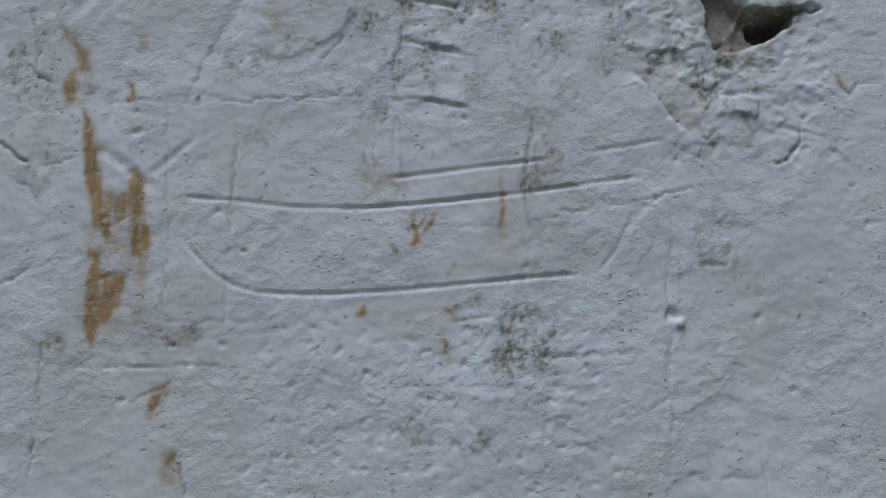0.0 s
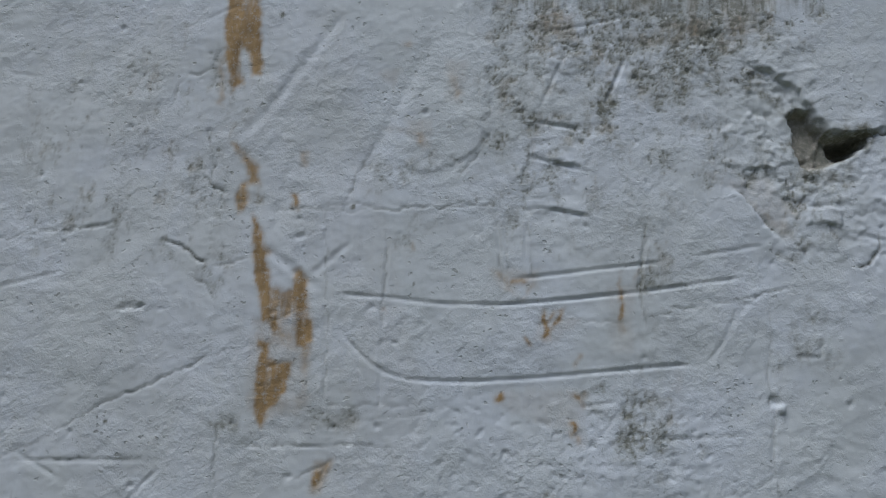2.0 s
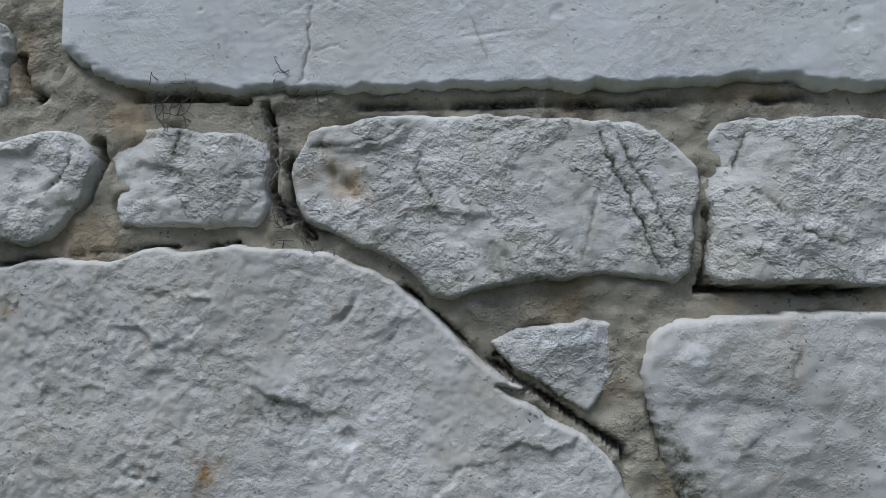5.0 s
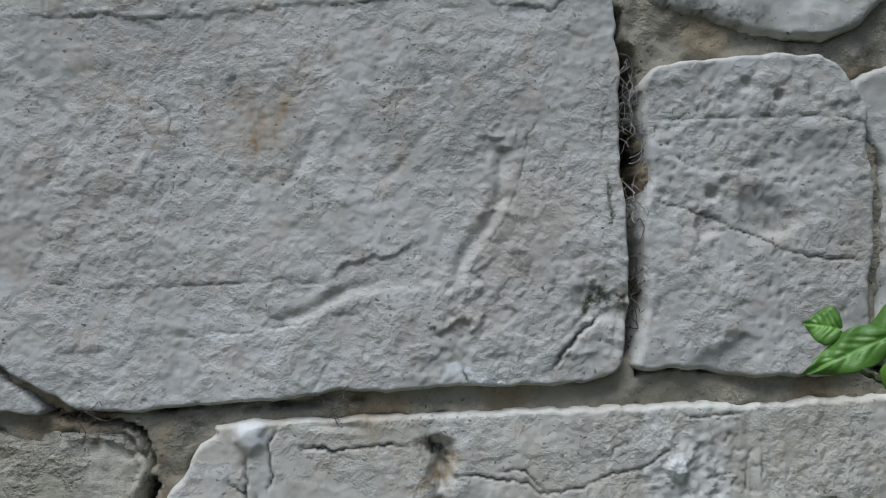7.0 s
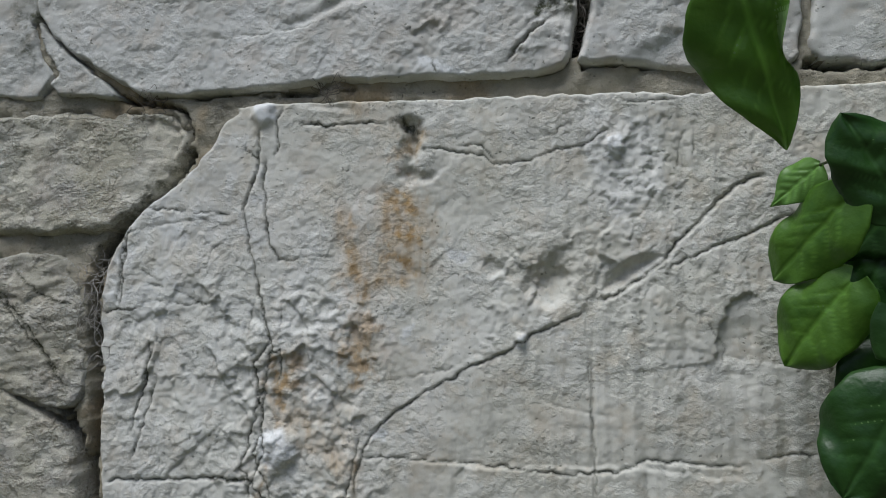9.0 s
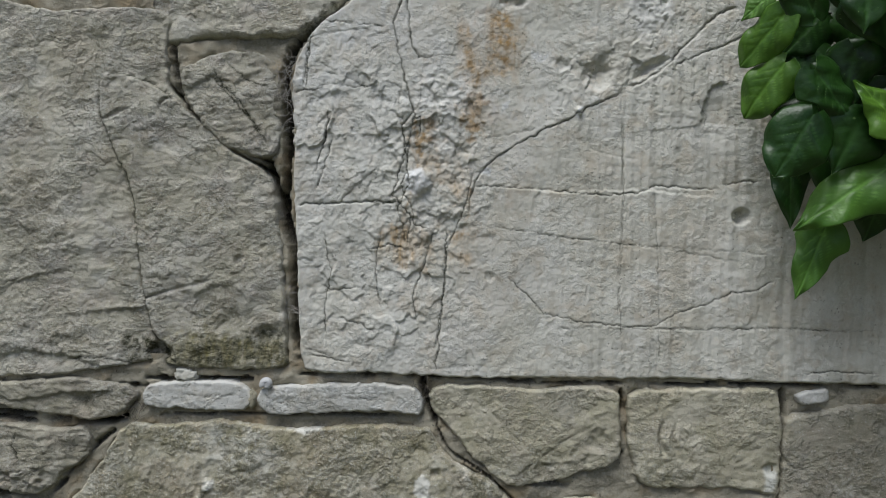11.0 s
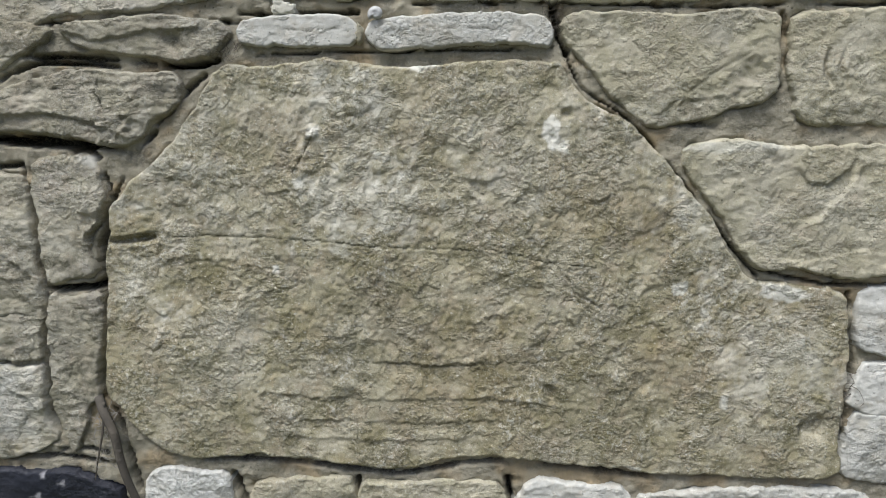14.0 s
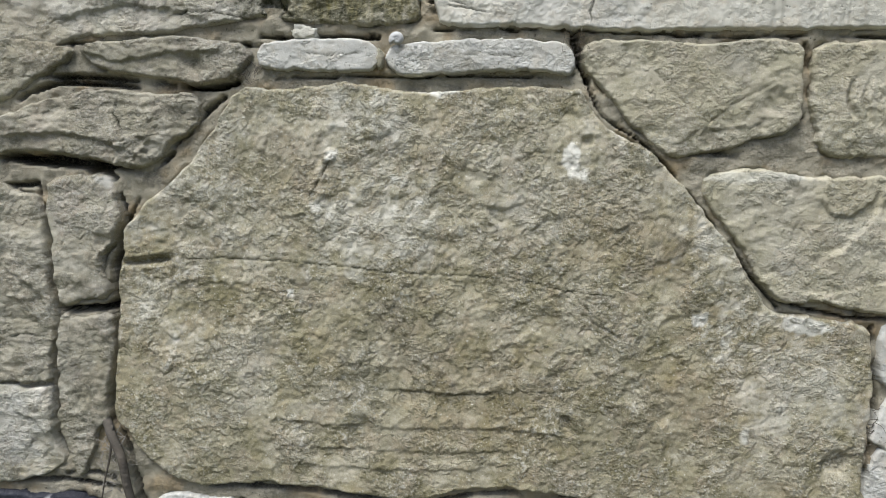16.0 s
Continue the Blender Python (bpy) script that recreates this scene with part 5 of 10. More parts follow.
# arched block
stone([(-0.2901, 1.5239), (-0.2598, 1.5309), (-0.2396, 1.5311), (-0.2097, 1.5357), (-0.1831, 1.5342), (-0.1634, 1.5369), (-0.1471, 1.5412), (-0.1275, 1.5382), (-0.1017, 1.5424), (-0.0727, 1.5399), (-0.0504, 1.5384), (-0.0314, 1.5316), (-0.0125, 1.5220), (0.0000, 1.5125), (0.0155, 1.4975), (0.0370, 1.4774), (0.0613, 1.4621), (0.0435, 1.4657), (0.0604, 1.4557), (0.0807, 1.4453), (0.0976, 1.4335), (0.1108, 1.4177), (0.1187, 1.4003), (0.1257, 1.3857), (0.1263, 1.3589), (0.1286, 1.3517), (0.1260, 1.3165), (0.1263, 1.2815), (0.1290, 1.2537), (0.1269, 1.2364), (0.1272, 1.2122), (0.1237, 1.1781), (0.1176, 1.1578), (0.1018, 1.1533), (0.0707, 1.1515), (0.0332, 1.1523), (0.0027, 1.1522), (-0.0242, 1.1509), (-0.0509, 1.1523), (-0.0906, 1.1486), (-0.1234, 1.1479), (-0.1656, 1.1463), (-0.2040, 1.1486), (-0.2497, 1.1770), (-0.2703, 1.1912), (-0.2878, 1.2121), (-0.2912, 1.2367), (-0.2946, 1.2631), (-0.2902, 1.2828), (-0.2851, 1.3176), (-0.2752, 1.3358), (-0.2767, 1.3526), (-0.2781, 1.3831), (-0.2776, 1.4034), (-0.2814, 1.4376), (-0.2846, 1.4721), (-0.2868, 1.5033)],
      'limestone_grey', 'large grey limestone block with a rounded shoulder and flaked face', cell=0.0012, seed=11, edge=0.0038, amp=0.00192, flake=0.00033, grain=0.00045, litter=260, bed=1.0, scar=0.0004, ragged=0.3, marks=[
    ochre([(-0.2490, 1.2950), (-0.1730, 1.3100), (-0.1540, 1.2140), (-0.2260, 1.2030), (-0.2620, 1.2360)], 0.10),
    ochre([(-0.0990, 1.3490), (-0.0580, 1.3450), (-0.0660, 1.2780), (-0.1060, 1.2790)], 0.10),
    rust_line([(-0.0990, 1.3060), (-0.0960, 1.2990), (-0.0970, 1.2920)], 0.0012, 0.6),
    rust_line([(-0.1160, 1.4350), (-0.1150, 1.4140)], 0.0010, 0.6),
    crack([(0.0800, 1.3220), (0.0690, 1.3060), (0.0620, 1.2820), (0.0560, 1.2620), (0.0400, 1.2360)], 0.0007, 0.0012),
    crack([(-0.2230, 1.2220), (-0.1740, 1.2180), (-0.1270, 1.2190), (-0.0810, 1.2200), (-0.0510, 1.2150)], 0.0008, 0.0012),
    crack([(0.1180, 1.3280), (0.1150, 1.3110), (0.1120, 1.2950)], 0.0008, 0.0016),
    ledge([(-0.0580, 1.2180), (-0.0470, 1.2280), (-0.0310, 1.2310), (-0.0140, 1.2340), (-0.0020, 1.2430)], 0.0016, 0.012),
    dirt([(0.0830, 1.2080), (0.1130, 1.2140), (0.1140, 1.1980), (0.0890, 1.1950)], 0.7),
    dirt([(-0.2290, 1.4090), (-0.2020, 1.4160), (-0.1920, 1.4020), (-0.2190, 1.3960)], 0.35),
    ledge([(-0.1280, 1.5150), (-0.1150, 1.5120), (-0.1180, 1.5000), (-0.1230, 1.4920), (-0.1340, 1.4960)], 0.0020, 0.008),
    ledge([(-0.1670, 1.5200), (-0.1440, 1.5160), (-0.1280, 1.5150)], 0.0014, 0.010),
    ledge([(-0.0920, 1.4650), (-0.0760, 1.4560), (-0.0530, 1.4510), (-0.0440, 1.4430)], 0.0016, 0.014),
    ledge([(-0.0500, 1.4970), (-0.0410, 1.5030), (-0.0330, 1.5140)], 0.0014, 0.016),
    ledge([(0.0150, 1.4190), (0.0270, 1.4220), (0.0060, 1.3970)], 0.0014, 0.02),
    pit(-0.0350, 1.4350, 0.0035, 0.0016),
    rust_line([(-0.1180, 1.4210), (-0.1170, 1.4070)], 0.0010, 0.6),
    rust_line([(-0.2330, 1.5190), (-0.2350, 1.4980)], 0.0012, 0.5),
    ledge([(0.1233, 1.3871), (0.0961, 1.3920), (0.0854, 1.3819), (0.0684, 1.3846), (0.0479, 1.3860), (0.0413, 1.3930), (0.0071, 1.3911), (-0.0236, 1.3872), (-0.0440, 1.3858), (-0.0643, 1.3879), (-0.0949, 1.3850), (-0.1253, 1.3797), (-0.1455, 1.3801), (-0.1590, 1.3776), (-0.1791, 1.3807), (-0.2126, 1.3802), (-0.2311, 1.3822)], -0.0009, 0.02),
    crack([(-0.2311, 1.3822), (-0.2126, 1.3802), (-0.1791, 1.3807), (-0.1590, 1.3776), (-0.1455, 1.3801), (-0.1253, 1.3797)], 0.0009, 0.0012),
    crack([(-0.1118, 1.3836), (-0.0949, 1.3850), (-0.0643, 1.3879)], 0.0008, 0.0006),
    crack([(-0.0542, 1.3887), (-0.0440, 1.3855), (-0.0236, 1.3872), (0.0071, 1.3911)], 0.0009, 0.0014),
    crack([(0.0413, 1.3930), (0.0479, 1.3860), (0.0684, 1.3846), (0.0854, 1.3816), (0.0960, 1.3913)], 0.0009, 0.0014),
    ledge([(-0.1972, 1.1855), (-0.1488, 1.1884), (-0.1161, 1.1899), (-0.0831, 1.1921), (-0.0631, 1.1971), (-0.0495, 1.2060), (-0.0360, 1.2106), (-0.0158, 1.2126), (0.0079, 1.2109)], -0.0006, 0.03),
    crack([(-0.1488, 1.1884), (-0.1161, 1.1899), (-0.0831, 1.1921), (-0.0631, 1.1971), (-0.0495, 1.2053)], 0.001, 0.0012),
    groove([(-0.0897, 1.1950), (-0.0730, 1.1984), (-0.0596, 1.2046), (-0.0494, 1.2110), (-0.0359, 1.2153), (-0.0224, 1.2159)], 0.0034, 0.0022),
    groove([(-0.0203, 1.1698), (-0.0099, 1.1828), (0.0042, 1.2025)], 0.003, 0.0012),
    groove([(0.0530, 1.3005), (0.0493, 1.2729), (0.0427, 1.2525), (0.0345, 1.2424), (0.0255, 1.2307), (0.0180, 1.2089)], 0.0035, 0.0025),
    rough([(0.0452, 1.3041), (0.0590, 1.3038), (0.0536, 1.2487), (0.0314, 1.2016), (0.0028, 1.1555), (-0.0173, 1.1563), (0.0074, 1.1957), (0.0328, 1.2425)], 0.0014),
    crack([(0.1111, 1.1946), (0.1015, 1.1884), (0.0962, 1.1852), (0.0853, 1.1726), (0.0774, 1.1634), (0.0758, 1.1587)], 0.0015, 0.006),
    pit(0.1091, 1.2042, 0.016, 0.0025),
    rough([(0.0941, 1.2201), (0.1235, 1.2158), (0.1224, 1.1884), (0.0930, 1.1928)], 0.0014),
    dirt([(0.0938, 1.2133), (0.1215, 1.2090), (0.1225, 1.1918), (0.1001, 1.1977)], 1.1),
    dirt([(0.0564, 1.2298), (0.0837, 1.2205), (0.0835, 1.2153), (0.0595, 1.2212)], 0.6),
    chalk([(0.0134, 1.1685), (0.0269, 1.1663), (0.0469, 1.1538), (0.0332, 1.1523), (0.0131, 1.1618)], 1.0),
    crack([(0.0218, 1.1682), (0.0240, 1.1614), (0.0282, 1.1545)], 0.0008, 0.0015),
    rough([(0.0180, 1.2089), (0.1217, 1.2124), (0.1176, 1.1578), (0.0163, 1.1550)], 0.0008),
    ledge([(-0.1440, 1.5180), (-0.1293, 1.5157), (-0.1146, 1.5146), (-0.1184, 1.5018), (-0.1224, 1.4919)], -0.0016, 0.012),
    crack([(-0.1620, 1.5198), (-0.1440, 1.5180), (-0.1293, 1.5160), (-0.1211, 1.5153)], 0.0008, 0.001),
    pit(-0.2219, 1.4505, 0.003, 0.0014),
    pit(-0.2085, 1.4194, 0.0045, 0.0014),
    pit(-0.1620, 1.4196, 0.007, 0.0014),
    pit(-0.1536, 1.4168, 0.006, 0.0022),
    pit(-0.1097, 1.3401, 0.0035, 0.0014),
    pit(-0.0562, 1.4255, 0.0035, 0.0014),
    pit(-0.2411, 1.4501, 0.003, 0.0025),
    pit(-0.0361, 1.4366, 0.005, 0.002),
    crack([(-0.1591, 1.3301), (-0.1500, 1.3256), (-0.1468, 1.3181), (-0.1476, 1.3063), (-0.1520, 1.3020)], 0.0009, 0.0012),
    crack([(-0.1665, 1.3201), (-0.1594, 1.3099), (-0.1487, 1.3019)], 0.001, 0.0012),
    crack([(-0.1521, 1.2912), (-0.1556, 1.2778), (-0.1573, 1.2728)], 0.001, 0.001),
    crack([(-0.0646, 1.2756), (-0.0642, 1.2621), (-0.0750, 1.2590)], 0.0009, 0.0012),
    crack([(0.1139, 1.2783), (0.1186, 1.2661), (0.1182, 1.2557), (0.1153, 1.2436)], 0.001, 0.0022),
    crack([(0.1091, 1.3519), (0.1110, 1.3378), (0.1212, 1.3271)], 0.0009, 0.0018),
    crack([(0.1139, 1.2777), (0.1168, 1.2642), (0.1178, 1.2474)], 0.001, 0.002),
    wash([(-0.2127, 1.2493), (-0.0484, 1.2515), (0.1260, 1.2330), (0.1224, 1.1474), (-0.2104, 1.1443)], 0.22),
    wash([(-0.0971, 1.4625), (0.0259, 1.4538), (0.1100, 1.3970), (0.0234, 1.3641), (-0.0780, 1.3796)], 0.3),
    ochre([(-0.2631, 1.4718), (-0.1617, 1.4634), (-0.1387, 1.3840), (-0.2461, 1.3859)], 0.1),
    ochre([(-0.1246, 1.4352), (-0.0102, 1.3818), (-0.0794, 1.2984), (-0.1259, 1.3330)], 0.08),
    ochre([(-0.1002, 1.3274), (-0.0802, 1.3271), (-0.0840, 1.3067), (-0.0974, 1.3001), (-0.1006, 1.3087)], 0.3),
    ochre([(-0.1203, 1.2300), (-0.1152, 1.2399), (-0.1173, 1.2132), (-0.1223, 1.2100)], 0.4),
    ochre([(-0.1125, 1.3327), (-0.0789, 1.3321), (-0.0827, 1.3019), (-0.1063, 1.2923)], 0.2),
    ochre([(-0.2084, 1.3698), (-0.1889, 1.3560), (-0.1745, 1.3355), (-0.1826, 1.3356), (-0.2020, 1.3528)], 0.35),
    ochre([(-0.2371, 1.5145), (-0.2318, 1.5145), (-0.2326, 1.4951), (-0.2366, 1.4951)], 0.5),
    ochre([(-0.1661, 1.3236), (-0.1529, 1.3066), (-0.1563, 1.3033), (-0.1662, 1.3169)], 0.5),
    ochre([(-0.1194, 1.4227), (-0.1175, 1.4227), (-0.1173, 1.4088), (-0.1192, 1.4088)], 0.6),
    ochre([(-0.1180, 1.4248), (-0.1166, 1.4248), (-0.1168, 1.4093), (-0.1182, 1.4093)], 0.6),
    dirt([(-0.0971, 1.4625), (-0.0426, 1.4548), (-0.0462, 1.4479), (-0.0905, 1.4485)], 0.5),
    dirt([(-0.0879, 1.4571), (-0.0468, 1.4448), (-0.0562, 1.4386), (-0.0815, 1.4447)], 0.6),
    dirt([(-0.1742, 1.4254), (-0.1418, 1.4194), (-0.1449, 1.4116), (-0.1675, 1.4161)], 0.5),
    dirt([(-0.1257, 1.3498), (-0.1056, 1.3427), (-0.1090, 1.3360), (-0.1326, 1.3331)], 0.5),
    dirt([(-0.0107, 1.3579), (0.0192, 1.3370), (0.0089, 1.3321), (-0.0076, 1.3477)], 0.45),
    dirt([(-0.2120, 1.3294), (-0.1795, 1.3221), (-0.1830, 1.3086), (-0.2057, 1.3124)], 0.35),
    dirt([(-0.1772, 1.2483), (-0.1447, 1.2440), (-0.1481, 1.2341), (-0.1741, 1.2349)], 0.3),
    dirt([(-0.1994, 1.5207), (-0.1730, 1.5238), (-0.1788, 1.4886), (-0.1954, 1.4950)], 0.4),
    dirt([(-0.2250, 1.4887), (-0.1917, 1.4759), (-0.2042, 1.4505), (-0.2241, 1.4567)], 0.35),
    dirt([(0.0461, 1.4395), (0.0629, 1.4254), (0.0522, 1.4152), (0.0389, 1.4258)], 0.4),
    rough([(-0.2596, 1.5244), (-0.1143, 1.5202), (-0.1010, 1.4884), (-0.1194, 1.4258), (-0.1576, 1.4069), (-0.2561, 1.4185)], 0.0005),
    rough([(-0.1008, 1.4696), (-0.0375, 1.4572), (-0.0499, 1.4325), (-0.0751, 1.4323)], 0.0007),
    rough([(-0.2394, 1.3083), (-0.1396, 1.2997), (-0.1469, 1.2334), (-0.2196, 1.2285), (-0.2525, 1.2688)], 0.0006),
    groove([(-0.0313, 1.5165), (-0.0376, 1.5040), (-0.0470, 1.4946)], 0.0016, 0.0012),
    ledge([(-0.0313, 1.4883), (-0.0125, 1.4976), (-0.0031, 1.5100)], 0.0009, 0.02),
    ledge([(-0.0943, 1.4571), (-0.0753, 1.4603), (-0.0468, 1.4479)], 0.0009, 0.015),
    ledge([(-0.1654, 1.4187), (-0.1519, 1.4133), (-0.1384, 1.4148)], 0.002, 0.01),
    ledge([(-0.0046, 1.3340), (0.0159, 1.3404), (0.0259, 1.3318)], -0.0015, 0.02),
    ledge([(-0.1725, 1.4981), (-0.1528, 1.4949), (-0.1429, 1.4822)], 0.0018, 0.015),
    groove([(-0.0832, 1.2718), (-0.0695, 1.2915), (-0.0556, 1.3181)], 0.003, 0.0012),
    groove([(-0.0195, 1.2771), (-0.0021, 1.2969), (0.0153, 1.3167)], 0.003, 0.0009),
    ledge([(0.0428, 1.4300), (0.0550, 1.4362), (0.0731, 1.4302), (0.0913, 1.4424)], 0.0018, 0.02),
])

# broken corner of the arched block
stone([(-0.2901, 1.2089), (-0.2719, 1.1904), (-0.2494, 1.1712), (-0.2219, 1.1488), (-0.2429, 1.1477), (-0.2697, 1.1513), (-0.2769, 1.1598), (-0.2696, 1.1659), (-0.2803, 1.1810)],
      'limestone_grey', '', cell=0.0015, seed=12, amp=0.0016, flake=0.00065, edge=0.0018, scar=0.0004, marks=[
])

# stone beside the arched block
stone([(-0.3118, 1.5069), (-0.2946, 1.5064), (-0.2882, 1.4904), (-0.2862, 1.4859), (-0.2840, 1.4514), (-0.2812, 1.4376), (-0.2791, 1.4034), (-0.2796, 1.3830), (-0.2778, 1.3526), (-0.2774, 1.3358), (-0.2859, 1.3175), (-0.2917, 1.2827), (-0.2962, 1.2630), (-0.2934, 1.2367), (-0.2900, 1.2121), (-0.2954, 1.2090), (-0.2865, 1.1811), (-0.2762, 1.1660), (-0.2826, 1.1586), (-0.2866, 1.1503), (-0.3239, 1.1496), (-0.6200, 1.1650), (-0.6200, 1.4700)],
      'limestone_grey', '', cell=0.0016, seed=13, amp=0.0024, flake=0.00065, edge=0.0025, proud=-0.003, ragged=0.3, scar=0.0004, marks=[
    crack([(-0.2930, 1.4190), (-0.2863, 1.4172), (-0.2813, 1.4188)], 0.001, 0.003),
    pit(-0.3026, 1.3632, 0.02, 0.004),
    ledge([(-0.3121, 1.3098), (-0.3021, 1.2963), (-0.2921, 1.2828)], 0.003, 0.02),
    lump(-0.2833, 1.3551, 0.004, 0.004),
    chalk([(-0.2860, 1.3579), (-0.2810, 1.3561), (-0.2820, 1.3521), (-0.2853, 1.3528)], 1),
    lump(-0.2994, 1.2797, 0.0035, 0.004),
    dirt([(-0.3114, 1.2241), (-0.2917, 1.2171), (-0.2915, 1.1774), (-0.3110, 1.1779)], 0.6),
    dirt([(-0.3025, 1.2482), (-0.2923, 1.2305), (-0.2862, 1.2045), (-0.2989, 1.1879)], 0.5),
])

# stone over the side stone
stone([(-0.3786, 1.5446), (-0.2902, 1.5426), (-0.2873, 1.5216), (-0.2912, 1.5113), (-0.3118, 1.5096), (-0.3775, 1.5089)],
      'rubble_pale', '', cell=0.0022, seed=14, hewn=0.09, grain=0.0006, scar=0.0005, edge=0.0032, flake=0.00078, amp=0.0024, marks=[
])

# squared stone right of the arched block
stone([(0.1412, 1.3391), (0.1486, 1.3457), (0.1810, 1.3510), (0.2172, 1.3533), (0.2463, 1.3529), (0.2642, 1.3462), (0.2780, 1.3299), (0.2828, 1.3172), (0.2817, 1.2923), (0.2842, 1.2709), (0.2836, 1.2426), (0.2805, 1.2075), (0.2782, 1.1726), (0.2716, 1.1537), (0.2498, 1.1500), (0.2248, 1.1510), (0.1999, 1.1513), (0.1718, 1.1564), (0.1508, 1.1579), (0.1278, 1.1585), (0.1321, 1.1778), (0.1371, 1.2119), (0.1368, 1.2465), (0.1422, 1.2812), (0.1402, 1.3163)],
      'limestone_grey', 'squared grey limestone with pitted face and a long crack', cell=0.0015, seed=15, amp=0.0024, flake=0.00046, ragged=0.3, bed=1.0, scar=0.0004, edge=0.0043, marks=[
    crack([(0.1413, 1.2620), (0.1624, 1.2580), (0.1798, 1.2506), (0.1972, 1.2414), (0.2113, 1.2375), (0.2253, 1.2301), (0.2430, 1.2244), (0.2810, 1.2215)], 0.001, 0.0022),
    crack([(0.1400, 1.3127), (0.1720, 1.3129), (0.2152, 1.3131), (0.2515, 1.3142), (0.2822, 1.3072)], 0.0009, 0.0016),
    ledge([(0.1603, 1.2895), (0.1705, 1.2805), (0.2061, 1.2762), (0.2313, 1.2756), (0.2427, 1.2860), (0.2805, 1.2763)], -0.0008, 0.02),
    pit(0.2267, 1.3254, 0.0035, 0.004),
    pit(0.2072, 1.3335, 0.005, 0.003),
    pit(0.1805, 1.2645, 0.004, 0.004),
    pit(0.2156, 1.2514, 0.018, 0.005),
    pit(0.1760, 1.2455, 0.008, 0.003),
    rough([(0.1485, 1.3443), (0.2859, 1.3387), (0.2836, 1.2673), (0.1414, 1.2638)], 0.0008),
    crack([(0.1586, 1.2913), (0.1654, 1.2842), (0.1724, 1.2823)], 0.001, 0.002),
    pits([(0.1449, 1.3444), (0.2816, 1.3280), (0.2755, 1.1588), (0.1336, 1.1640)], 0.0014),
    wash([(0.1329, 1.2293), (0.2824, 1.2144), (0.2786, 1.1482), (0.1297, 1.1540)], 0.25),
    dirt([(0.1977, 1.2519), (0.2302, 1.2545), (0.2261, 1.2441), (0.2008, 1.2413)], 0.6),
    dirt([(0.1954, 1.2765), (0.2133, 1.2761), (0.2094, 1.2709), (0.1951, 1.2712)], 0.5),
    pit(0.1860, 1.1569, 0.02, 0.004),
])

# squared stone at the side
stone([(0.2915, 1.2799), (0.2892, 1.2348), (0.2873, 1.2051), (0.2836, 1.1593), (0.3085, 1.1538), (0.3479, 1.1519), (0.6200, 1.1780), (0.6200, 1.3400), (0.3000, 1.3450)],
      'limestone_grey', '', cell=0.0022, seed=16, amp=0.0016, flake=0.00052, hewn=0.05, scar=0.0004, edge=0.0043, marks=[
    crack([(0.2886, 1.2565), (0.3223, 1.2484)], 0.0008, 0.001),
])

# brown stone
stone([(-0.3917, 1.1366), (-0.3315, 1.1355), (-0.2587, 1.1371), (-0.2067, 1.1370), (-0.1881, 1.1359), (-0.1670, 1.1254), (-0.1615, 1.1098), (-0.1725, 1.0816), (-0.1904, 1.0679), (-0.2129, 1.0517), (-0.2357, 1.0410), (-0.2975, 1.0414), (-0.3265, 1.0400), (-0.3857, 1.0398)],
      'greyish', 'brown weathered sandstone with rounded corner', cell=0.0016, seed=17, amp=0.0024, flake=0.00078, edge=0.0068, hewn=0.07, grain=0.0006, scar=0.0006, strata=0.0012, marks=[
    ledge([(-0.2072, 1.1313), (-0.1813, 1.1287), (-0.1680, 1.1143), (-0.1715, 1.0943)], 0.003, 0.02),
    groove([(-0.2956, 1.1331), (-0.2510, 1.1342), (-0.2071, 1.1292)], 0.003, 0.002),
    # shade of the edge that faces down and right, put in as colour
    dirt([(-0.1922, 1.0825), (-0.1635, 1.1062), (-0.1590, 1.0981), (-0.2034, 1.0467), (-0.2204, 1.0447)], 0.8),
    dirt([(-0.2938, 1.1039), (-0.2587, 1.1117), (-0.2534, 1.0952), (-0.2929, 1.0874)], 0.4),
])

# triangular stone
stone([(-0.3542, 0.9961), (-0.3448, 1.0130), (-0.3068, 1.0258), (-0.2688, 1.0267), (-0.2464, 1.0108), (-0.2415, 0.9735), (-0.2408, 0.9237), (-0.2597, 0.9096), (-0.2992, 0.9191), (-0.3249, 0.9413), (-0.3508, 0.9774)],
      'greyish', '', cell=0.0016, seed=18, amp=0.0024, flake=0.00098, hewn=0.07, grain=0.0006, scar=0.0006, edge=0.0043, strata=0.003, marks=[
    crack([(-0.3193, 1.0101), (-0.3063, 0.9884), (-0.2871, 0.9730), (-0.2677, 0.9421), (-0.2548, 0.9235)], 0.0012, 0.003),
    crack([(-0.3246, 1.0042), (-0.2941, 0.9733), (-0.2592, 0.9345)], 0.001, 0.003),
    ledge([(-0.3508, 0.9786), (-0.3192, 0.9977), (-0.2937, 0.9917), (-0.2559, 1.0107)], 0.002, 0.02),
    crack([(-0.3059, 1.0175), (-0.2809, 0.9952), (-0.2522, 0.9865)], 0.001, 0.002),
])

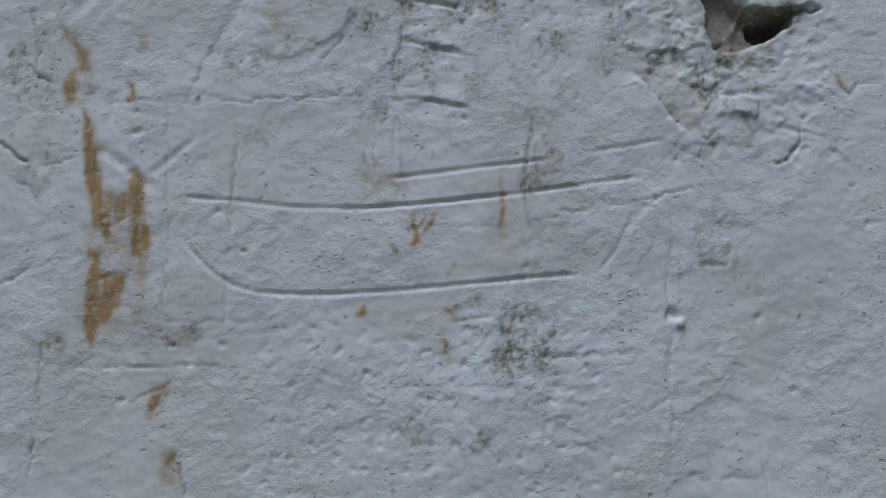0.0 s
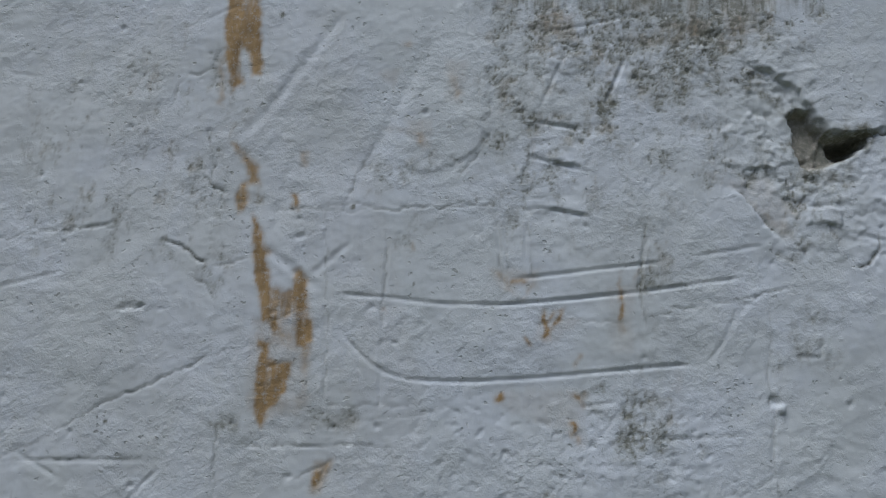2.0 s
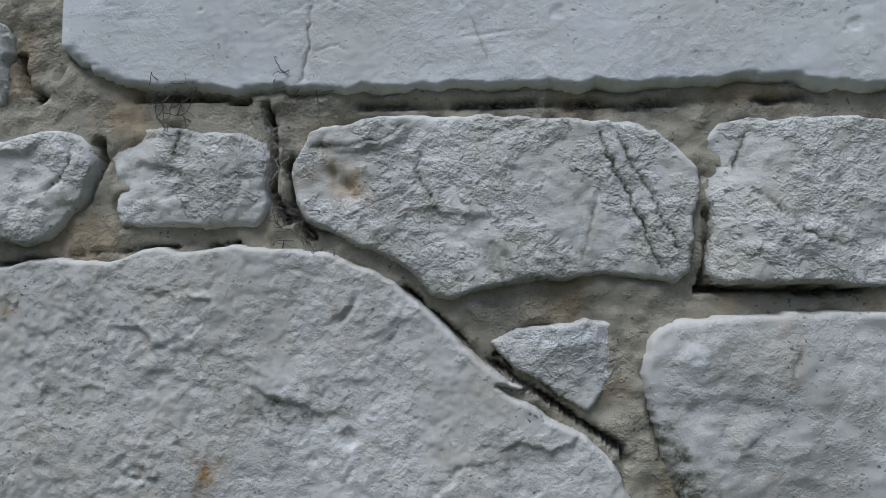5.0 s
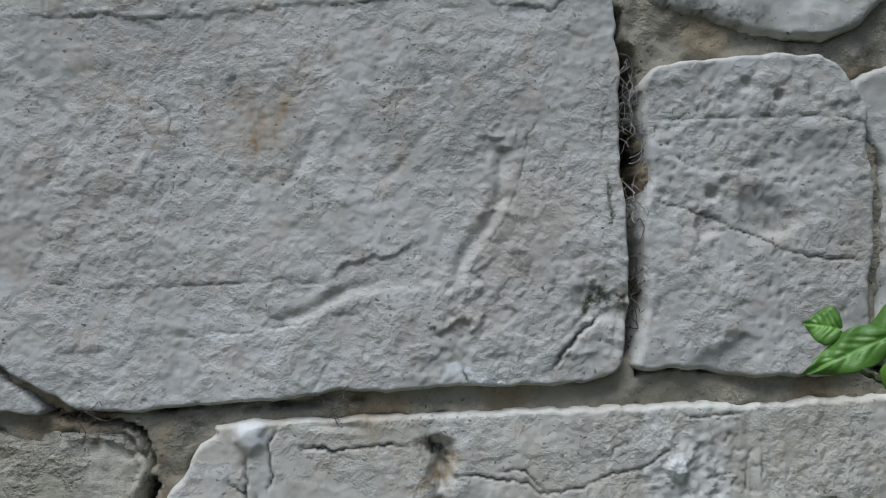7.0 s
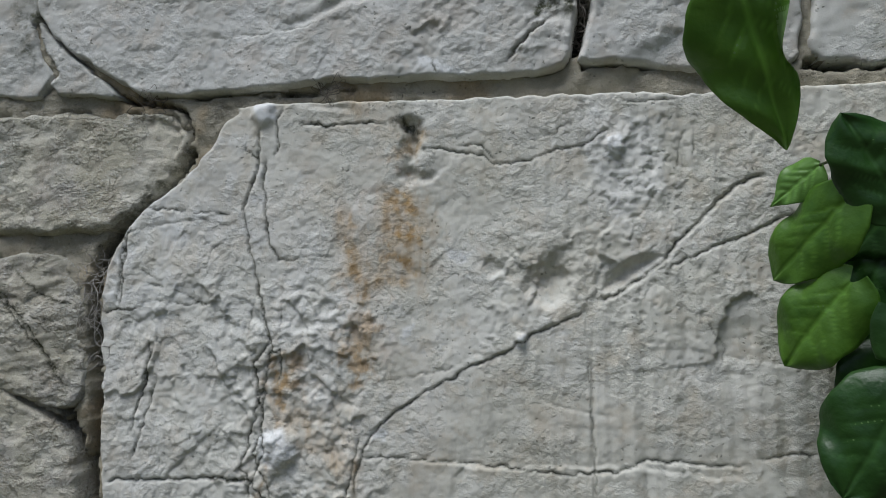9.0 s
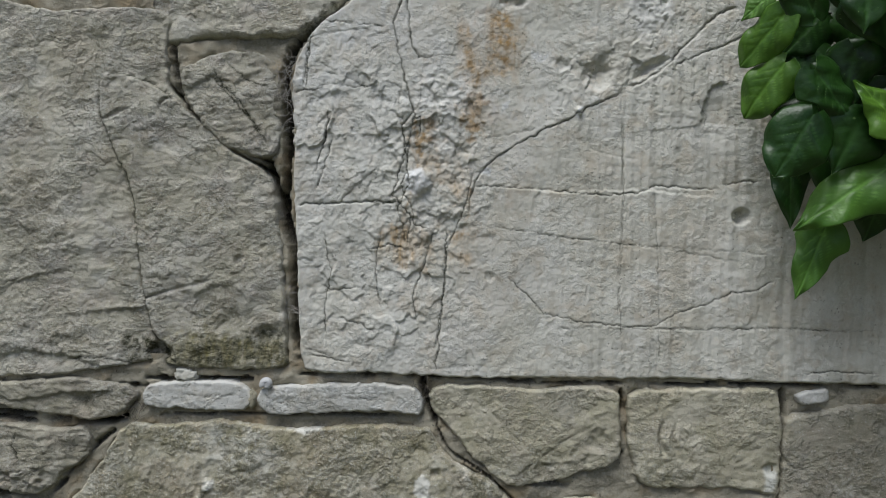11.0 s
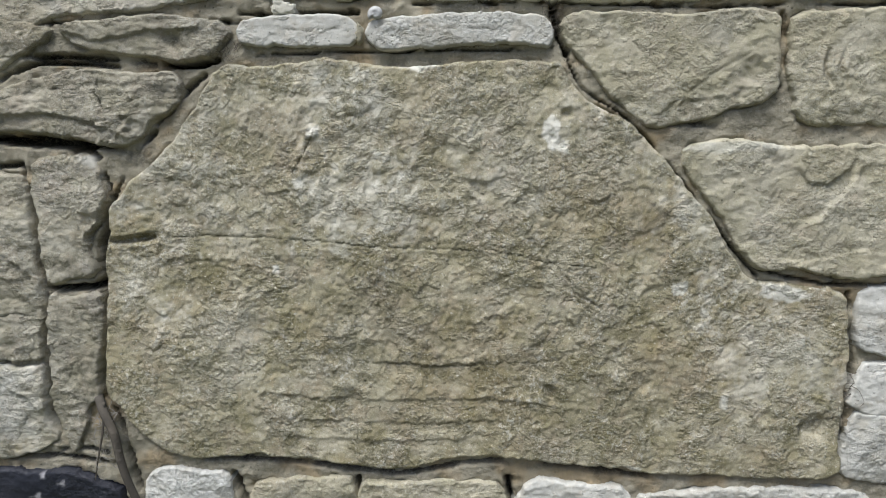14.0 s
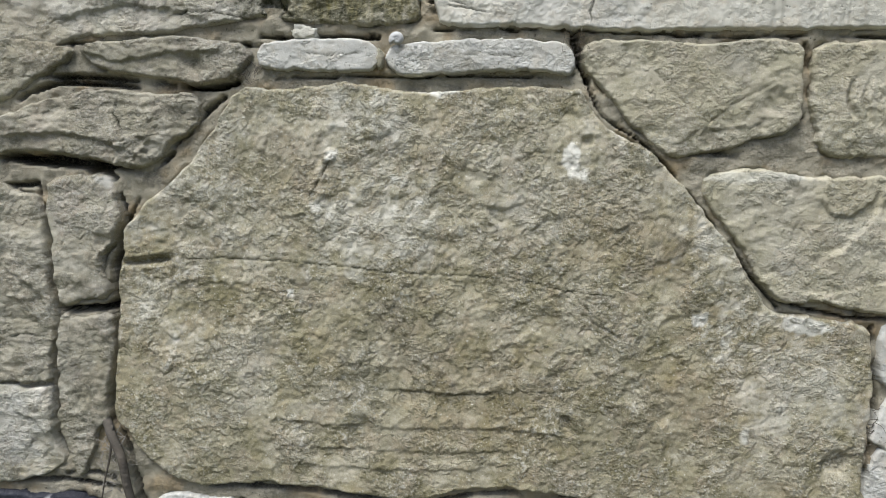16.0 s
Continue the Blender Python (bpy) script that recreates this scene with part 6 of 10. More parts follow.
# broad brown stone
stone([(-0.6746, 1.0700), (-0.4991, 1.0711), (-0.3772, 1.0719), (-0.3692, 1.0346), (-0.3663, 0.9897), (-0.3507, 0.9648), (-0.3185, 0.9402), (-0.2928, 0.9155), (-0.2608, 0.8971), (-0.2465, 0.8735), (-0.2408, 0.8296), (-0.2338, 0.7856), (-0.2319, 0.7351), (-0.2294, 0.6971), (-0.2324, 0.6780), (-0.2771, 0.6731), (-0.3286, 0.6737), (-0.3544, 0.6763), (-0.3907, 0.6792), (-0.4777, 0.6643), (-0.5762, 0.6566), (-0.6755, 0.6529)],
      'greyish', 'broad brown sandstone split by a long crack, mossy below', cell=0.0016, seed=19, amp=0.0028, flake=0.00104, hewn=0.03, grain=0.0006, scar=0.0006, edge=0.0043, strata=0.0012, marks=[
    ochre([(-0.3860, 0.6990), (-0.3160, 0.7100), (-0.2340, 0.7030), (-0.2320, 0.6750), (-0.3670, 0.6680)], 0.7),
    ochre([(-0.4380, 0.9530), (-0.3740, 0.9170), (-0.3930, 0.8300), (-0.4250, 0.8800)], 0.18),
    ochre([(-0.3740, 0.8060), (-0.2420, 0.8330), (-0.2410, 0.7340), (-0.3540, 0.7190)], 0.12),
    crack([(-0.4446, 0.9952), (-0.4457, 0.9745), (-0.4430, 0.9556), (-0.4247, 0.9118), (-0.4110, 0.8867), (-0.4037, 0.8584), (-0.3975, 0.8078), (-0.3920, 0.7635), (-0.3825, 0.7159), (-0.3675, 0.6907), (-0.3512, 0.6763)], 0.0018, 0.006),
    ledge([(-0.3512, 0.6763), (-0.3825, 0.7159), (-0.3920, 0.7635), (-0.3975, 0.8078), (-0.4037, 0.8584), (-0.4247, 0.9118), (-0.4430, 0.9556), (-0.4458, 0.9839), (-0.4375, 0.9978), (-0.4182, 1.0004), (-0.3829, 0.9883), (-0.3539, 0.9673)], -0.004, 0.05),
    crack([(-0.4446, 0.9964), (-0.4182, 1.0004), (-0.3829, 0.9883), (-0.3571, 0.9691)], 0.0014, 0.004),
    dirt([(-0.4181, 0.7131), (-0.3824, 0.7074), (-0.3653, 0.6730), (-0.4129, 0.6843)], 1.1),
    ledge([(-0.5986, 0.7473), (-0.5615, 0.7559), (-0.5121, 0.7759), (-0.4758, 0.7815)], 0.002, 0.02),
    crack([(-0.4795, 0.6810), (-0.4431, 0.6841), (-0.3891, 0.6757)], 0.0012, 0.003),
    ledge([(-0.6026, 0.6744), (-0.5279, 0.6895), (-0.4673, 0.6840), (-0.4194, 0.6668)], 0.003, 0.02),
    crack([(-0.5896, 0.7502), (-0.5576, 0.7629), (-0.5257, 0.7725)], 0.0009, 0.0014),
    dirt([(-0.5269, 0.7127), (-0.4781, 0.7186), (-0.4794, 0.6839), (-0.5221, 0.6837)], 0.5),
    chalk([(-0.4534, 0.7765), (-0.4252, 0.7829), (-0.4378, 0.7646)], 0.4),
    ledge([(-0.3353, 0.7388), (-0.3310, 0.7540), (-0.3138, 0.7681), (-0.2892, 0.7684), (-0.2769, 0.7548), (-0.2799, 0.7397)], 0.002, 0.012),
    dirt([(-0.3384, 0.7023), (-0.2338, 0.7223), (-0.2304, 0.6800), (-0.3384, 0.6749)], 1.0),
    pit(-0.2521, 0.7130, 0.012, 0.005),
    crack([(-0.2918, 0.8350), (-0.2663, 0.8292), (-0.2438, 0.8170)], 0.0009, 0.0015),
    pit(-0.3739, 0.6905, 0.014, 0.01),
    # dark notch at the crack's foot, coloured as well as hollowed
    dirt([(-0.3935, 0.7060), (-0.3546, 0.7005), (-0.3479, 0.6751), (-0.3802, 0.6744)], 0.9),
    pit(-0.2832, 0.7949, 0.006, 0.003),
    ochre([(-0.3446, 0.7144), (-0.2398, 0.7101), (-0.2396, 0.6799), (-0.3384, 0.6810)], 0.25),
])

# engraved block
stone([(-0.1251, 1.1354), (-0.1063, 1.1378), (-0.0842, 1.1379), (-0.0104, 1.1373), (0.0526, 1.1371), (0.1137, 1.1368), (0.1534, 1.1373), (0.1924, 1.1354), (0.2306, 1.1356), (0.2681, 1.1369), (0.3296, 1.1388), (0.3766, 1.1399), (0.5207, 0.6779), (0.4116, 0.6764), (0.3099, 0.6763), (0.1876, 0.6758), (0.0640, 0.6739), (-0.0297, 0.6716), (-0.1242, 0.6743), (-0.2004, 0.6737), (-0.2120, 0.6836), (-0.2162, 0.7101), (-0.2188, 0.7544), (-0.2203, 0.8174), (-0.2256, 0.8801), (-0.2246, 0.9426), (-0.2251, 0.9216), (-0.2279, 0.9601), (-0.2305, 0.9873), (-0.2272, 1.0070), (-0.2215, 1.0228), (-0.2137, 1.0387), (-0.2057, 1.0506), (-0.1873, 1.0665), (-0.1667, 1.0803), (-0.1506, 1.0980), (-0.1418, 1.1107), (-0.1323, 1.1249), (-0.1241, 1.1312)],
      'limestone_warm', 'large warm-white limestone block with tooled face, cracks and ochre stains', cell=0.0012, seed=20, edge=0.0037, amp=0.0018, flake=0.0003, grain=0.00035, litter=260, bed=0.9, scar=0.00025, ragged=0.3, focus=(-0.245, 0.42, 0.672, 1.16), flutes=(0.055, 0.0009), marks=[
    flakes([(-0.2220, 0.9850), (-0.0240, 0.9920), (-0.0320, 0.8420), (-0.0600, 0.6880), (-0.2120, 0.6850)], 0.0012),
    rough([(-0.1330, 0.9920), (-0.0050, 0.9930), (-0.0320, 0.8360), (-0.1170, 0.7980)], 0.0010),
    crack([(-0.1020, 0.9920), (-0.0920, 0.9560), (-0.1030, 0.9140), (-0.1150, 0.8710), (-0.0940, 0.8470), (-0.1000, 0.8100)], 0.0012, 0.0026),
    crack([(-0.0680, 0.8350), (-0.0800, 0.7920), (-0.0910, 0.7610), (-0.0850, 0.7310)], 0.0012, 0.0026),
    crack([(-0.1810, 0.9370), (-0.1920, 0.8940), (-0.2040, 0.8700)], 0.0012, 0.0026),
    crack([(-0.0260, 0.9020), (-0.0370, 0.8540), (-0.0550, 0.8110), (-0.0570, 0.7620), (-0.0650, 0.7000)], 0.0012, 0.0026),
    crack([(-0.1490, 0.8640), (-0.1240, 0.8610), (-0.1030, 0.8650)], 0.0012, 0.0026),
    crack([(-0.1970, 0.7720), (-0.1790, 0.7650), (-0.1480, 0.7690)], 0.0012, 0.0026),
    crack([(-0.1420, 0.8100), (-0.1180, 0.8160), (-0.0930, 0.8100)], 0.0012, 0.0026),
    crack([(-0.1780, 0.7350), (-0.1470, 0.7290), (-0.1280, 0.7170)], 0.0012, 0.0026),
    crack([(-0.2090, 0.7000), (-0.1780, 0.6920)], 0.0012, 0.0026),
    crack([(0.0100, 0.8360), (0.0710, 0.8280), (0.1610, 0.8200), (0.2800, 0.8010)], 0.0008, 0.0011),
    crack([(0.1400, 0.7300), (0.2240, 0.7310), (0.3120, 0.7350), (0.3820, 0.7320)], 0.0008, 0.0011),
    crack([(0.1310, 0.9580), (0.1360, 0.8740), (0.1320, 0.7840), (0.1380, 0.6800)], 0.0008, 0.0011),
    crack([(0.1680, 0.8860), (0.1720, 0.8150), (0.1780, 0.6940)], 0.0008, 0.0011),
    crack([(-0.0220, 0.9320), (0.0140, 0.9390), (0.0440, 0.9450)], 0.0008, 0.0011),
    crack([(0.2090, 0.9820), (0.2220, 0.9580), (0.2160, 0.9410)], 0.0008, 0.0011),
    ledge([(0.2370, 0.8720), (0.1590, 0.8800), (0.0700, 0.8760), (0.0000, 0.8830)], 0.0014, 0.012),
    ochre([(-0.0350, 0.9680), (-0.0200, 0.9800), (-0.0150, 0.9510), (-0.0280, 0.9380)], 0.42),
    ochre([(-0.1180, 0.8220), (-0.1000, 0.8410), (-0.0960, 0.8040), (-0.1110, 0.7990)], 0.40),
    ochre([(-0.0920, 0.9320), (-0.0610, 0.9260), (-0.0700, 0.8840), (-0.0880, 0.9020)], 0.30),
    ochre([(-0.0380, 0.8720), (-0.0260, 0.8720), (-0.0300, 0.8360), (-0.0380, 0.8480)], 0.35),
    ochre([(-0.0500, 0.8170), (-0.0320, 0.8230), (-0.0340, 0.7990), (-0.0490, 0.8050)], 0.25),
    ochre([(-0.0350, 0.9440), (0.0380, 0.9570), (0.0190, 0.7390), (-0.0470, 0.6880), (-0.0440, 0.8110)], 0.10),
    rust_line([(-0.1000, 0.9380), (-0.0880, 0.9020), (-0.0950, 0.8710), (-0.1060, 0.8350)], 0.0016, 0.7),
    rust_line([(-0.0230, 0.9860), (-0.0290, 0.9560), (-0.0340, 0.9380)], 0.0016, 0.6),
    rust_line([(-0.0310, 0.8840), (-0.0310, 0.8540), (-0.0400, 0.8230)], 0.0014, 0.6),
    lump(-0.0820, 0.8870, 0.012, 0.0035),
    lump(-0.0780, 0.8290, 0.010, 0.003),
    chalk([(-0.1770, 0.6760), (-0.1520, 0.6780), (-0.1510, 0.6710), (-0.1740, 0.6690)], 0.8),
    rust_line([(-0.0050, 1.0740), (0.0030, 1.0660), (0.0150, 1.0540)], 0.0017, 0.55),
    rust_line([(-0.0070, 1.0600), (0.0010, 1.0510), (0.0140, 1.0360)], 0.0017, 0.55),
    rust_line([(-0.0090, 1.0440), (0.0010, 1.0340), (0.0150, 1.0220)], 0.0017, 0.55),
    rust_line([(-0.0070, 1.0280), (0.0010, 1.0190), (0.0150, 1.0040)], 0.0017, 0.55),
    rust_line([(-0.0380, 1.0620), (-0.0350, 1.0470), (-0.0240, 1.0350)], 0.0017, 0.55),
    rust_line([(-0.0320, 1.0330), (-0.0290, 1.0200), (-0.0180, 1.0150)], 0.0017, 0.55),
    rust_line([(-0.0250, 1.0700), (-0.0050, 1.0730), (0.0120, 1.0540)], 0.0017, 0.55),
    rust_line([(-0.0310, 1.0160), (-0.0240, 1.0020), (-0.0280, 0.9870)], 0.0017, 0.55),
    rust_line([(-0.0390, 0.9600), (-0.0290, 0.9500), (-0.0340, 0.9400)], 0.0017, 0.55),
    rust_line([(-0.0930, 0.9420), (-0.0810, 0.9370), (-0.0890, 0.9260)], 0.0017, 0.55),
    ochre([(-0.0440, 1.0740), (0.0160, 1.0730), (0.0220, 1.0020), (-0.0200, 0.9790), (-0.0390, 1.0090)], 0.13),
    # darker top of the small hollow
    dirt([(-0.0050, 1.1210), (0.0080, 1.1230), (0.0130, 1.1120), (0.0090, 1.1080), (0.0000, 1.1150)], 0.9),
    crack([(-0.1470, 1.0000), (-0.1420, 1.0270), (-0.1340, 1.0330), (-0.1190, 1.0290)], 0.0008, 0.0014),
    crack([(-0.2010, 0.9880), (-0.1840, 0.9920), (-0.1590, 0.9880), (-0.1350, 0.9900)], 0.0008, 0.0014),
    crack([(-0.2200, 1.0390), (-0.1910, 1.0470), (-0.1530, 1.0510), (-0.1200, 1.0450)], 0.0008, 0.0012),
    crack([(-0.2110, 1.0230), (-0.1850, 1.0070), (-0.1600, 1.0000)], 0.0008, 0.0012),
    crack([(-0.0870, 1.0190), (-0.0630, 1.0240), (-0.0400, 1.0220)], 0.0007, 0.0012),
    groove([(-0.0820, 1.1370), (-0.0650, 1.1340), (-0.0330, 1.1310)], 0.0022, 0.0016),
    rough([(0.1410, 1.1060), (0.1870, 1.1050), (0.1830, 1.0720), (0.1400, 1.0650)], 0.0008),
    chalk([(0.1460, 1.1040), (0.1530, 1.1050), (0.1550, 1.0940), (0.1480, 1.0930)], 0.8),
    chalk([(0.0330, 1.0280), (0.0520, 1.0250), (0.0460, 1.0170), (0.0350, 1.0210)], 0.7),
    hollow([(0.0960, 1.0100), (0.1110, 1.0180), (0.1210, 1.0110), (0.1100, 0.9920), (0.0980, 0.9960)], 0.0022),
    wash([(-0.2200, 1.0270), (-0.1630, 1.0860), (-0.1340, 1.1100), (-0.1210, 1.0700), (-0.1490, 1.0390), (-0.2090, 0.9840)], 0.5),
    crack([(-0.1057, 1.1212), (-0.1058, 1.0936), (-0.1107, 1.0779), (-0.1164, 1.0623), (-0.1168, 1.0506), (-0.1137, 1.0389), (-0.1067, 1.0082), (-0.1023, 0.9930), (-0.0979, 0.9780), (-0.0935, 0.9592), (-0.1012, 0.9516), (-0.1050, 0.9440), (-0.1019, 0.9181)], 0.0014, 0.004),
    crack([(-0.1010, 1.0994), (-0.1018, 1.0817), (-0.1009, 1.0622), (-0.0988, 1.0428), (-0.0944, 1.0294), (-0.0890, 1.0217), (-0.0790, 1.0191)], 0.0013, 0.004),
    crack([(-0.0868, 1.1368), (-0.0934, 1.1230), (-0.0910, 1.1052), (-0.0948, 1.0934)], 0.001, 0.003),
    crack([(-0.1176, 1.1056), (-0.1092, 1.0975), (-0.1041, 1.0935)], 0.001, 0.002),
    crack([(-0.2081, 1.0472), (-0.2115, 1.0167), (-0.2159, 0.9864)], 0.0012, 0.003),
    crack([(-0.1860, 0.9693), (-0.1901, 0.9310), (-0.1975, 0.9098), (-0.2000, 0.8908)], 0.001, 0.0025),
    crack([(-0.2223, 0.8584), (-0.1966, 0.8596), (-0.1653, 0.8613), (-0.1346, 0.8630), (-0.0999, 0.8615)], 0.0015, 0.004),
    crack([(-0.0972, 0.9322), (-0.0990, 0.9156), (-0.0999, 0.8991), (-0.1056, 0.8826), (-0.1022, 0.8704), (-0.0947, 0.8617), (-0.0908, 0.8383), (-0.0652, 0.8312)], 0.0011, 0.003),
    crack([(-0.0321, 0.8523), (-0.0303, 0.8684), (-0.0263, 0.8805), (-0.0203, 0.8967), (0.0002, 0.9152), (0.0247, 0.9296), (0.0530, 0.9460), (0.0771, 0.9562), (0.0969, 0.9695), (0.1127, 0.9763), (0.1324, 0.9854)], 0.0012, 0.003),
    ledge([(-0.0321, 0.8523), (-0.0263, 0.8805), (-0.0203, 0.8967), (0.0002, 0.9152), (0.0247, 0.9296), (0.0530, 0.9460), (0.0771, 0.9562), (0.0969, 0.9695), (0.1324, 0.9854)], 0.001, 0.03),
    crack([(0.1363, 0.9894), (0.1519, 0.9961), (0.1713, 1.0091), (0.1829, 1.0197), (0.1907, 1.0295), (0.2100, 1.0490), (0.2292, 1.0676), (0.2443, 1.0752), (0.2547, 1.0777)], 0.0018, 0.0045),
    ledge([(0.1363, 0.9882), (0.1712, 1.0079), (0.1906, 1.0287), (0.2099, 1.0482), (0.2291, 1.0664), (0.2547, 1.0777)], -0.0012, 0.04),
    crack([(0.1828, 1.0118), (0.1981, 1.0195), (0.2171, 1.0284), (0.2397, 1.0367), (0.2621, 1.0473), (0.2806, 1.0536), (0.2953, 1.0611)], 0.0012, 0.003),
    hollow([(0.1383, 0.9961), (0.1462, 1.0120), (0.1599, 1.0226), (0.1772, 1.0256), (0.1848, 1.0216), (0.1713, 1.0091), (0.1557, 0.9981)], 0.007),
    pit(0.1070, 1.0022, 0.017, 0.006),
    pit(0.1130, 1.0163, 0.012, 0.004),
    rough([(0.0731, 1.0227), (0.1367, 1.0341), (0.1830, 1.0256), (0.1711, 0.9980), (0.1128, 0.9822), (0.0650, 0.9742)], 0.0018),
    ledge([(0.2147, 0.9467), (0.2166, 0.9668), (0.2237, 0.9881), (0.2313, 0.9947), (0.2462, 0.9977)], 0.0035, 0.045),
    pit(0.2377, 0.9516, 0.028, 0.0025),
    pit(0.0670, 1.0146, 0.007, 0.003),
    pit(-0.0510, 0.9863, 0.006, 0.003),
    pit(-0.0679, 0.9739, 0.006, 0.002),
    hollow([(-0.0048, 1.1213), (0.0041, 1.1250), (0.0119, 1.1191), (0.0147, 1.1075), (0.0132, 1.0884), (0.0032, 1.0885), (0.0015, 1.1096)], 0.006),
    pit(0.0077, 1.1153, 0.009, 0.005),
    pit(0.0078, 1.1018, 0.008, 0.003),
    hollow([(-0.0023, 1.0981), (0.0120, 1.0999), (0.0160, 1.0846), (0.0274, 1.0844), (0.0255, 1.0750), (0.0083, 1.0724), (0.0006, 1.0809)], 0.004),
    pit(0.0056, 1.0816, 0.008, 0.003),
    ochre([(0.0004, 1.1077), (0.0120, 1.1114), (0.0120, 1.0980), (0.0005, 1.0954)], 0.9),
    # upper part of the hollow darkened again
    dirt([(-0.0017, 1.1232), (0.0119, 1.1210), (0.0120, 1.1106), (0.0042, 1.1146)], 0.7),
    dirt([(0.0082, 1.0884), (0.0274, 1.0882), (0.0255, 1.0769), (0.0064, 1.0770)], 0.5),
    crack([(-0.0284, 0.8804), (0.0005, 0.8820), (0.0331, 0.8800), (0.0730, 0.8771), (0.1122, 0.8743), (0.1505, 0.8765), (0.1696, 0.8854), (0.1920, 0.8841), (0.2105, 0.8819), (0.2362, 0.8833)], 0.0012, 0.0025),
    ledge([(0.2361, 0.8826), (0.2105, 0.8811), (0.1695, 0.8843), (0.1505, 0.8765), (0.1121, 0.8739), (0.0730, 0.8767), (0.0331, 0.8796)], 0.001, 0.04),
    crack([(0.2363, 0.8871), (0.2617, 0.8907), (0.2849, 0.8927)], 0.001, 0.002),
    pit(0.2614, 0.8535, 0.0088, 0.01),
    # the shade inside the hole is coloured in on top of its depth
    dirt([(0.2544, 0.8614), (0.2680, 0.8619), (0.2670, 0.8489), (0.2569, 0.8467)], 0.6),
    groove([(0.1355, 0.9842), (0.1350, 0.9350), (0.1348, 0.8264)], 0.0014, 0.0022),
    groove([(0.0929, 0.9266), (0.1124, 0.9190), (0.1509, 0.9119)], 0.0009, 0.0006),
    crack([(0.0139, 1.1018), (0.0407, 1.0976), (0.0596, 1.0947), (0.0671, 1.0878), (0.0894, 1.0895), (0.1115, 1.0967), (0.1334, 1.1012), (0.1516, 1.1128)], 0.001, 0.0024),
    crack([(0.0896, 1.1101), (0.0951, 1.1044), (0.1117, 1.1098), (0.1339, 1.1318)], 0.001, 0.0015),
    crack([(-0.0812, 1.1208), (-0.0490, 1.1182), (-0.0213, 1.1205), (-0.0055, 1.1175)], 0.001, 0.0025),
    crack([(-0.2040, 1.0606), (-0.1743, 1.0593), (-0.1533, 1.0565), (-0.1202, 1.0545)], 0.0009, 0.0018),
    crack([(-0.2038, 1.0072), (-0.1678, 0.9979), (-0.1468, 0.9886), (-0.1344, 0.9849)], 0.0009, 0.0012),
    crack([(0.1520, 1.1314), (0.1770, 1.1290), (0.1983, 1.1322)], 0.001, 0.002),
    rough([(0.1337, 1.1206), (0.1838, 1.1159), (0.1859, 1.0612), (0.1645, 1.0468), (0.1467, 1.0396), (0.1289, 1.0468), (0.1403, 1.0834)], 0.0013),
    pits([(0.1337, 1.1206), (0.1838, 1.1159), (0.1859, 1.0612), (0.1645, 1.0468), (0.1467, 1.0396), (0.1289, 1.0468)], 0.001),
    chalk([(0.1338, 1.1243), (0.1838, 1.1159), (0.1861, 1.0685), (0.1504, 1.0468), (0.1332, 1.0908)], 0.3),
    chalk([(0.1461, 1.1055), (0.1551, 1.1053), (0.1555, 1.0906), (0.1458, 1.0907)], 1.0),
    lump(0.1506, 1.0980, 0.007, 0.004),
    lump(-0.1018, 1.1283, 0.0095, 0.004),
    chalk([(-0.1110, 1.1365), (-0.0938, 1.1361), (-0.0914, 1.1230), (-0.1057, 1.1212)], 1.0),
    lump(0.0862, 0.9642, 0.0042, 0.004),
    chalk([(0.0819, 0.9682), (0.0910, 0.9682), (0.0898, 0.9591), (0.0830, 0.9590)], 1.2),
    chalk([(0.0100, 0.9740), (0.0101, 0.9659), (0.0018, 0.9638), (0.0017, 0.9720)], 0.8),
    lump(-0.0884, 0.8851, 0.014, 0.003),
    chalk([(-0.1028, 0.8950), (-0.0836, 0.8995), (-0.0726, 0.8834), (-0.0873, 0.8729), (-0.1024, 0.8765)], 0.7),
    chalk([(-0.0203, 0.8987), (-0.0079, 0.9010), (-0.0099, 0.8929), (-0.0194, 0.8935)], 0.9),
    ochre([(-0.0188, 1.0791), (-0.0013, 1.0733), (0.0160, 1.0656), (0.0238, 1.0244), (0.0164, 0.9984), (-0.0046, 1.0055), (-0.0126, 1.0392)], 0.48),
    rust_line([(-0.0129, 1.0695), (-0.0012, 1.0619), (0.0142, 1.0505)], 0.004, 0.65),
    rust_line([(-0.0088, 1.0467), (0.0047, 1.0392), (0.0136, 1.0280)], 0.004, 0.65),
    rust_line([(-0.0105, 1.0279), (0.0049, 1.0187), (0.0125, 1.0094)], 0.004, 0.65),
    rust_line([(-0.0161, 1.0091), (-0.0008, 1.0056), (0.0107, 1.0002)], 0.004, 0.55),
    rust_line([(-0.0121, 1.0695), (-0.0095, 1.0392), (-0.0115, 1.0092), (-0.0179, 0.9942)], 0.004, 0.65),
    rust_line([(0.0045, 1.0732), (0.0123, 1.0505), (0.0151, 1.0243)], 0.003, 0.5),
    rust_line([(-0.0441, 1.0620), (-0.0379, 1.0391), (-0.0348, 1.0165), (-0.0296, 1.0053), (-0.0275, 0.9904)], 0.005, 0.75),
    ochre([(-0.0482, 1.0697), (-0.0303, 1.0620), (-0.0181, 1.0091), (-0.0197, 0.9793), (-0.0352, 0.9865), (-0.0436, 1.0315)], 0.36),
    ochre([(-0.0344, 0.9865), (-0.0197, 0.9868), (-0.0230, 0.9389), (-0.0383, 0.9384)], 0.5),
    rust_line([(-0.0309, 0.9607), (-0.0339, 0.9495), (-0.0315, 0.9423)], 0.005, 0.5),
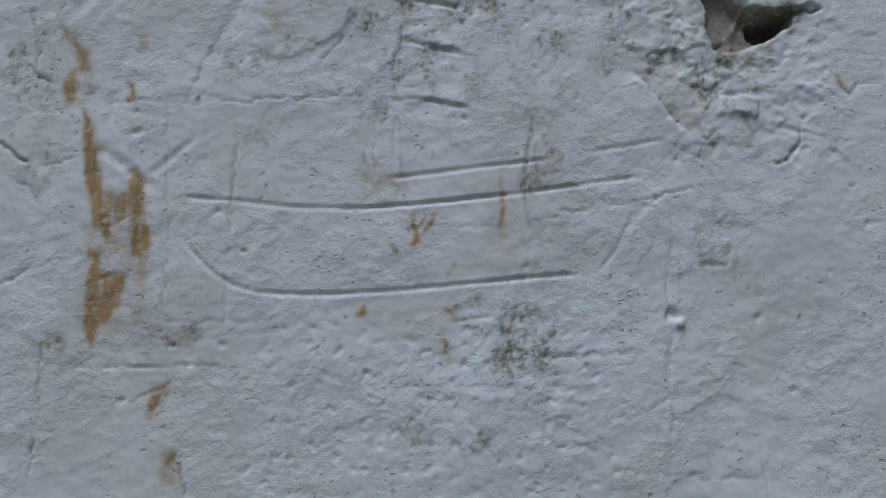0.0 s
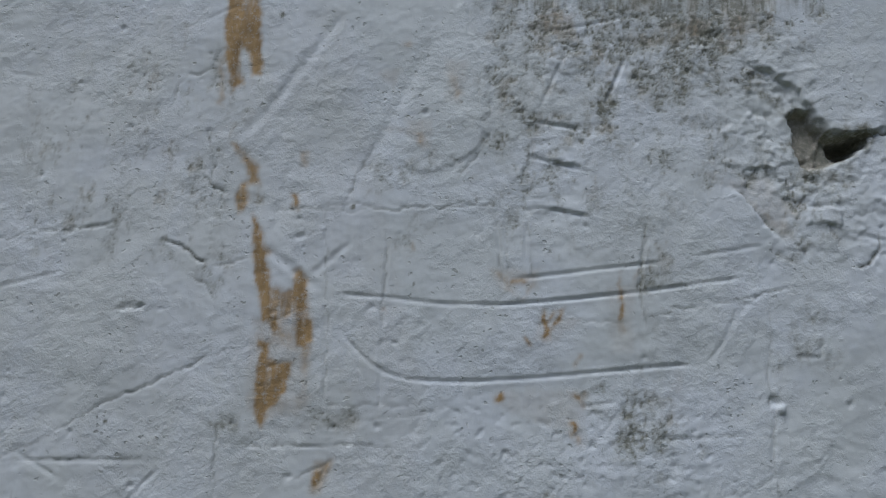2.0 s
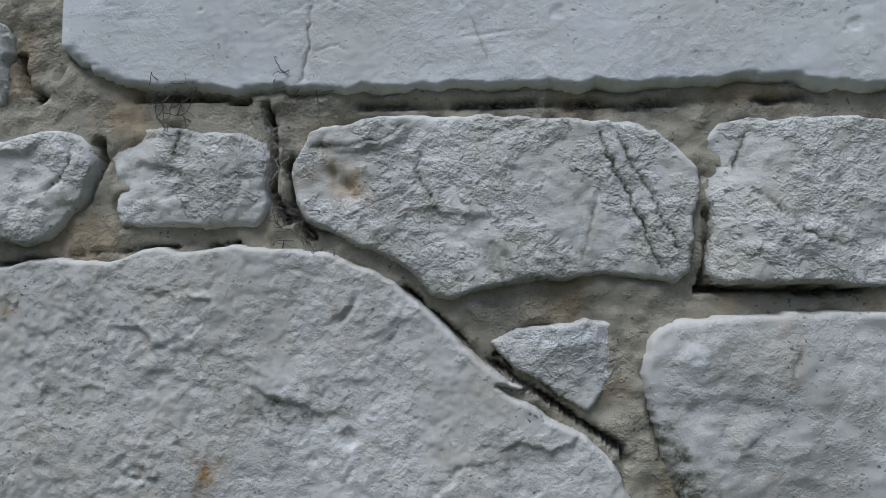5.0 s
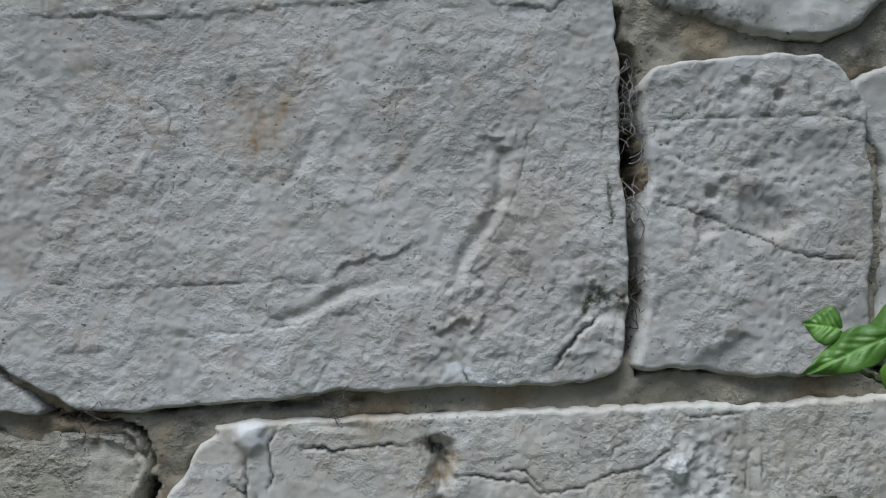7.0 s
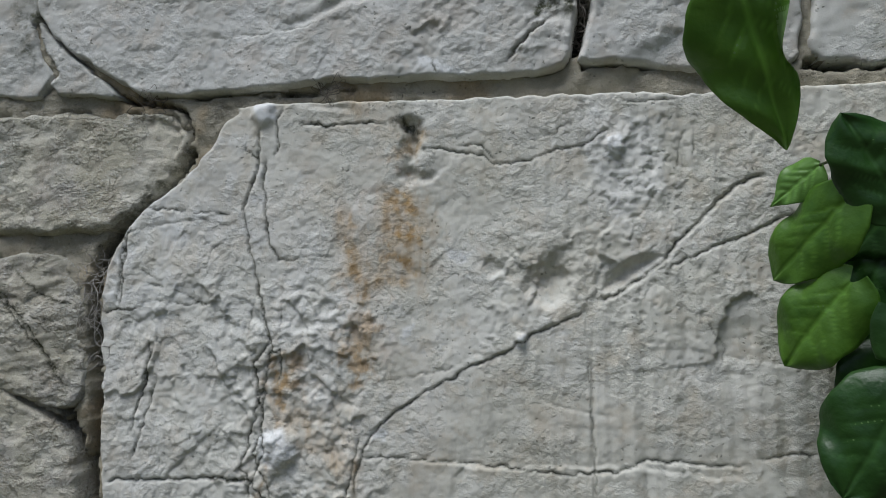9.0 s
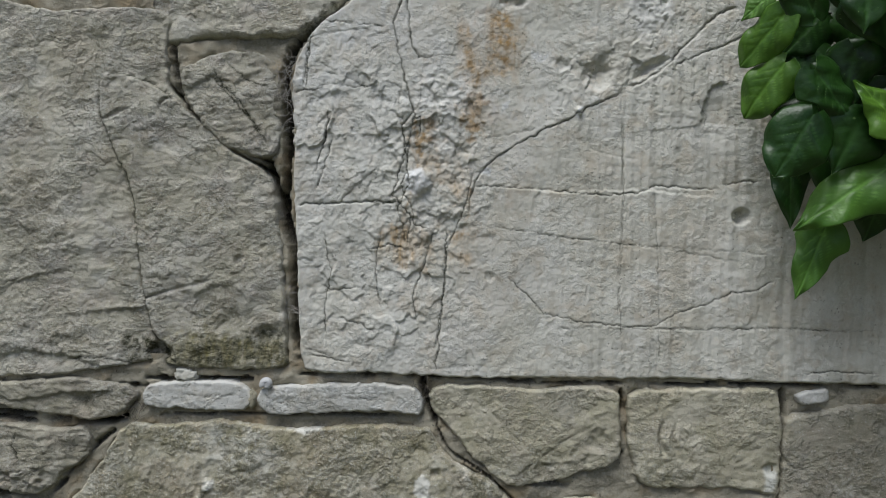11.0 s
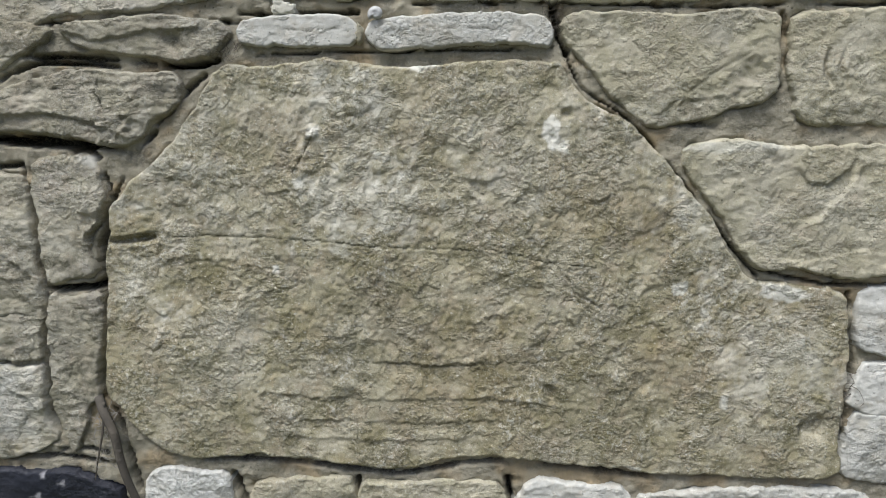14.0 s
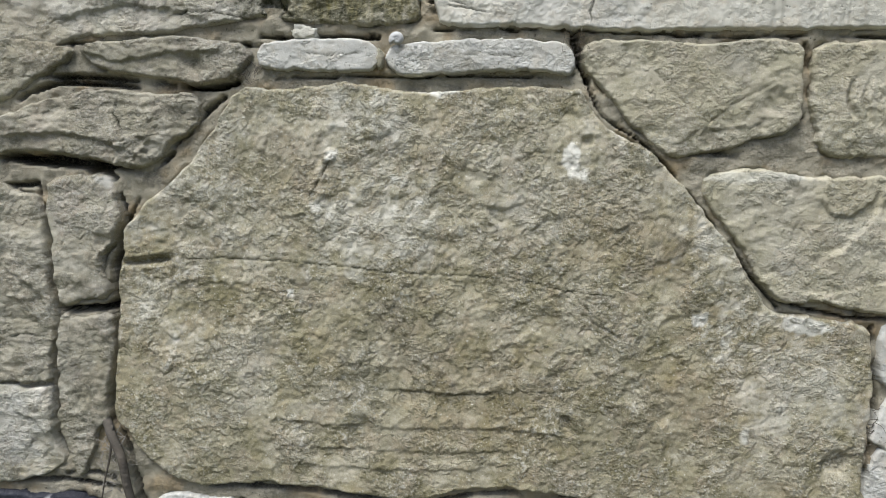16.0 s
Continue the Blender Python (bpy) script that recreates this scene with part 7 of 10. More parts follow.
    ochre([(-0.0337, 0.9657), (-0.0244, 0.9616), (-0.0271, 0.9412), (-0.0343, 0.9431)], 0.8),
    ochre([(-0.0795, 0.9098), (-0.0498, 0.9123), (-0.0325, 0.8763), (-0.0491, 0.8678), (-0.0707, 0.8956)], 0.5),
    ochre([(-0.0911, 0.9488), (-0.0802, 0.9448), (-0.0822, 0.9344), (-0.0908, 0.9364)], 0.7),
    ochre([(-0.0413, 1.1397), (-0.0254, 1.1393), (-0.0213, 1.1236), (-0.0371, 1.1219)], 0.5),
    ochre([(-0.1271, 0.8379), (-0.0705, 0.8326), (-0.0759, 0.7887), (-0.1138, 0.7942)], 0.6),
    ochre([(-0.0853, 0.9505), (-0.0666, 0.9476), (-0.0724, 0.9259), (-0.0850, 0.9319)], 0.7),
    ochre([(-0.0366, 1.0004), (-0.0172, 0.9637), (-0.0260, 0.9389), (-0.0389, 0.9634)], 0.6),
    ochre([(-0.0454, 0.8268), (-0.0267, 0.8271), (-0.0324, 0.8021), (-0.0418, 0.8019)], 0.5),
    ochre([(-0.1015, 0.7722), (-0.0774, 0.7607), (-0.0830, 0.7428), (-0.0981, 0.7485)], 0.4),
    ochre([(-0.0852, 0.9445), (-0.0772, 0.9410), (-0.0809, 0.9298), (-0.0869, 0.9333)], 0.7),
    ochre([(0.2780, 0.6430), (0.2838, 0.6431), (0.2843, 0.6313)], 0.2),
    rough([(-0.2244, 1.0387), (-0.0402, 1.0620), (-0.0236, 0.9867), (-0.0304, 0.9197), (-0.2226, 0.9133)], 0.0005),
    rough([(-0.2232, 0.9301), (-0.0289, 0.9326), (-0.0023, 0.8524), (-0.0235, 0.6768), (-0.2132, 0.6753)], 0.0006),
    wash([(-0.2291, 1.1358), (-0.0018, 1.1387), (-0.0001, 0.9207), (-0.2268, 0.9132)], 0.18),
    wash([(-0.2252, 1.0729), (-0.0073, 1.0743), (-0.0023, 0.8524), (-0.0234, 0.6717), (-0.2194, 0.6668)], 0.3),
    wash([(0.1120, 1.1361), (0.2018, 1.1340), (0.1815, 1.0254), (0.1102, 0.9888), (0.0371, 0.9219), (-0.0001, 0.9207), (0.0743, 1.0394)], 0.2),
    flakes([(-0.2242, 0.9986), (-0.0304, 1.0005), (-0.0236, 0.6799), (-0.2132, 0.6753)], 0.0006),
    flakes([(-0.2127, 1.0626), (-0.0018, 1.1310), (0.1340, 1.1356), (0.0743, 1.0394), (-0.0304, 0.9197), (-0.2226, 0.9133)], 0.0004),
    crack([(-0.2303, 0.9834), (-0.2175, 0.9836), (-0.1922, 0.9840)], 0.001, 0.002),
    crack([(-0.2120, 1.0466), (-0.2114, 1.0150), (-0.2125, 0.9837)], 0.001, 0.0025),
    crack([(-0.2056, 1.0486), (-0.2091, 1.0308), (-0.2098, 1.0190)], 0.001, 0.002),
    crack([(-0.1829, 0.9611), (-0.1885, 0.9456), (-0.1919, 0.9265), (-0.1976, 0.9149)], 0.0012, 0.003),
    crack([(-0.1067, 1.0082), (-0.1081, 0.9853), (-0.1093, 0.9551)], 0.0008, 0.0012),
    crack([(-0.0847, 1.0084), (-0.0862, 0.9857), (-0.0863, 0.9594)], 0.0008, 0.0012),
    crack([(-0.1011, 0.9478), (-0.0854, 0.9557), (-0.0858, 0.9371), (-0.0927, 0.9295)], 0.001, 0.0025),
    crack([(-0.0812, 1.1228), (-0.0450, 1.1182)], 0.001, 0.002),
    crack([(0.0407, 1.1033), (0.0596, 1.1011), (0.0708, 1.0878)], 0.0009, 0.002),
    crack([(0.1976, 1.1083), (0.1936, 1.0902), (0.1915, 1.0757)], 0.0008, 0.0014),
    crack([(0.2047, 1.1119), (0.2033, 1.0864)], 0.0008, 0.0014),
    pits([(0.1838, 1.1159), (0.3096, 1.1208), (0.3009, 0.9380), (0.1447, 0.9331), (0.1467, 1.0396)], 0.0009),
    crack([(-0.0550, 0.8391), (-0.0559, 0.7891), (-0.0593, 0.7389), (-0.0643, 0.6745)], 0.001, 0.003),
    crack([(-0.1901, 0.8305), (-0.1818, 0.7866), (-0.1887, 0.7424), (-0.1851, 0.7108)], 0.001, 0.0022),
    crack([(-0.1038, 0.9379), (-0.0965, 0.8820), (-0.1086, 0.8569), (-0.0984, 0.8133)], 0.0011, 0.003),
    crack([(-0.1270, 0.8316), (-0.1325, 0.7876), (-0.1255, 0.7437)], 0.001, 0.002),
    crack([(-0.2114, 0.7722), (-0.1954, 0.7612), (-0.1638, 0.7681)], 0.0009, 0.0015),
    crack([(-0.2071, 0.6945), (-0.1752, 0.6889), (-0.1561, 0.6862)], 0.0012, 0.003),
    crack([(0.0116, 0.7842), (0.0307, 0.7658), (0.0530, 0.7444), (0.0935, 0.7360), (0.1368, 0.7326), (0.1737, 0.7334), (0.1917, 0.7475), (0.2220, 0.7574), (0.2521, 0.7704), (0.2763, 0.7740), (0.3002, 0.7868)], 0.001, 0.002),
    crack([(-0.0207, 0.8397), (0.0602, 0.8287), (0.1405, 0.8208), (0.2993, 0.8133)], 0.0007, 0.0008),
    crack([(0.0626, 0.7290), (0.2472, 0.7332), (0.4095, 0.7337)], 0.0008, 0.0008),
    crack([(0.1342, 0.8269), (0.1324, 0.7804), (0.1317, 0.7368)], 0.0008, 0.001),
    groove([(0.1300, 0.9837), (0.1345, 0.9286), (0.1304, 0.8546)], 0.0012, 0.001),
    groove([(0.1678, 0.7252), (0.1746, 0.7004), (0.1741, 0.6767)], 0.001, 0.001),
    pit(-0.0071, 0.7838, 0.006, 0.002),
    crack([(0.3279, 0.6855), (0.3580, 0.6893), (0.4112, 0.6888)], 0.001, 0.0025),
    dirt([(-0.1675, 0.9991), (-0.0924, 0.9937), (-0.0981, 0.9627), (-0.1670, 0.9681)], 0.2),
    dirt([(-0.0596, 0.9905), (-0.0425, 0.9884), (-0.0466, 0.9801), (-0.0595, 0.9822)], 0.6),
    dirt([(-0.2112, 1.0080), (-0.1966, 0.9864), (-0.2004, 0.9650), (-0.2099, 0.9735)], 0.35),
])

# sliver
stone([(-0.7053, 0.6535), (-0.6569, 0.6559), (-0.6209, 0.6548), (-0.5913, 0.6486), (-0.5796, 0.6420), (-0.5978, 0.6283), (-0.6222, 0.6143), (-0.6592, 0.5920), (-0.7082, 0.5886)],
      'dun', '', cell=0.0022, seed=21, amp=0.0024, flake=0.00098, grain=0.0006, scar=0.0006, edge=0.0043, strata=0.003, marks=[
])

# sliver
stone([(-0.5766, 0.6432), (-0.5674, 0.6528), (-0.5320, 0.6545), (-0.4793, 0.6603), (-0.4330, 0.6577), (-0.4043, 0.6516), (-0.3957, 0.6429), (-0.4043, 0.6296), (-0.4216, 0.6182), (-0.4507, 0.6121), (-0.4856, 0.6170), (-0.5385, 0.6227), (-0.5620, 0.6312)],
      'dun', 'long flat brown sandstone sliver', cell=0.0014, seed=22, amp=0.0024, flake=0.00078, grain=0.0006, scar=0.0006, edge=0.0043, strata=0.0018, marks=[
    pit(-0.4568, 0.6343, 0.011, 0.006),
    dirt([(-0.4718, 0.6430), (-0.4385, 0.6374), (-0.4480, 0.6256), (-0.4692, 0.6283)], 0.8),
    ledge([(-0.5732, 0.6421), (-0.5304, 0.6336), (-0.4809, 0.6429), (-0.4200, 0.6464)], 0.003, 0.02),
])

# white sliver
stone([(-0.3917, 0.6452), (-0.3883, 0.6529), (-0.3643, 0.6571), (-0.3078, 0.6602), (-0.2797, 0.6585), (-0.2701, 0.6516), (-0.2693, 0.6364), (-0.2764, 0.6292), (-0.3074, 0.6286), (-0.3642, 0.6292), (-0.3882, 0.6321)],
      'rubble_pale', 'narrow pale limestone sliver bedded over mortar', cell=0.0014, seed=23, amp=0.0012, flake=0.00026, scar=0.0005, grain=0.0003, ragged=0.5, edge=0.0027, hewn=0, marks=[
    crack([(-0.3529, 0.6470), (-0.3189, 0.6432), (-0.2795, 0.6471)], 0.0008, 0.0012),
])

# white sliver
stone([(-0.2610, 0.6420), (-0.2573, 0.6507), (-0.2407, 0.6564), (-0.1692, 0.6618), (-0.1148, 0.6616), (-0.0850, 0.6578), (-0.0786, 0.6462), (-0.0794, 0.6297), (-0.1136, 0.6323), (-0.1957, 0.6291), (-0.2288, 0.6252), (-0.2512, 0.6275), (-0.2597, 0.6333)],
      'rubble_pale', 'narrow pale limestone sliver with split underside', cell=0.0014, seed=24, amp=0.0012, flake=0.00026, scar=0.0005, grain=0.0003, ragged=0.5, edge=0.0027, hewn=0, marks=[
    crack([(-0.2182, 0.6438), (-0.1633, 0.6474), (-0.1087, 0.6436)], 0.0008, 0.0012),
])

# sliver
stone([(-0.2696, 0.6516), (-0.2644, 0.6474), (-0.2647, 0.6311), (-0.2686, 0.6294), (-0.2715, 0.6375)],
      'sandy', '', cell=0.0016, seed=25, edge=0.0019, amp=0.0008, grain=0.0006, scar=0.0006, flake=0.00078, marks=[
])

# chip
stone([(-0.3576, 0.6676), (-0.3417, 0.6700), (-0.3315, 0.6663), (-0.3326, 0.6603), (-0.3558, 0.6600)],
      'limestone_warm', '', cell=0.0016, seed=26, edge=0.0012, amp=0.001, proud=-0.004, scar=0.0003, marks=[
])

# chip
stone([(-0.3546, 0.6719), (-0.3444, 0.6731), (-0.3308, 0.6686), (-0.3321, 0.6628), (-0.3536, 0.6615)],
      'limestone_warm', '', cell=0.0016, seed=27, edge=0.0012, amp=0.001, proud=-0.004, scar=0.0003, marks=[
])

# chip
stone([(-0.1747, 0.6759), (-0.1625, 0.6782), (-0.1521, 0.6755), (-0.1625, 0.6731)],
      'rubble_pale', '', cell=0.0016, seed=28, edge=0.0014, amp=0.0004, grain=0.0006, scar=0.0005, flake=0.00078, marks=[
    chalk([(-0.1828, 0.6855), (-0.1482, 0.6857), (-0.1480, 0.6687), (-0.1828, 0.6684)], 1),
])

# octagonal slab
stone([(-0.4072, 0.6102), (-0.3641, 0.6099), (-0.3299, 0.6145), (-0.3016, 0.6178), (-0.2508, 0.6117), (-0.1952, 0.6118), (-0.1403, 0.6172), (-0.0804, 0.6168), (-0.0667, 0.6117), (-0.0550, 0.5932), (-0.0351, 0.5747), (-0.0075, 0.5619), (0.0151, 0.5435), (0.0380, 0.5197), (0.0611, 0.4931), (0.0844, 0.4663), (0.1027, 0.4338), (0.1262, 0.4057), (0.1532, 0.4024), (0.1854, 0.3993), (0.2149, 0.3939), (0.2226, 0.3719), (0.2266, 0.3270), (0.2268, 0.2870), (0.2234, 0.2368), (0.2206, 0.2018), (0.1209, 0.1968), (0.0353, 0.1960), (0.0062, 0.2011), (-0.0752, 0.2043), (-0.1223, 0.2087), (-0.1695, 0.2039), (-0.2292, 0.1898), (-0.2896, 0.1939), (-0.3383, 0.1984), (-0.3997, 0.1974), (-0.4432, 0.1933), (-0.4804, 0.1996), (-0.5107, 0.2208), (-0.5311, 0.2486), (-0.5445, 0.2671), (-0.5425, 0.3238), (-0.5385, 0.3723), (-0.5392, 0.4022), (-0.5338, 0.4308), (-0.5326, 0.4614), (-0.5172, 0.4824), (-0.4869, 0.5093), (-0.4630, 0.5329), (-0.4393, 0.5647), (-0.4217, 0.5960)],
      'brown_slab', 'big eight-sided brown sandstone slab with flaking surface', cell=0.0015, seed=29, edge=0.0043, amp=0.0022, flake=0.0005, grain=0.0006, litter=220, bed=0.9, scar=0.0006, ragged=0.8, marks=[
    chalk([(-0.0840, 0.5580), (-0.0760, 0.5620), (-0.0690, 0.5550), (-0.0710, 0.5440), (-0.0670, 0.5310), (-0.0770, 0.5300), (-0.0860, 0.5440)], 1.6),
    chalk([(-0.0650, 0.5400), (-0.0600, 0.5400), (-0.0610, 0.5270), (-0.0660, 0.5300)], 1.2),
    chalk([(-0.2260, 0.6140), (-0.1930, 0.6180), (-0.1850, 0.6120), (-0.2070, 0.6060), (-0.2290, 0.6090)], 0.9),
    wash([(-0.4070, 0.6120), (-0.3590, 0.5990), (-0.4420, 0.5260), (-0.5200, 0.4550), (-0.5280, 0.4670)], 0.42),
    wash([(-0.0580, 0.5880), (-0.0310, 0.5830), (0.0650, 0.5080), (0.1230, 0.4310), (0.1300, 0.4090), (0.0970, 0.4140), (0.0380, 0.4910)], 0.40),
    wash([(-0.3330, 0.4870), (-0.2290, 0.5050), (-0.2180, 0.4480), (-0.3100, 0.4240)], 0.38),
    wash([(0.0730, 0.3560), (0.1970, 0.3760), (0.2140, 0.2960), (0.1000, 0.2690)], 0.36),
    wash([(-0.4680, 0.3490), (-0.3650, 0.3640), (-0.3610, 0.2540), (-0.4540, 0.2390)], 0.32),
    wash([(-0.3080, 0.6040), (-0.2630, 0.6100), (-0.2570, 0.5380), (-0.2940, 0.5380)], 0.34),
    ledge([(-0.3850, 0.2720), (-0.3130, 0.2680), (-0.2290, 0.2680), (-0.1350, 0.2730), (-0.0650, 0.2680)], 0.0016, 0.012),
    ledge([(-0.3680, 0.2440), (-0.2770, 0.2430), (-0.1940, 0.2440), (-0.1110, 0.2510)], 0.0014, 0.010),
    ledge([(-0.3380, 0.2240), (-0.2410, 0.2230), (-0.1460, 0.2290)], 0.0014, 0.010),
    crack([(-0.2880, 0.3100), (-0.2290, 0.3070), (-0.1760, 0.3060), (-0.1130, 0.3120), (-0.0610, 0.3150)], 0.0008, 0.0012),
    crack([(-0.2710, 0.2450), (-0.2680, 0.2170)], 0.0007, 0.0010),
    groove([(-0.0660, 0.3990), (-0.0400, 0.3820), (-0.0120, 0.3670)], 0.0012, 0.0016),
    ledge([(0.1950, 0.2590), (0.2140, 0.2670), (0.2330, 0.2660)], 0.0022, 0.014),
    ledge([(-0.3150, 0.5490), (-0.3260, 0.5350), (-0.3410, 0.5130), (-0.3290, 0.5050), (-0.3090, 0.5040)], 0.0022, 0.010),
    lump(-0.3170, 0.5460, 0.008, 0.003),
    ledge([(-0.3910, 0.4980), (-0.3620, 0.4810), (-0.3330, 0.4870), (-0.3100, 0.4780)], 0.0016, 0.012),
    ledge([(-0.1720, 0.5030), (-0.1440, 0.4970), (-0.1160, 0.5060), (-0.0830, 0.4900), (-0.0610, 0.4950)], 0.0016, 0.012),
    ledge([(-0.1310, 0.3570), (-0.1080, 0.3660), (-0.0960, 0.3460)], 0.0016, 0.014),
    ledge([(-0.0200, 0.2830), (0.0030, 0.2890), (0.0260, 0.2840)], 0.0018, 0.012),
    dirt([(-0.0800, 0.2810), (-0.0540, 0.2880), (-0.0480, 0.2760), (-0.0740, 0.2720)], 0.5),
    crack([(-0.4758, 0.4360), (-0.4221, 0.4374), (-0.3748, 0.4380), (-0.3047, 0.4349), (-0.2468, 0.4296), (-0.1897, 0.4295), (-0.1331, 0.4289), (-0.0993, 0.4228), (-0.0767, 0.4181), (-0.0211, 0.4136)], 0.0008, 0.002),
    groove([(-0.5393, 0.4283), (-0.5120, 0.4305), (-0.4758, 0.4371)], 0.0035, 0.01),
    ledge([(-0.2559, 0.3079), (-0.2209, 0.3085), (-0.1860, 0.3056), (-0.1288, 0.3144)], 0.002, 0.02),
    flakes([(-0.5295, 0.4674), (-0.2497, 0.5611), (0.0836, 0.4773), (0.1974, 0.3820), (0.2176, 0.2692), (-0.4844, 0.1973), (-0.5389, 0.2873)], 0.0007),
    rough([(-0.4101, 0.6073), (-0.0638, 0.6091), (0.0859, 0.4442), (0.0396, 0.3173), (-0.4834, 0.2902), (-0.5237, 0.4500)], 0.0007),
    pits([(-0.5270, 0.6049), (-0.0641, 0.6145), (0.1965, 0.3931), (0.2283, 0.2698), (-0.5338, 0.2256)], 0.0005),
    wash([(-0.4216, 0.6127), (-0.0644, 0.6198), (0.0561, 0.4874), (-0.0782, 0.4492), (-0.5118, 0.4446), (-0.4808, 0.5267)], 0.2),
    ledge([(-0.3063, 0.5530), (-0.3176, 0.5370), (-0.3277, 0.5141), (-0.3332, 0.4901)], 0.0022, 0.01),
    chalk([(-0.3367, 0.4957), (-0.3286, 0.4982), (-0.3228, 0.4904), (-0.3332, 0.4878)], 0.7),
    crack([(-0.3402, 0.4967), (-0.3288, 0.5141), (-0.3204, 0.5313), (-0.3119, 0.5455)], 0.0012, 0.003),
    ledge([(-0.3091, 0.5495), (-0.3205, 0.5425), (-0.3289, 0.5254), (-0.3357, 0.5082), (-0.3373, 0.4940)], 0.003, 0.012),
    chalk([(-0.3188, 0.5470), (-0.3086, 0.5512), (-0.3084, 0.5400), (-0.3204, 0.5380)], 0.8),
    chalk([(-0.0820, 0.5578), (-0.0745, 0.5602), (-0.0717, 0.5466), (-0.0743, 0.5317), (-0.0800, 0.5381), (-0.0782, 0.5464)], 1.6),
    chalk([(-0.0712, 0.5356), (-0.0647, 0.5374), (-0.0643, 0.5298), (-0.0698, 0.5296)], 1.4),
    chalk([(0.0500, 0.3979), (0.0628, 0.4013), (0.0599, 0.3881), (0.0517, 0.3878)], 1.2),
    chalk([(-0.3582, 0.4072), (-0.3512, 0.4086), (-0.3523, 0.4004), (-0.3570, 0.4014)], 1.3),
    chalk([(0.1025, 0.2829), (0.1105, 0.2863), (0.1087, 0.2716), (0.1020, 0.2742)], 0.8),
    chalk([(0.1345, 0.4016), (0.1586, 0.4015), (0.1861, 0.3899), (0.1654, 0.3833), (0.1383, 0.3877)], 1.0),
    wash([(0.0561, 0.4874), (0.0901, 0.4610), (0.1319, 0.4015), (0.0897, 0.3884), (0.0651, 0.4323)], 0.45),
    wash([(-0.5199, 0.4023), (-0.4714, 0.4031), (-0.4791, 0.3671), (-0.5218, 0.3662)], 0.35),
    wash([(-0.2844, 0.6044), (-0.2172, 0.6059), (-0.2261, 0.5172), (-0.2772, 0.5156)], 0.22),
    wash([(-0.1650, 0.5357), (-0.0815, 0.5215), (-0.0897, 0.4600), (-0.1567, 0.4575)], 0.25),
    wash([(0.0905, 0.3771), (0.1974, 0.3820), (0.2050, 0.2915), (0.1077, 0.2861)], 0.28),
    wash([(-0.3036, 0.3590), (-0.2109, 0.3691), (-0.2198, 0.2680), (-0.2905, 0.2640)], 0.22),
    wash([(-0.0979, 0.3915), (0.0129, 0.3963), (-0.0177, 0.3491), (-0.0960, 0.3453)], 0.22),
    ochre([(-0.0815, 0.5215), (0.0569, 0.4764), (0.0435, 0.4314), (-0.0779, 0.4435)], 0.16),
    ochre([(-0.2454, 0.3617), (-0.0970, 0.3685), (-0.1263, 0.2493), (-0.2310, 0.2432)], 0.14),
    ochre([(-0.3869, 0.5632), (-0.2836, 0.5547), (-0.3056, 0.4978), (-0.3926, 0.4950)], 0.14),
    ochre([(0.0100, 0.3504), (0.1460, 0.3570), (0.1412, 0.2764), (0.0196, 0.2812)], 0.14),
    wash([(-0.3286, 0.4971), (-0.2144, 0.5007), (-0.2129, 0.4441), (-0.3280, 0.4398)], 0.25),
    wash([(-0.4337, 0.4995), (-0.3692, 0.4958), (-0.3807, 0.4436), (-0.4339, 0.4474)], 0.25),
    wash([(-0.5244, 0.4087), (-0.4640, 0.4111), (-0.4645, 0.3516), (-0.5255, 0.3488)], 0.3),
    wash([(-0.3157, 0.6148), (-0.2846, 0.6154), (-0.2949, 0.5544), (-0.3121, 0.5539)], 0.25),
    chalk([(-0.0026, 0.2045), (0.0263, 0.2025), (0.0123, 0.1927)], 0.9),
    dirt([(-0.3098, 0.3823), (-0.1321, 0.4015), (-0.1286, 0.3086), (-0.3030, 0.3115)], 0.35),
    dirt([(-0.1515, 0.3074), (0.0375, 0.3518), (0.0968, 0.2855), (-0.0681, 0.2287)], 0.3),
    dirt([(-0.4101, 0.5962), (-0.3296, 0.5869), (-0.3635, 0.5130), (-0.4219, 0.5170)], 0.25),
    dirt([(-0.0487, 0.5225), (0.0276, 0.5139), (0.0583, 0.4543), (-0.0225, 0.4400)], 0.35),
    pit(-0.0686, 0.2813, 0.009, 0.005),
    pit(0.0189, 0.2929, 0.012, 0.003),
    pit(-0.0617, 0.5659, 0.006, 0.004),
    pit(-0.1467, 0.4917, 0.01, 0.003),
    pit(-0.2769, 0.2566, 0.02, 0.003),
    groove([(-0.2694, 0.2470), (-0.2719, 0.2225)], 0.0008, 0.0012),
    crack([(-0.0857, 0.4319), (-0.0303, 0.3773), (-0.0130, 0.3666)], 0.0009, 0.0015),
    ledge([(0.2155, 0.2810), (0.1951, 0.2597), (0.1732, 0.2560)], -0.003, 0.02),
    pit(0.1953, 0.2567, 0.012, 0.004),
])

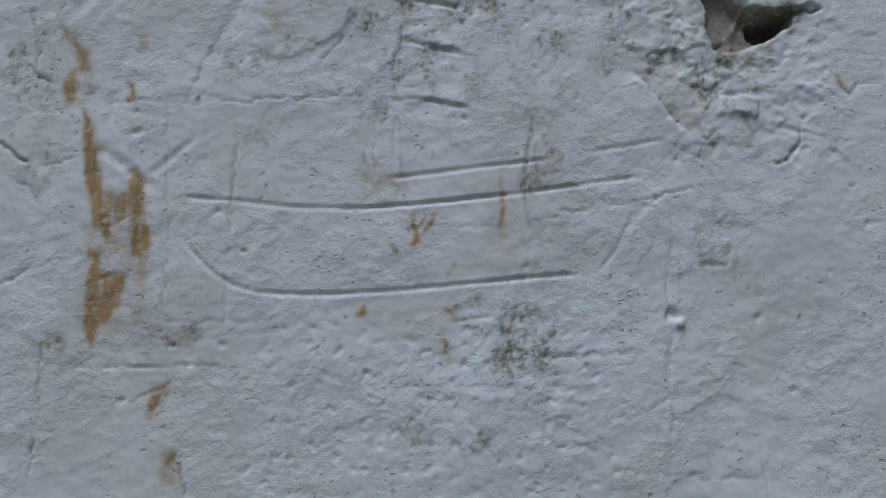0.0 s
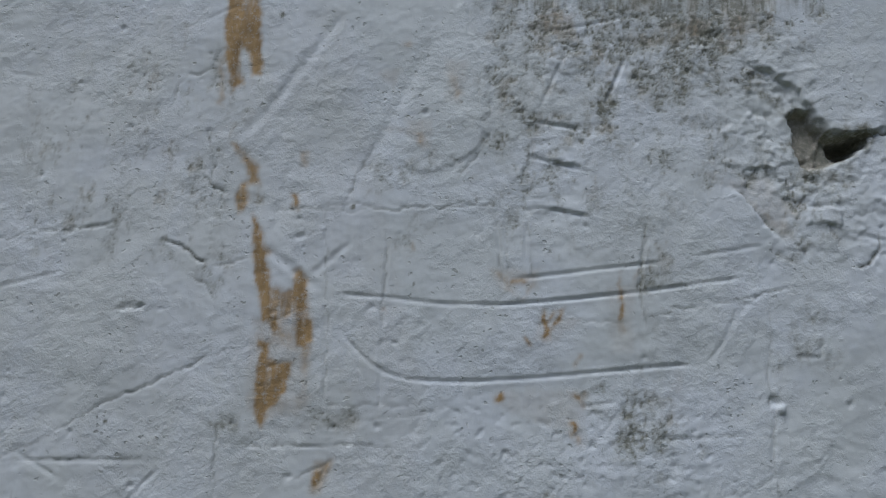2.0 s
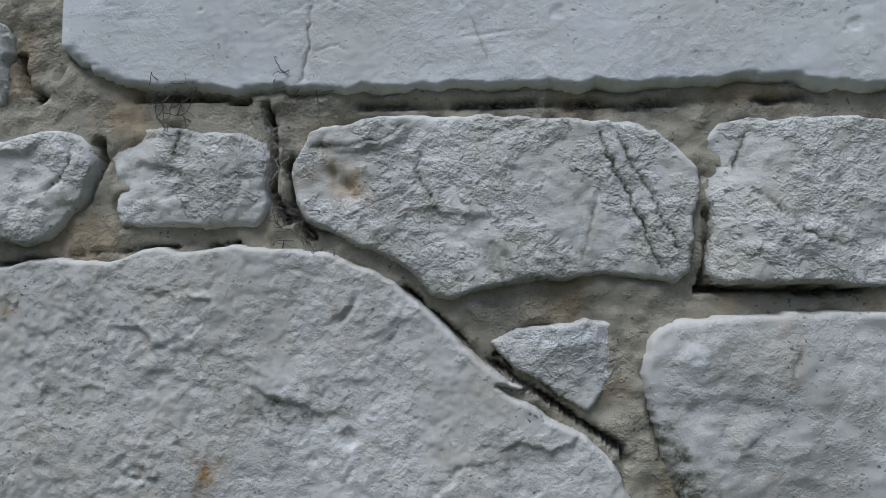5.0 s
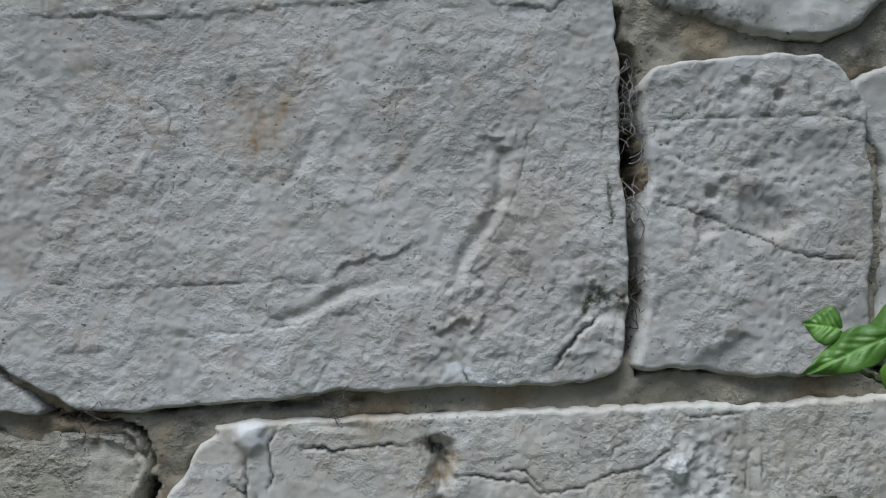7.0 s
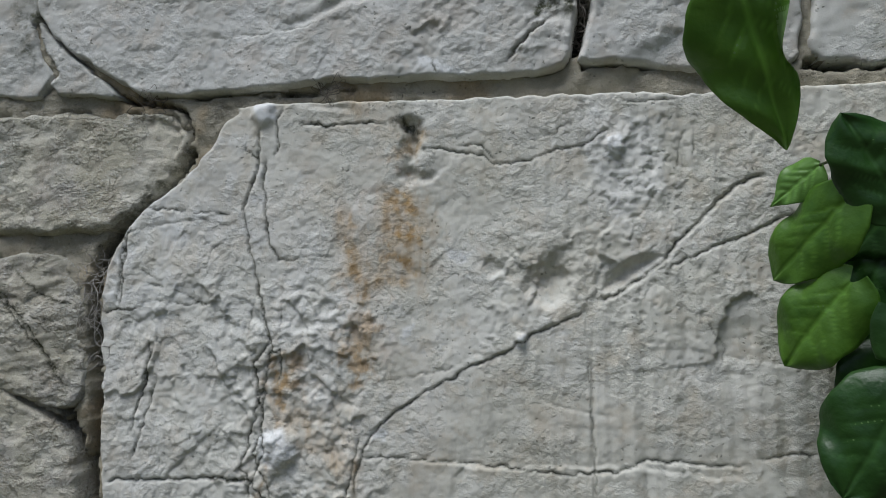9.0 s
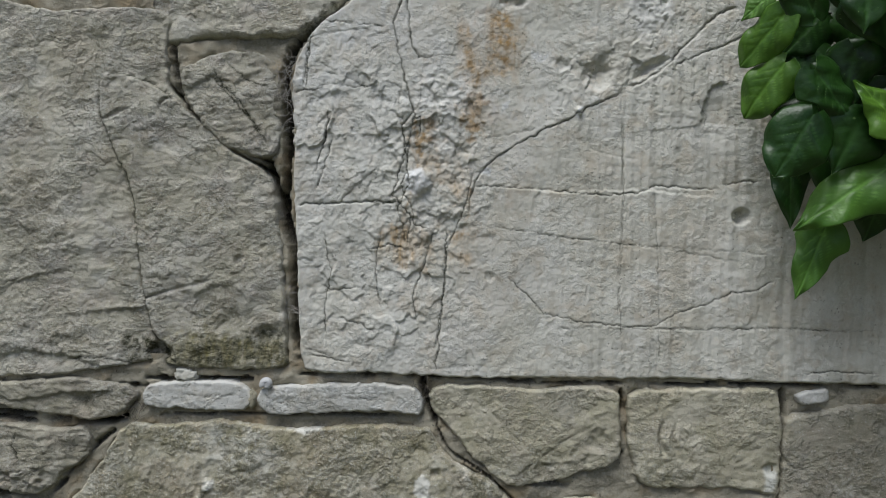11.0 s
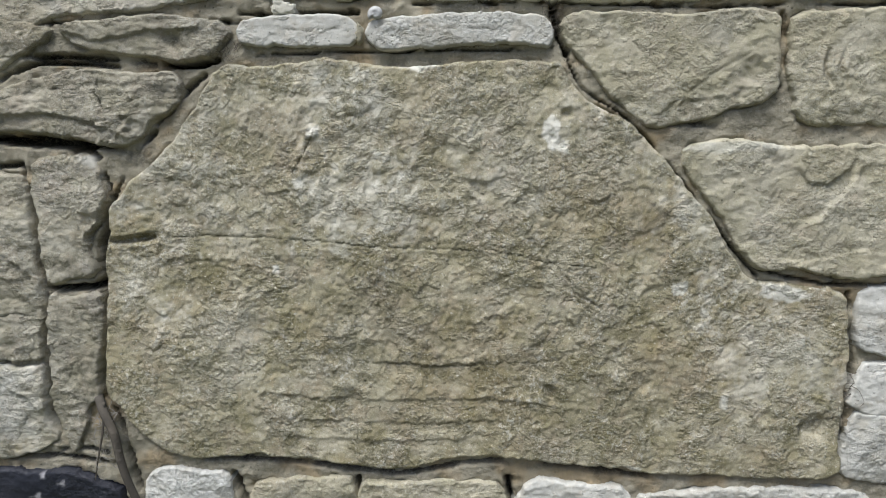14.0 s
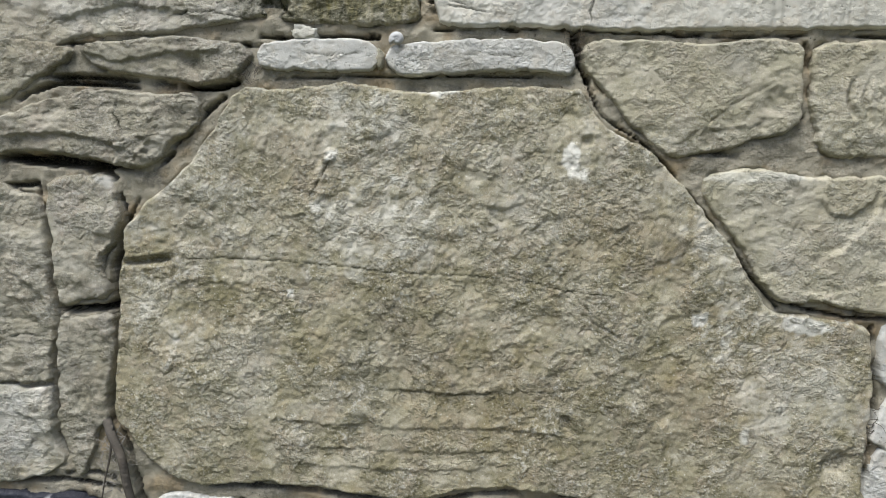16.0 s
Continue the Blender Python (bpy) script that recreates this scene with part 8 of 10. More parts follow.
# left stone
stone([(-0.7213, 0.5710), (-0.6598, 0.5765), (-0.6229, 0.5916), (-0.5805, 0.6038), (-0.5388, 0.6064), (-0.4858, 0.6024), (-0.4565, 0.6036), (-0.4491, 0.5870), (-0.4598, 0.5642), (-0.4805, 0.5524), (-0.4925, 0.5350), (-0.5165, 0.5257), (-0.5523, 0.5327), (-0.6003, 0.5406), (-0.6612, 0.5378), (-0.7229, 0.5362)],
      'dun', 'weathered grey-brown stone overhanging a hollow joint', cell=0.0016, seed=30, amp=0.0032, flake=0.00117, hewn=0.03, grain=0.0006, scar=0.0006, edge=0.0043, strata=0.0032, ragged=1.0, marks=[
    crack([(-0.5330, 0.6020), (-0.5393, 0.5821), (-0.5278, 0.5597)], 0.0012, 0.003),
    ledge([(-0.6605, 0.5564), (-0.5997, 0.5607), (-0.5458, 0.5535), (-0.5044, 0.5375)], 0.004, 0.02),
    crack([(-0.6478, 0.5710), (-0.5990, 0.5864), (-0.5512, 0.5847)], 0.001, 0.0015),
    rough([(-0.5397, 0.5594), (-0.4805, 0.5552), (-0.5165, 0.5257), (-0.5522, 0.5333)], 0.003),
])

# upright stone
stone([(-0.6180, 0.5000), (-0.6130, 0.5130), (-0.5860, 0.5190), (-0.5490, 0.5200), (-0.5410, 0.5080), (-0.5350, 0.4840), (-0.5340, 0.4730), (-0.5440, 0.4460), (-0.5540, 0.4360), (-0.5520, 0.4200), (-0.5470, 0.3990), (-0.5540, 0.3900), (-0.5820, 0.3850), (-0.5970, 0.3800), (-0.6060, 0.3950), (-0.6110, 0.4250), (-0.6120, 0.4480), (-0.6150, 0.4720)],
      'dun', 'upright brown stone wedged beside the slab', cell=0.0016, seed=31, amp=0.0024, flake=0.00078, edge=0.006, hewn=0.03, grain=0.0006, scar=0.0006, strata=0.0008, ragged=1.0, marks=[
    chalk([(-0.5646, 0.5174), (-0.5466, 0.5179), (-0.5438, 0.5065), (-0.5588, 0.5101)], 0.8),
    pit(-0.5540, 0.4519, 0.008, 0.004),
    dirt([(-0.5976, 0.4177), (-0.5547, 0.4194), (-0.5614, 0.3893), (-0.5985, 0.3848)], 0.4),
])

# side stone
stone([(-0.7090, 0.5020), (-0.6420, 0.4980), (-0.6250, 0.4950), (-0.6190, 0.4780), (-0.6160, 0.4420), (-0.6150, 0.4130), (-0.6120, 0.3920), (-0.6060, 0.3700), (-0.6110, 0.3460), (-0.6150, 0.3090), (-0.6180, 0.2960), (-0.6570, 0.2950), (-0.7270, 0.2960)],
      'dun', '', cell=0.0016, seed=32, amp=0.0032, flake=0.00104, hewn=0.03, grain=0.0006, scar=0.0006, edge=0.0043, strata=0.0028, ragged=1.0, marks=[
    ledge([(-0.6655, 0.4211), (-0.6350, 0.4043), (-0.6113, 0.3691)], 0.003, 0.02),
    crack([(-0.6684, 0.3423), (-0.6368, 0.3498), (-0.6120, 0.3449)], 0.001, 0.002),
])

# low upright stone
stone([(-0.5990, 0.3730), (-0.5800, 0.3700), (-0.5490, 0.3740), (-0.5450, 0.3600), (-0.5450, 0.3290), (-0.5480, 0.3110), (-0.5520, 0.2860), (-0.5520, 0.2610), (-0.5620, 0.2480), (-0.5670, 0.2320), (-0.5780, 0.2010), (-0.5890, 0.1940), (-0.5960, 0.2150), (-0.6040, 0.2340), (-0.6080, 0.2590), (-0.6080, 0.2900), (-0.6100, 0.3210), (-0.6050, 0.3520)],
      'dun', '', cell=0.0016, seed=33, amp=0.0024, flake=0.00098, hewn=0.03, grain=0.0006, scar=0.0006, edge=0.0043, strata=0.0014, ragged=1.0, marks=[
    dirt([(-0.5940, 0.2969), (-0.5526, 0.3104), (-0.5594, 0.2478), (-0.5901, 0.2594)], 0.6),
    dirt([(-0.5962, 0.3585), (-0.5498, 0.3595), (-0.5508, 0.3412), (-0.5943, 0.3402)], 0.5),
])

# pale side stone
stone([(-0.7280, 0.2880), (-0.6380, 0.2890), (-0.6170, 0.2930), (-0.6130, 0.2810), (-0.6130, 0.2590), (-0.6110, 0.2330), (-0.6050, 0.2210), (-0.6030, 0.2080), (-0.6260, 0.1940), (-0.6660, 0.1830), (-0.7370, 0.1800)],
      'greyish', '', cell=0.0016, seed=34, amp=0.0024, flake=0.00098, hewn=0.04, grain=0.0006, scar=0.0005, edge=0.0032, strata=0.002, marks=[
    wash([(-0.7280, 0.2880), (-0.6190, 0.2910), (-0.6120, 0.2590), (-0.6360, 0.2330), (-0.7330, 0.2290)], 0.8),
    ledge([(-0.6594, 0.2637), (-0.6344, 0.2581), (-0.6146, 0.2333)], 0.003, 0.02),
    ochre([(-0.6638, 0.2060), (-0.6125, 0.2078), (-0.6069, 0.1951), (-0.6650, 0.1898)], 0.4),
])

# slate
stone([(-0.7650, 0.1660), (-0.6660, 0.1730), (-0.6280, 0.1720), (-0.5890, 0.1750), (-0.5610, 0.1640), (-0.5360, 0.1540), (-0.5290, 0.1330), (-0.5290, 0.0740), (-0.7740, 0.0620)],
      'slate', 'dark blue-black slate with pale flecks at the wall foot', cell=0.0016, seed=35, amp=0.002, flake=0.001, scar=0.0004, edge=0.0043, marks=[
    chalk([(-0.6215, 0.1686), (-0.6182, 0.1700), (-0.6179, 0.1648), (-0.6212, 0.1647)], 1),
    chalk([(-0.6029, 0.1595), (-0.5950, 0.1631), (-0.5953, 0.1579)], 1),
    chalk([(-0.6363, 0.1418), (-0.6229, 0.1489), (-0.6247, 0.1410)], 1),
])

# foot stone
stone([(-0.5060, 0.1520), (-0.4990, 0.1750), (-0.4750, 0.1830), (-0.4470, 0.1800), (-0.4160, 0.1780), (-0.4090, 0.1590), (-0.4090, 0.0990), (-0.5110, 0.0940)],
      'rubble_pale', '', cell=0.0016, seed=36, amp=0.0024, flake=0.00098, hewn=0.05, scar=0.0004, edge=0.0034, ragged=1.2, strata=0.002, marks=[
    chalk([(-0.5064, 0.1794), (-0.4001, 0.1834), (-0.4023, 0.1123), (-0.5099, 0.1076)], 0.3),
    dirt([(-0.4502, 0.1751), (-0.4005, 0.1706), (-0.4140, 0.1378)], 0.5),
])

# foot stone
stone([(-0.3890, 0.1540), (-0.3790, 0.1680), (-0.3510, 0.1740), (-0.3140, 0.1770), (-0.2820, 0.1800), (-0.2750, 0.1700), (-0.2720, 0.1050), (-0.3950, 0.1000)],
      'sandy', '', cell=0.0016, seed=37, amp=0.0024, flake=0.00098, hewn=0.07, grain=0.0006, scar=0.0006, edge=0.0034, ragged=1.2, strata=0.002, marks=[
])

# foot stone
stone([(-0.2670, 0.1710), (-0.2530, 0.1760), (-0.2170, 0.1760), (-0.1690, 0.1810), (-0.1220, 0.1800), (-0.1140, 0.1720), (-0.1120, 0.1120), (-0.2660, 0.1050)],
      'sandy', '', cell=0.0016, seed=38, amp=0.0024, flake=0.00098, hewn=0.07, grain=0.0006, scar=0.0006, edge=0.0034, ragged=1.2, strata=0.002, marks=[
])

# foot stone
stone([(-0.1010, 0.1630), (-0.0840, 0.1840), (-0.0630, 0.1870), (-0.0450, 0.1840), (-0.0160, 0.1810), (0.0160, 0.1760), (0.0210, 0.1180), (-0.1030, 0.1130)],
      'rubble_pale', '', cell=0.0016, seed=39, amp=0.0024, flake=0.00098, hewn=0.05, scar=0.0004, edge=0.0034, ragged=1.2, strata=0.002, marks=[
])

# foot stone
stone([(0.0240, 0.1660), (0.0420, 0.1750), (0.0880, 0.1820), (0.1380, 0.1870), (0.1830, 0.1900), (0.2340, 0.1880), (0.2660, 0.1780), (0.2720, 0.1290), (0.0270, 0.1180)],
      'rubble_pale', '', cell=0.0016, seed=40, amp=0.0024, flake=0.00098, hewn=0.05, scar=0.0004, edge=0.0034, ragged=1.2, strata=0.002, marks=[
])

# right stone
stone([(-0.0712, 0.6506), (-0.0637, 0.6619), (-0.0186, 0.6641), (0.0448, 0.6615), (0.0914, 0.6658), (0.1304, 0.6628), (0.1378, 0.6396), (0.1391, 0.5976), (0.1291, 0.5788), (0.0981, 0.5722), (0.0726, 0.5608), (0.0358, 0.5544), (0.0144, 0.5544), (-0.0024, 0.5674), (-0.0249, 0.5858), (-0.0394, 0.6043), (-0.0592, 0.6253), (-0.0680, 0.6384)],
      'sandy', 'wedge-shaped brown sandstone with a diagonal scratch', cell=0.0016, seed=41, amp=0.0024, flake=0.00078, hewn=0.03, grain=0.0006, scar=0.0006, edge=0.0043, ragged=0.9, marks=[
    groove([(0.0261, 0.5645), (0.0592, 0.5909), (0.0811, 0.6083), (0.1247, 0.6314)], 0.001, 0.0009),
    ledge([(0.0139, 0.5625), (0.0554, 0.5797), (0.0921, 0.5832), (0.1272, 0.6026)], 0.0014, 0.02),
    pit(0.1165, 0.6076, 0.012, 0.004),
    # lower side darkened
    dirt([(0.0238, 0.5762), (0.1283, 0.5894), (0.1241, 0.5760), (0.0515, 0.5581)], 0.5),
])

# scratched stone
stone([(0.1454, 0.6434), (0.1510, 0.6636), (0.2186, 0.6672), (0.2797, 0.6694), (0.3042, 0.6675), (0.3101, 0.6540), (0.3109, 0.6104), (0.3079, 0.5540), (0.2711, 0.5554), (0.1911, 0.5555), (0.1600, 0.5621), (0.1464, 0.6057)],
      'sandy', 'squared sandstone with two carved arcs', cell=0.0016, seed=42, amp=0.0016, flake=0.00059, edge=0.0056, hewn=0.03, grain=0.0006, scar=0.0006, ragged=0.9, marks=[
    groove([(0.1857, 0.6351), (0.1802, 0.6130), (0.1837, 0.6005), (0.1901, 0.5913)], 0.0022, 0.004),
    groove([(0.1999, 0.6354), (0.1944, 0.6134), (0.1985, 0.5997), (0.2039, 0.5823)], 0.0022, 0.004),
    groove([(0.2139, 0.6202), (0.2081, 0.6075), (0.2054, 0.5949)], 0.0012, 0.001),
    pit(0.2997, 0.5820, 0.007, 0.004),
    chalk([(0.2948, 0.5818), (0.3045, 0.5840), (0.3066, 0.5571), (0.2944, 0.5549)], 1.2),
    # slightly darker along its foot
    dirt([(0.1597, 0.5747), (0.2524, 0.5649), (0.2527, 0.5555), (0.1726, 0.5562)], 0.3),
])

# tall right stone
stone([(0.3180, 0.6400), (0.3120, 0.6240), (0.3100, 0.5780), (0.3100, 0.5310), (0.3140, 0.5070), (0.3190, 0.4720), (0.3160, 0.4360), (0.3200, 0.3940), (0.3250, 0.3520), (0.3330, 0.3040), (0.4500, 0.3300), (0.6600, 0.3350), (0.6600, 0.6500), (0.4200, 0.6560), (0.3500, 0.6470)],
      'dun', '', cell=0.0022, seed=43, amp=0.0016, flake=0.00026, edge=0.006, hewn=0, ragged=0.6, scar=0.0004, marks=[
    ledge([(0.3130, 0.5280), (0.3300, 0.5080), (0.3470, 0.4790), (0.3660, 0.4620)], 0.0030, 0.02),
    crack([(0.3140, 0.5220), (0.3330, 0.5020), (0.3510, 0.4730)], 0.0012, 0.003),
])

# small right stone
stone([(0.3226, 0.6618), (0.3345, 0.6683), (0.3587, 0.6695), (0.3603, 0.6584), (0.3411, 0.6523), (0.3259, 0.6531)],
      'limestone_grey', '', cell=0.0016, seed=44, edge=0.0037, amp=0.0008, hewn=0.05, scar=0.0004, flake=0.00078, marks=[
])

# right stone
stone([(0.0518, 0.5302), (0.0668, 0.5403), (0.1063, 0.5428), (0.1515, 0.5378), (0.2181, 0.5407), (0.2787, 0.5418), (0.3013, 0.5319), (0.3110, 0.5178), (0.3089, 0.4688), (0.3057, 0.4279), (0.2813, 0.4184), (0.2427, 0.4084), (0.2089, 0.4074), (0.1688, 0.4152), (0.1347, 0.4142), (0.1109, 0.4344), (0.0925, 0.4636), (0.0685, 0.4925), (0.0534, 0.5156)],
      'sandy', 'broad brown sandstone with forked flake scars', cell=0.0016, seed=45, amp=0.0024, flake=0.00091, hewn=0.03, grain=0.0006, scar=0.0006, edge=0.0043, ragged=0.9, marks=[
    ledge([(0.2213, 0.5333), (0.2173, 0.5073), (0.2043, 0.4896), (0.1885, 0.4718), (0.1666, 0.4595)], 0.003, 0.02),
    ledge([(0.1551, 0.5205), (0.1757, 0.5018), (0.1925, 0.5010), (0.2112, 0.5159), (0.2187, 0.5304)], 0.003, 0.012),
    ledge([(0.1280, 0.4349), (0.1685, 0.4211), (0.2241, 0.4374), (0.2692, 0.4328), (0.3013, 0.4512)], -0.0012, 0.02),
    dirt([(0.2506, 0.4616), (0.3044, 0.4861), (0.3029, 0.4278), (0.2699, 0.4210)], 0.4),
    chalk([(0.0528, 0.5331), (0.0724, 0.5404), (0.1457, 0.5406), (0.1460, 0.5348), (0.0786, 0.5278)], 0.5),
])

# pale quoin
stone([(0.2293, 0.3872), (0.2376, 0.3994), (0.2823, 0.4019), (0.3133, 0.3975), (0.3186, 0.3691), (0.3181, 0.3362), (0.2870, 0.3303), (0.2415, 0.3335), (0.2315, 0.3482)],
      'rubble_pale', 'small squared pale limestone', cell=0.0016, seed=46, amp=0.0024, flake=0.00065, edge=0.0032, hewn=0.09, grain=0.0006, scar=0.0005, marks=[
    chalk([(0.2262, 0.4020), (0.3128, 0.4045), (0.3143, 0.3839), (0.2275, 0.3782)], 0.25),
])

# pale quoin
stone([(0.2343, 0.2998), (0.2379, 0.3170), (0.2534, 0.3248), (0.2875, 0.3224), (0.3218, 0.3152), (0.3209, 0.3252), (0.3265, 0.2619), (0.2334, 0.2740), (0.2348, 0.3002)],
      'rubble_pale', '', cell=0.0016, seed=47, amp=0.0016, flake=0.00065, edge=0.0032, hewn=0.09, grain=0.0006, scar=0.0005, marks=[
])

# pale quoin
stone([(0.2349, 0.2682), (0.2500, 0.2715), (0.3268, 0.2590), (0.3323, 0.1972), (0.2556, 0.1970), (0.2302, 0.2046), (0.2261, 0.2236), (0.2319, 0.2504)],
      'rubble_pale', '', cell=0.0016, seed=48, amp=0.0024, flake=0.00065, edge=0.0032, hewn=0.09, grain=0.0006, scar=0.0005, marks=[
])

# ---- plain stones that carry the wall on to both sides and up ----
rng = random.Random(11)


def plain_courses(x0, x1, z0, z1, kinds):
    z = z0
    while z < z1 - 0.05:
        hgt = min(rng.uniform(0.16, 0.30), z1 - z)
        x = x0
        while x < x1 - 0.08:
            wid = min(rng.uniform(0.22, 0.5), x1 - x)
            j = lambda: rng.uniform(-0.006, 0.006)
            a, b, c, d = x + 0.008, x + wid - 0.008, z + 0.008, z + hgt - 0.008
            stone([(a + j(), c + 0.02), (a + 0.025, c + j()), ((a + b) / 2, c + j()), (b - 0.025, c + j()), (b + j(), c + 0.02), (b + j(), (c + d) / 2),
                   (b + j(), d - 0.02), (b - 0.025, d + j()), ((a + b) / 2, d + j()), (a + 0.025, d + j()), (a + j(), d - 0.02), (a + j(), (c + d) / 2)],
                  rng.choice(kinds), cell=0.012, seed=rng.randint(60, 400), edge=0.006)
            x += wid
        z += hgt


plain_courses(-2.9, -0.70, 0.02, 2.4, ["sandy", "limestone_grey", "rubble_pale"])
plain_courses(0.68, 2.9, 0.02, 2.4, ["sandy", "limestone_grey", "limestone_warm"])
plain_courses(-0.68, 0.66, 2.13, 2.4, ["limestone_grey", "rubble_pale"])
plain_courses(-0.68, 0.66, 0.005, 0.135, ["limestone_grey", "sandy"])


# ---- mortar between the stones ----
def gap(pts, width, depth):
    return (curve_through(pts, False, 0.005, 0.0015, 3), width, depth)


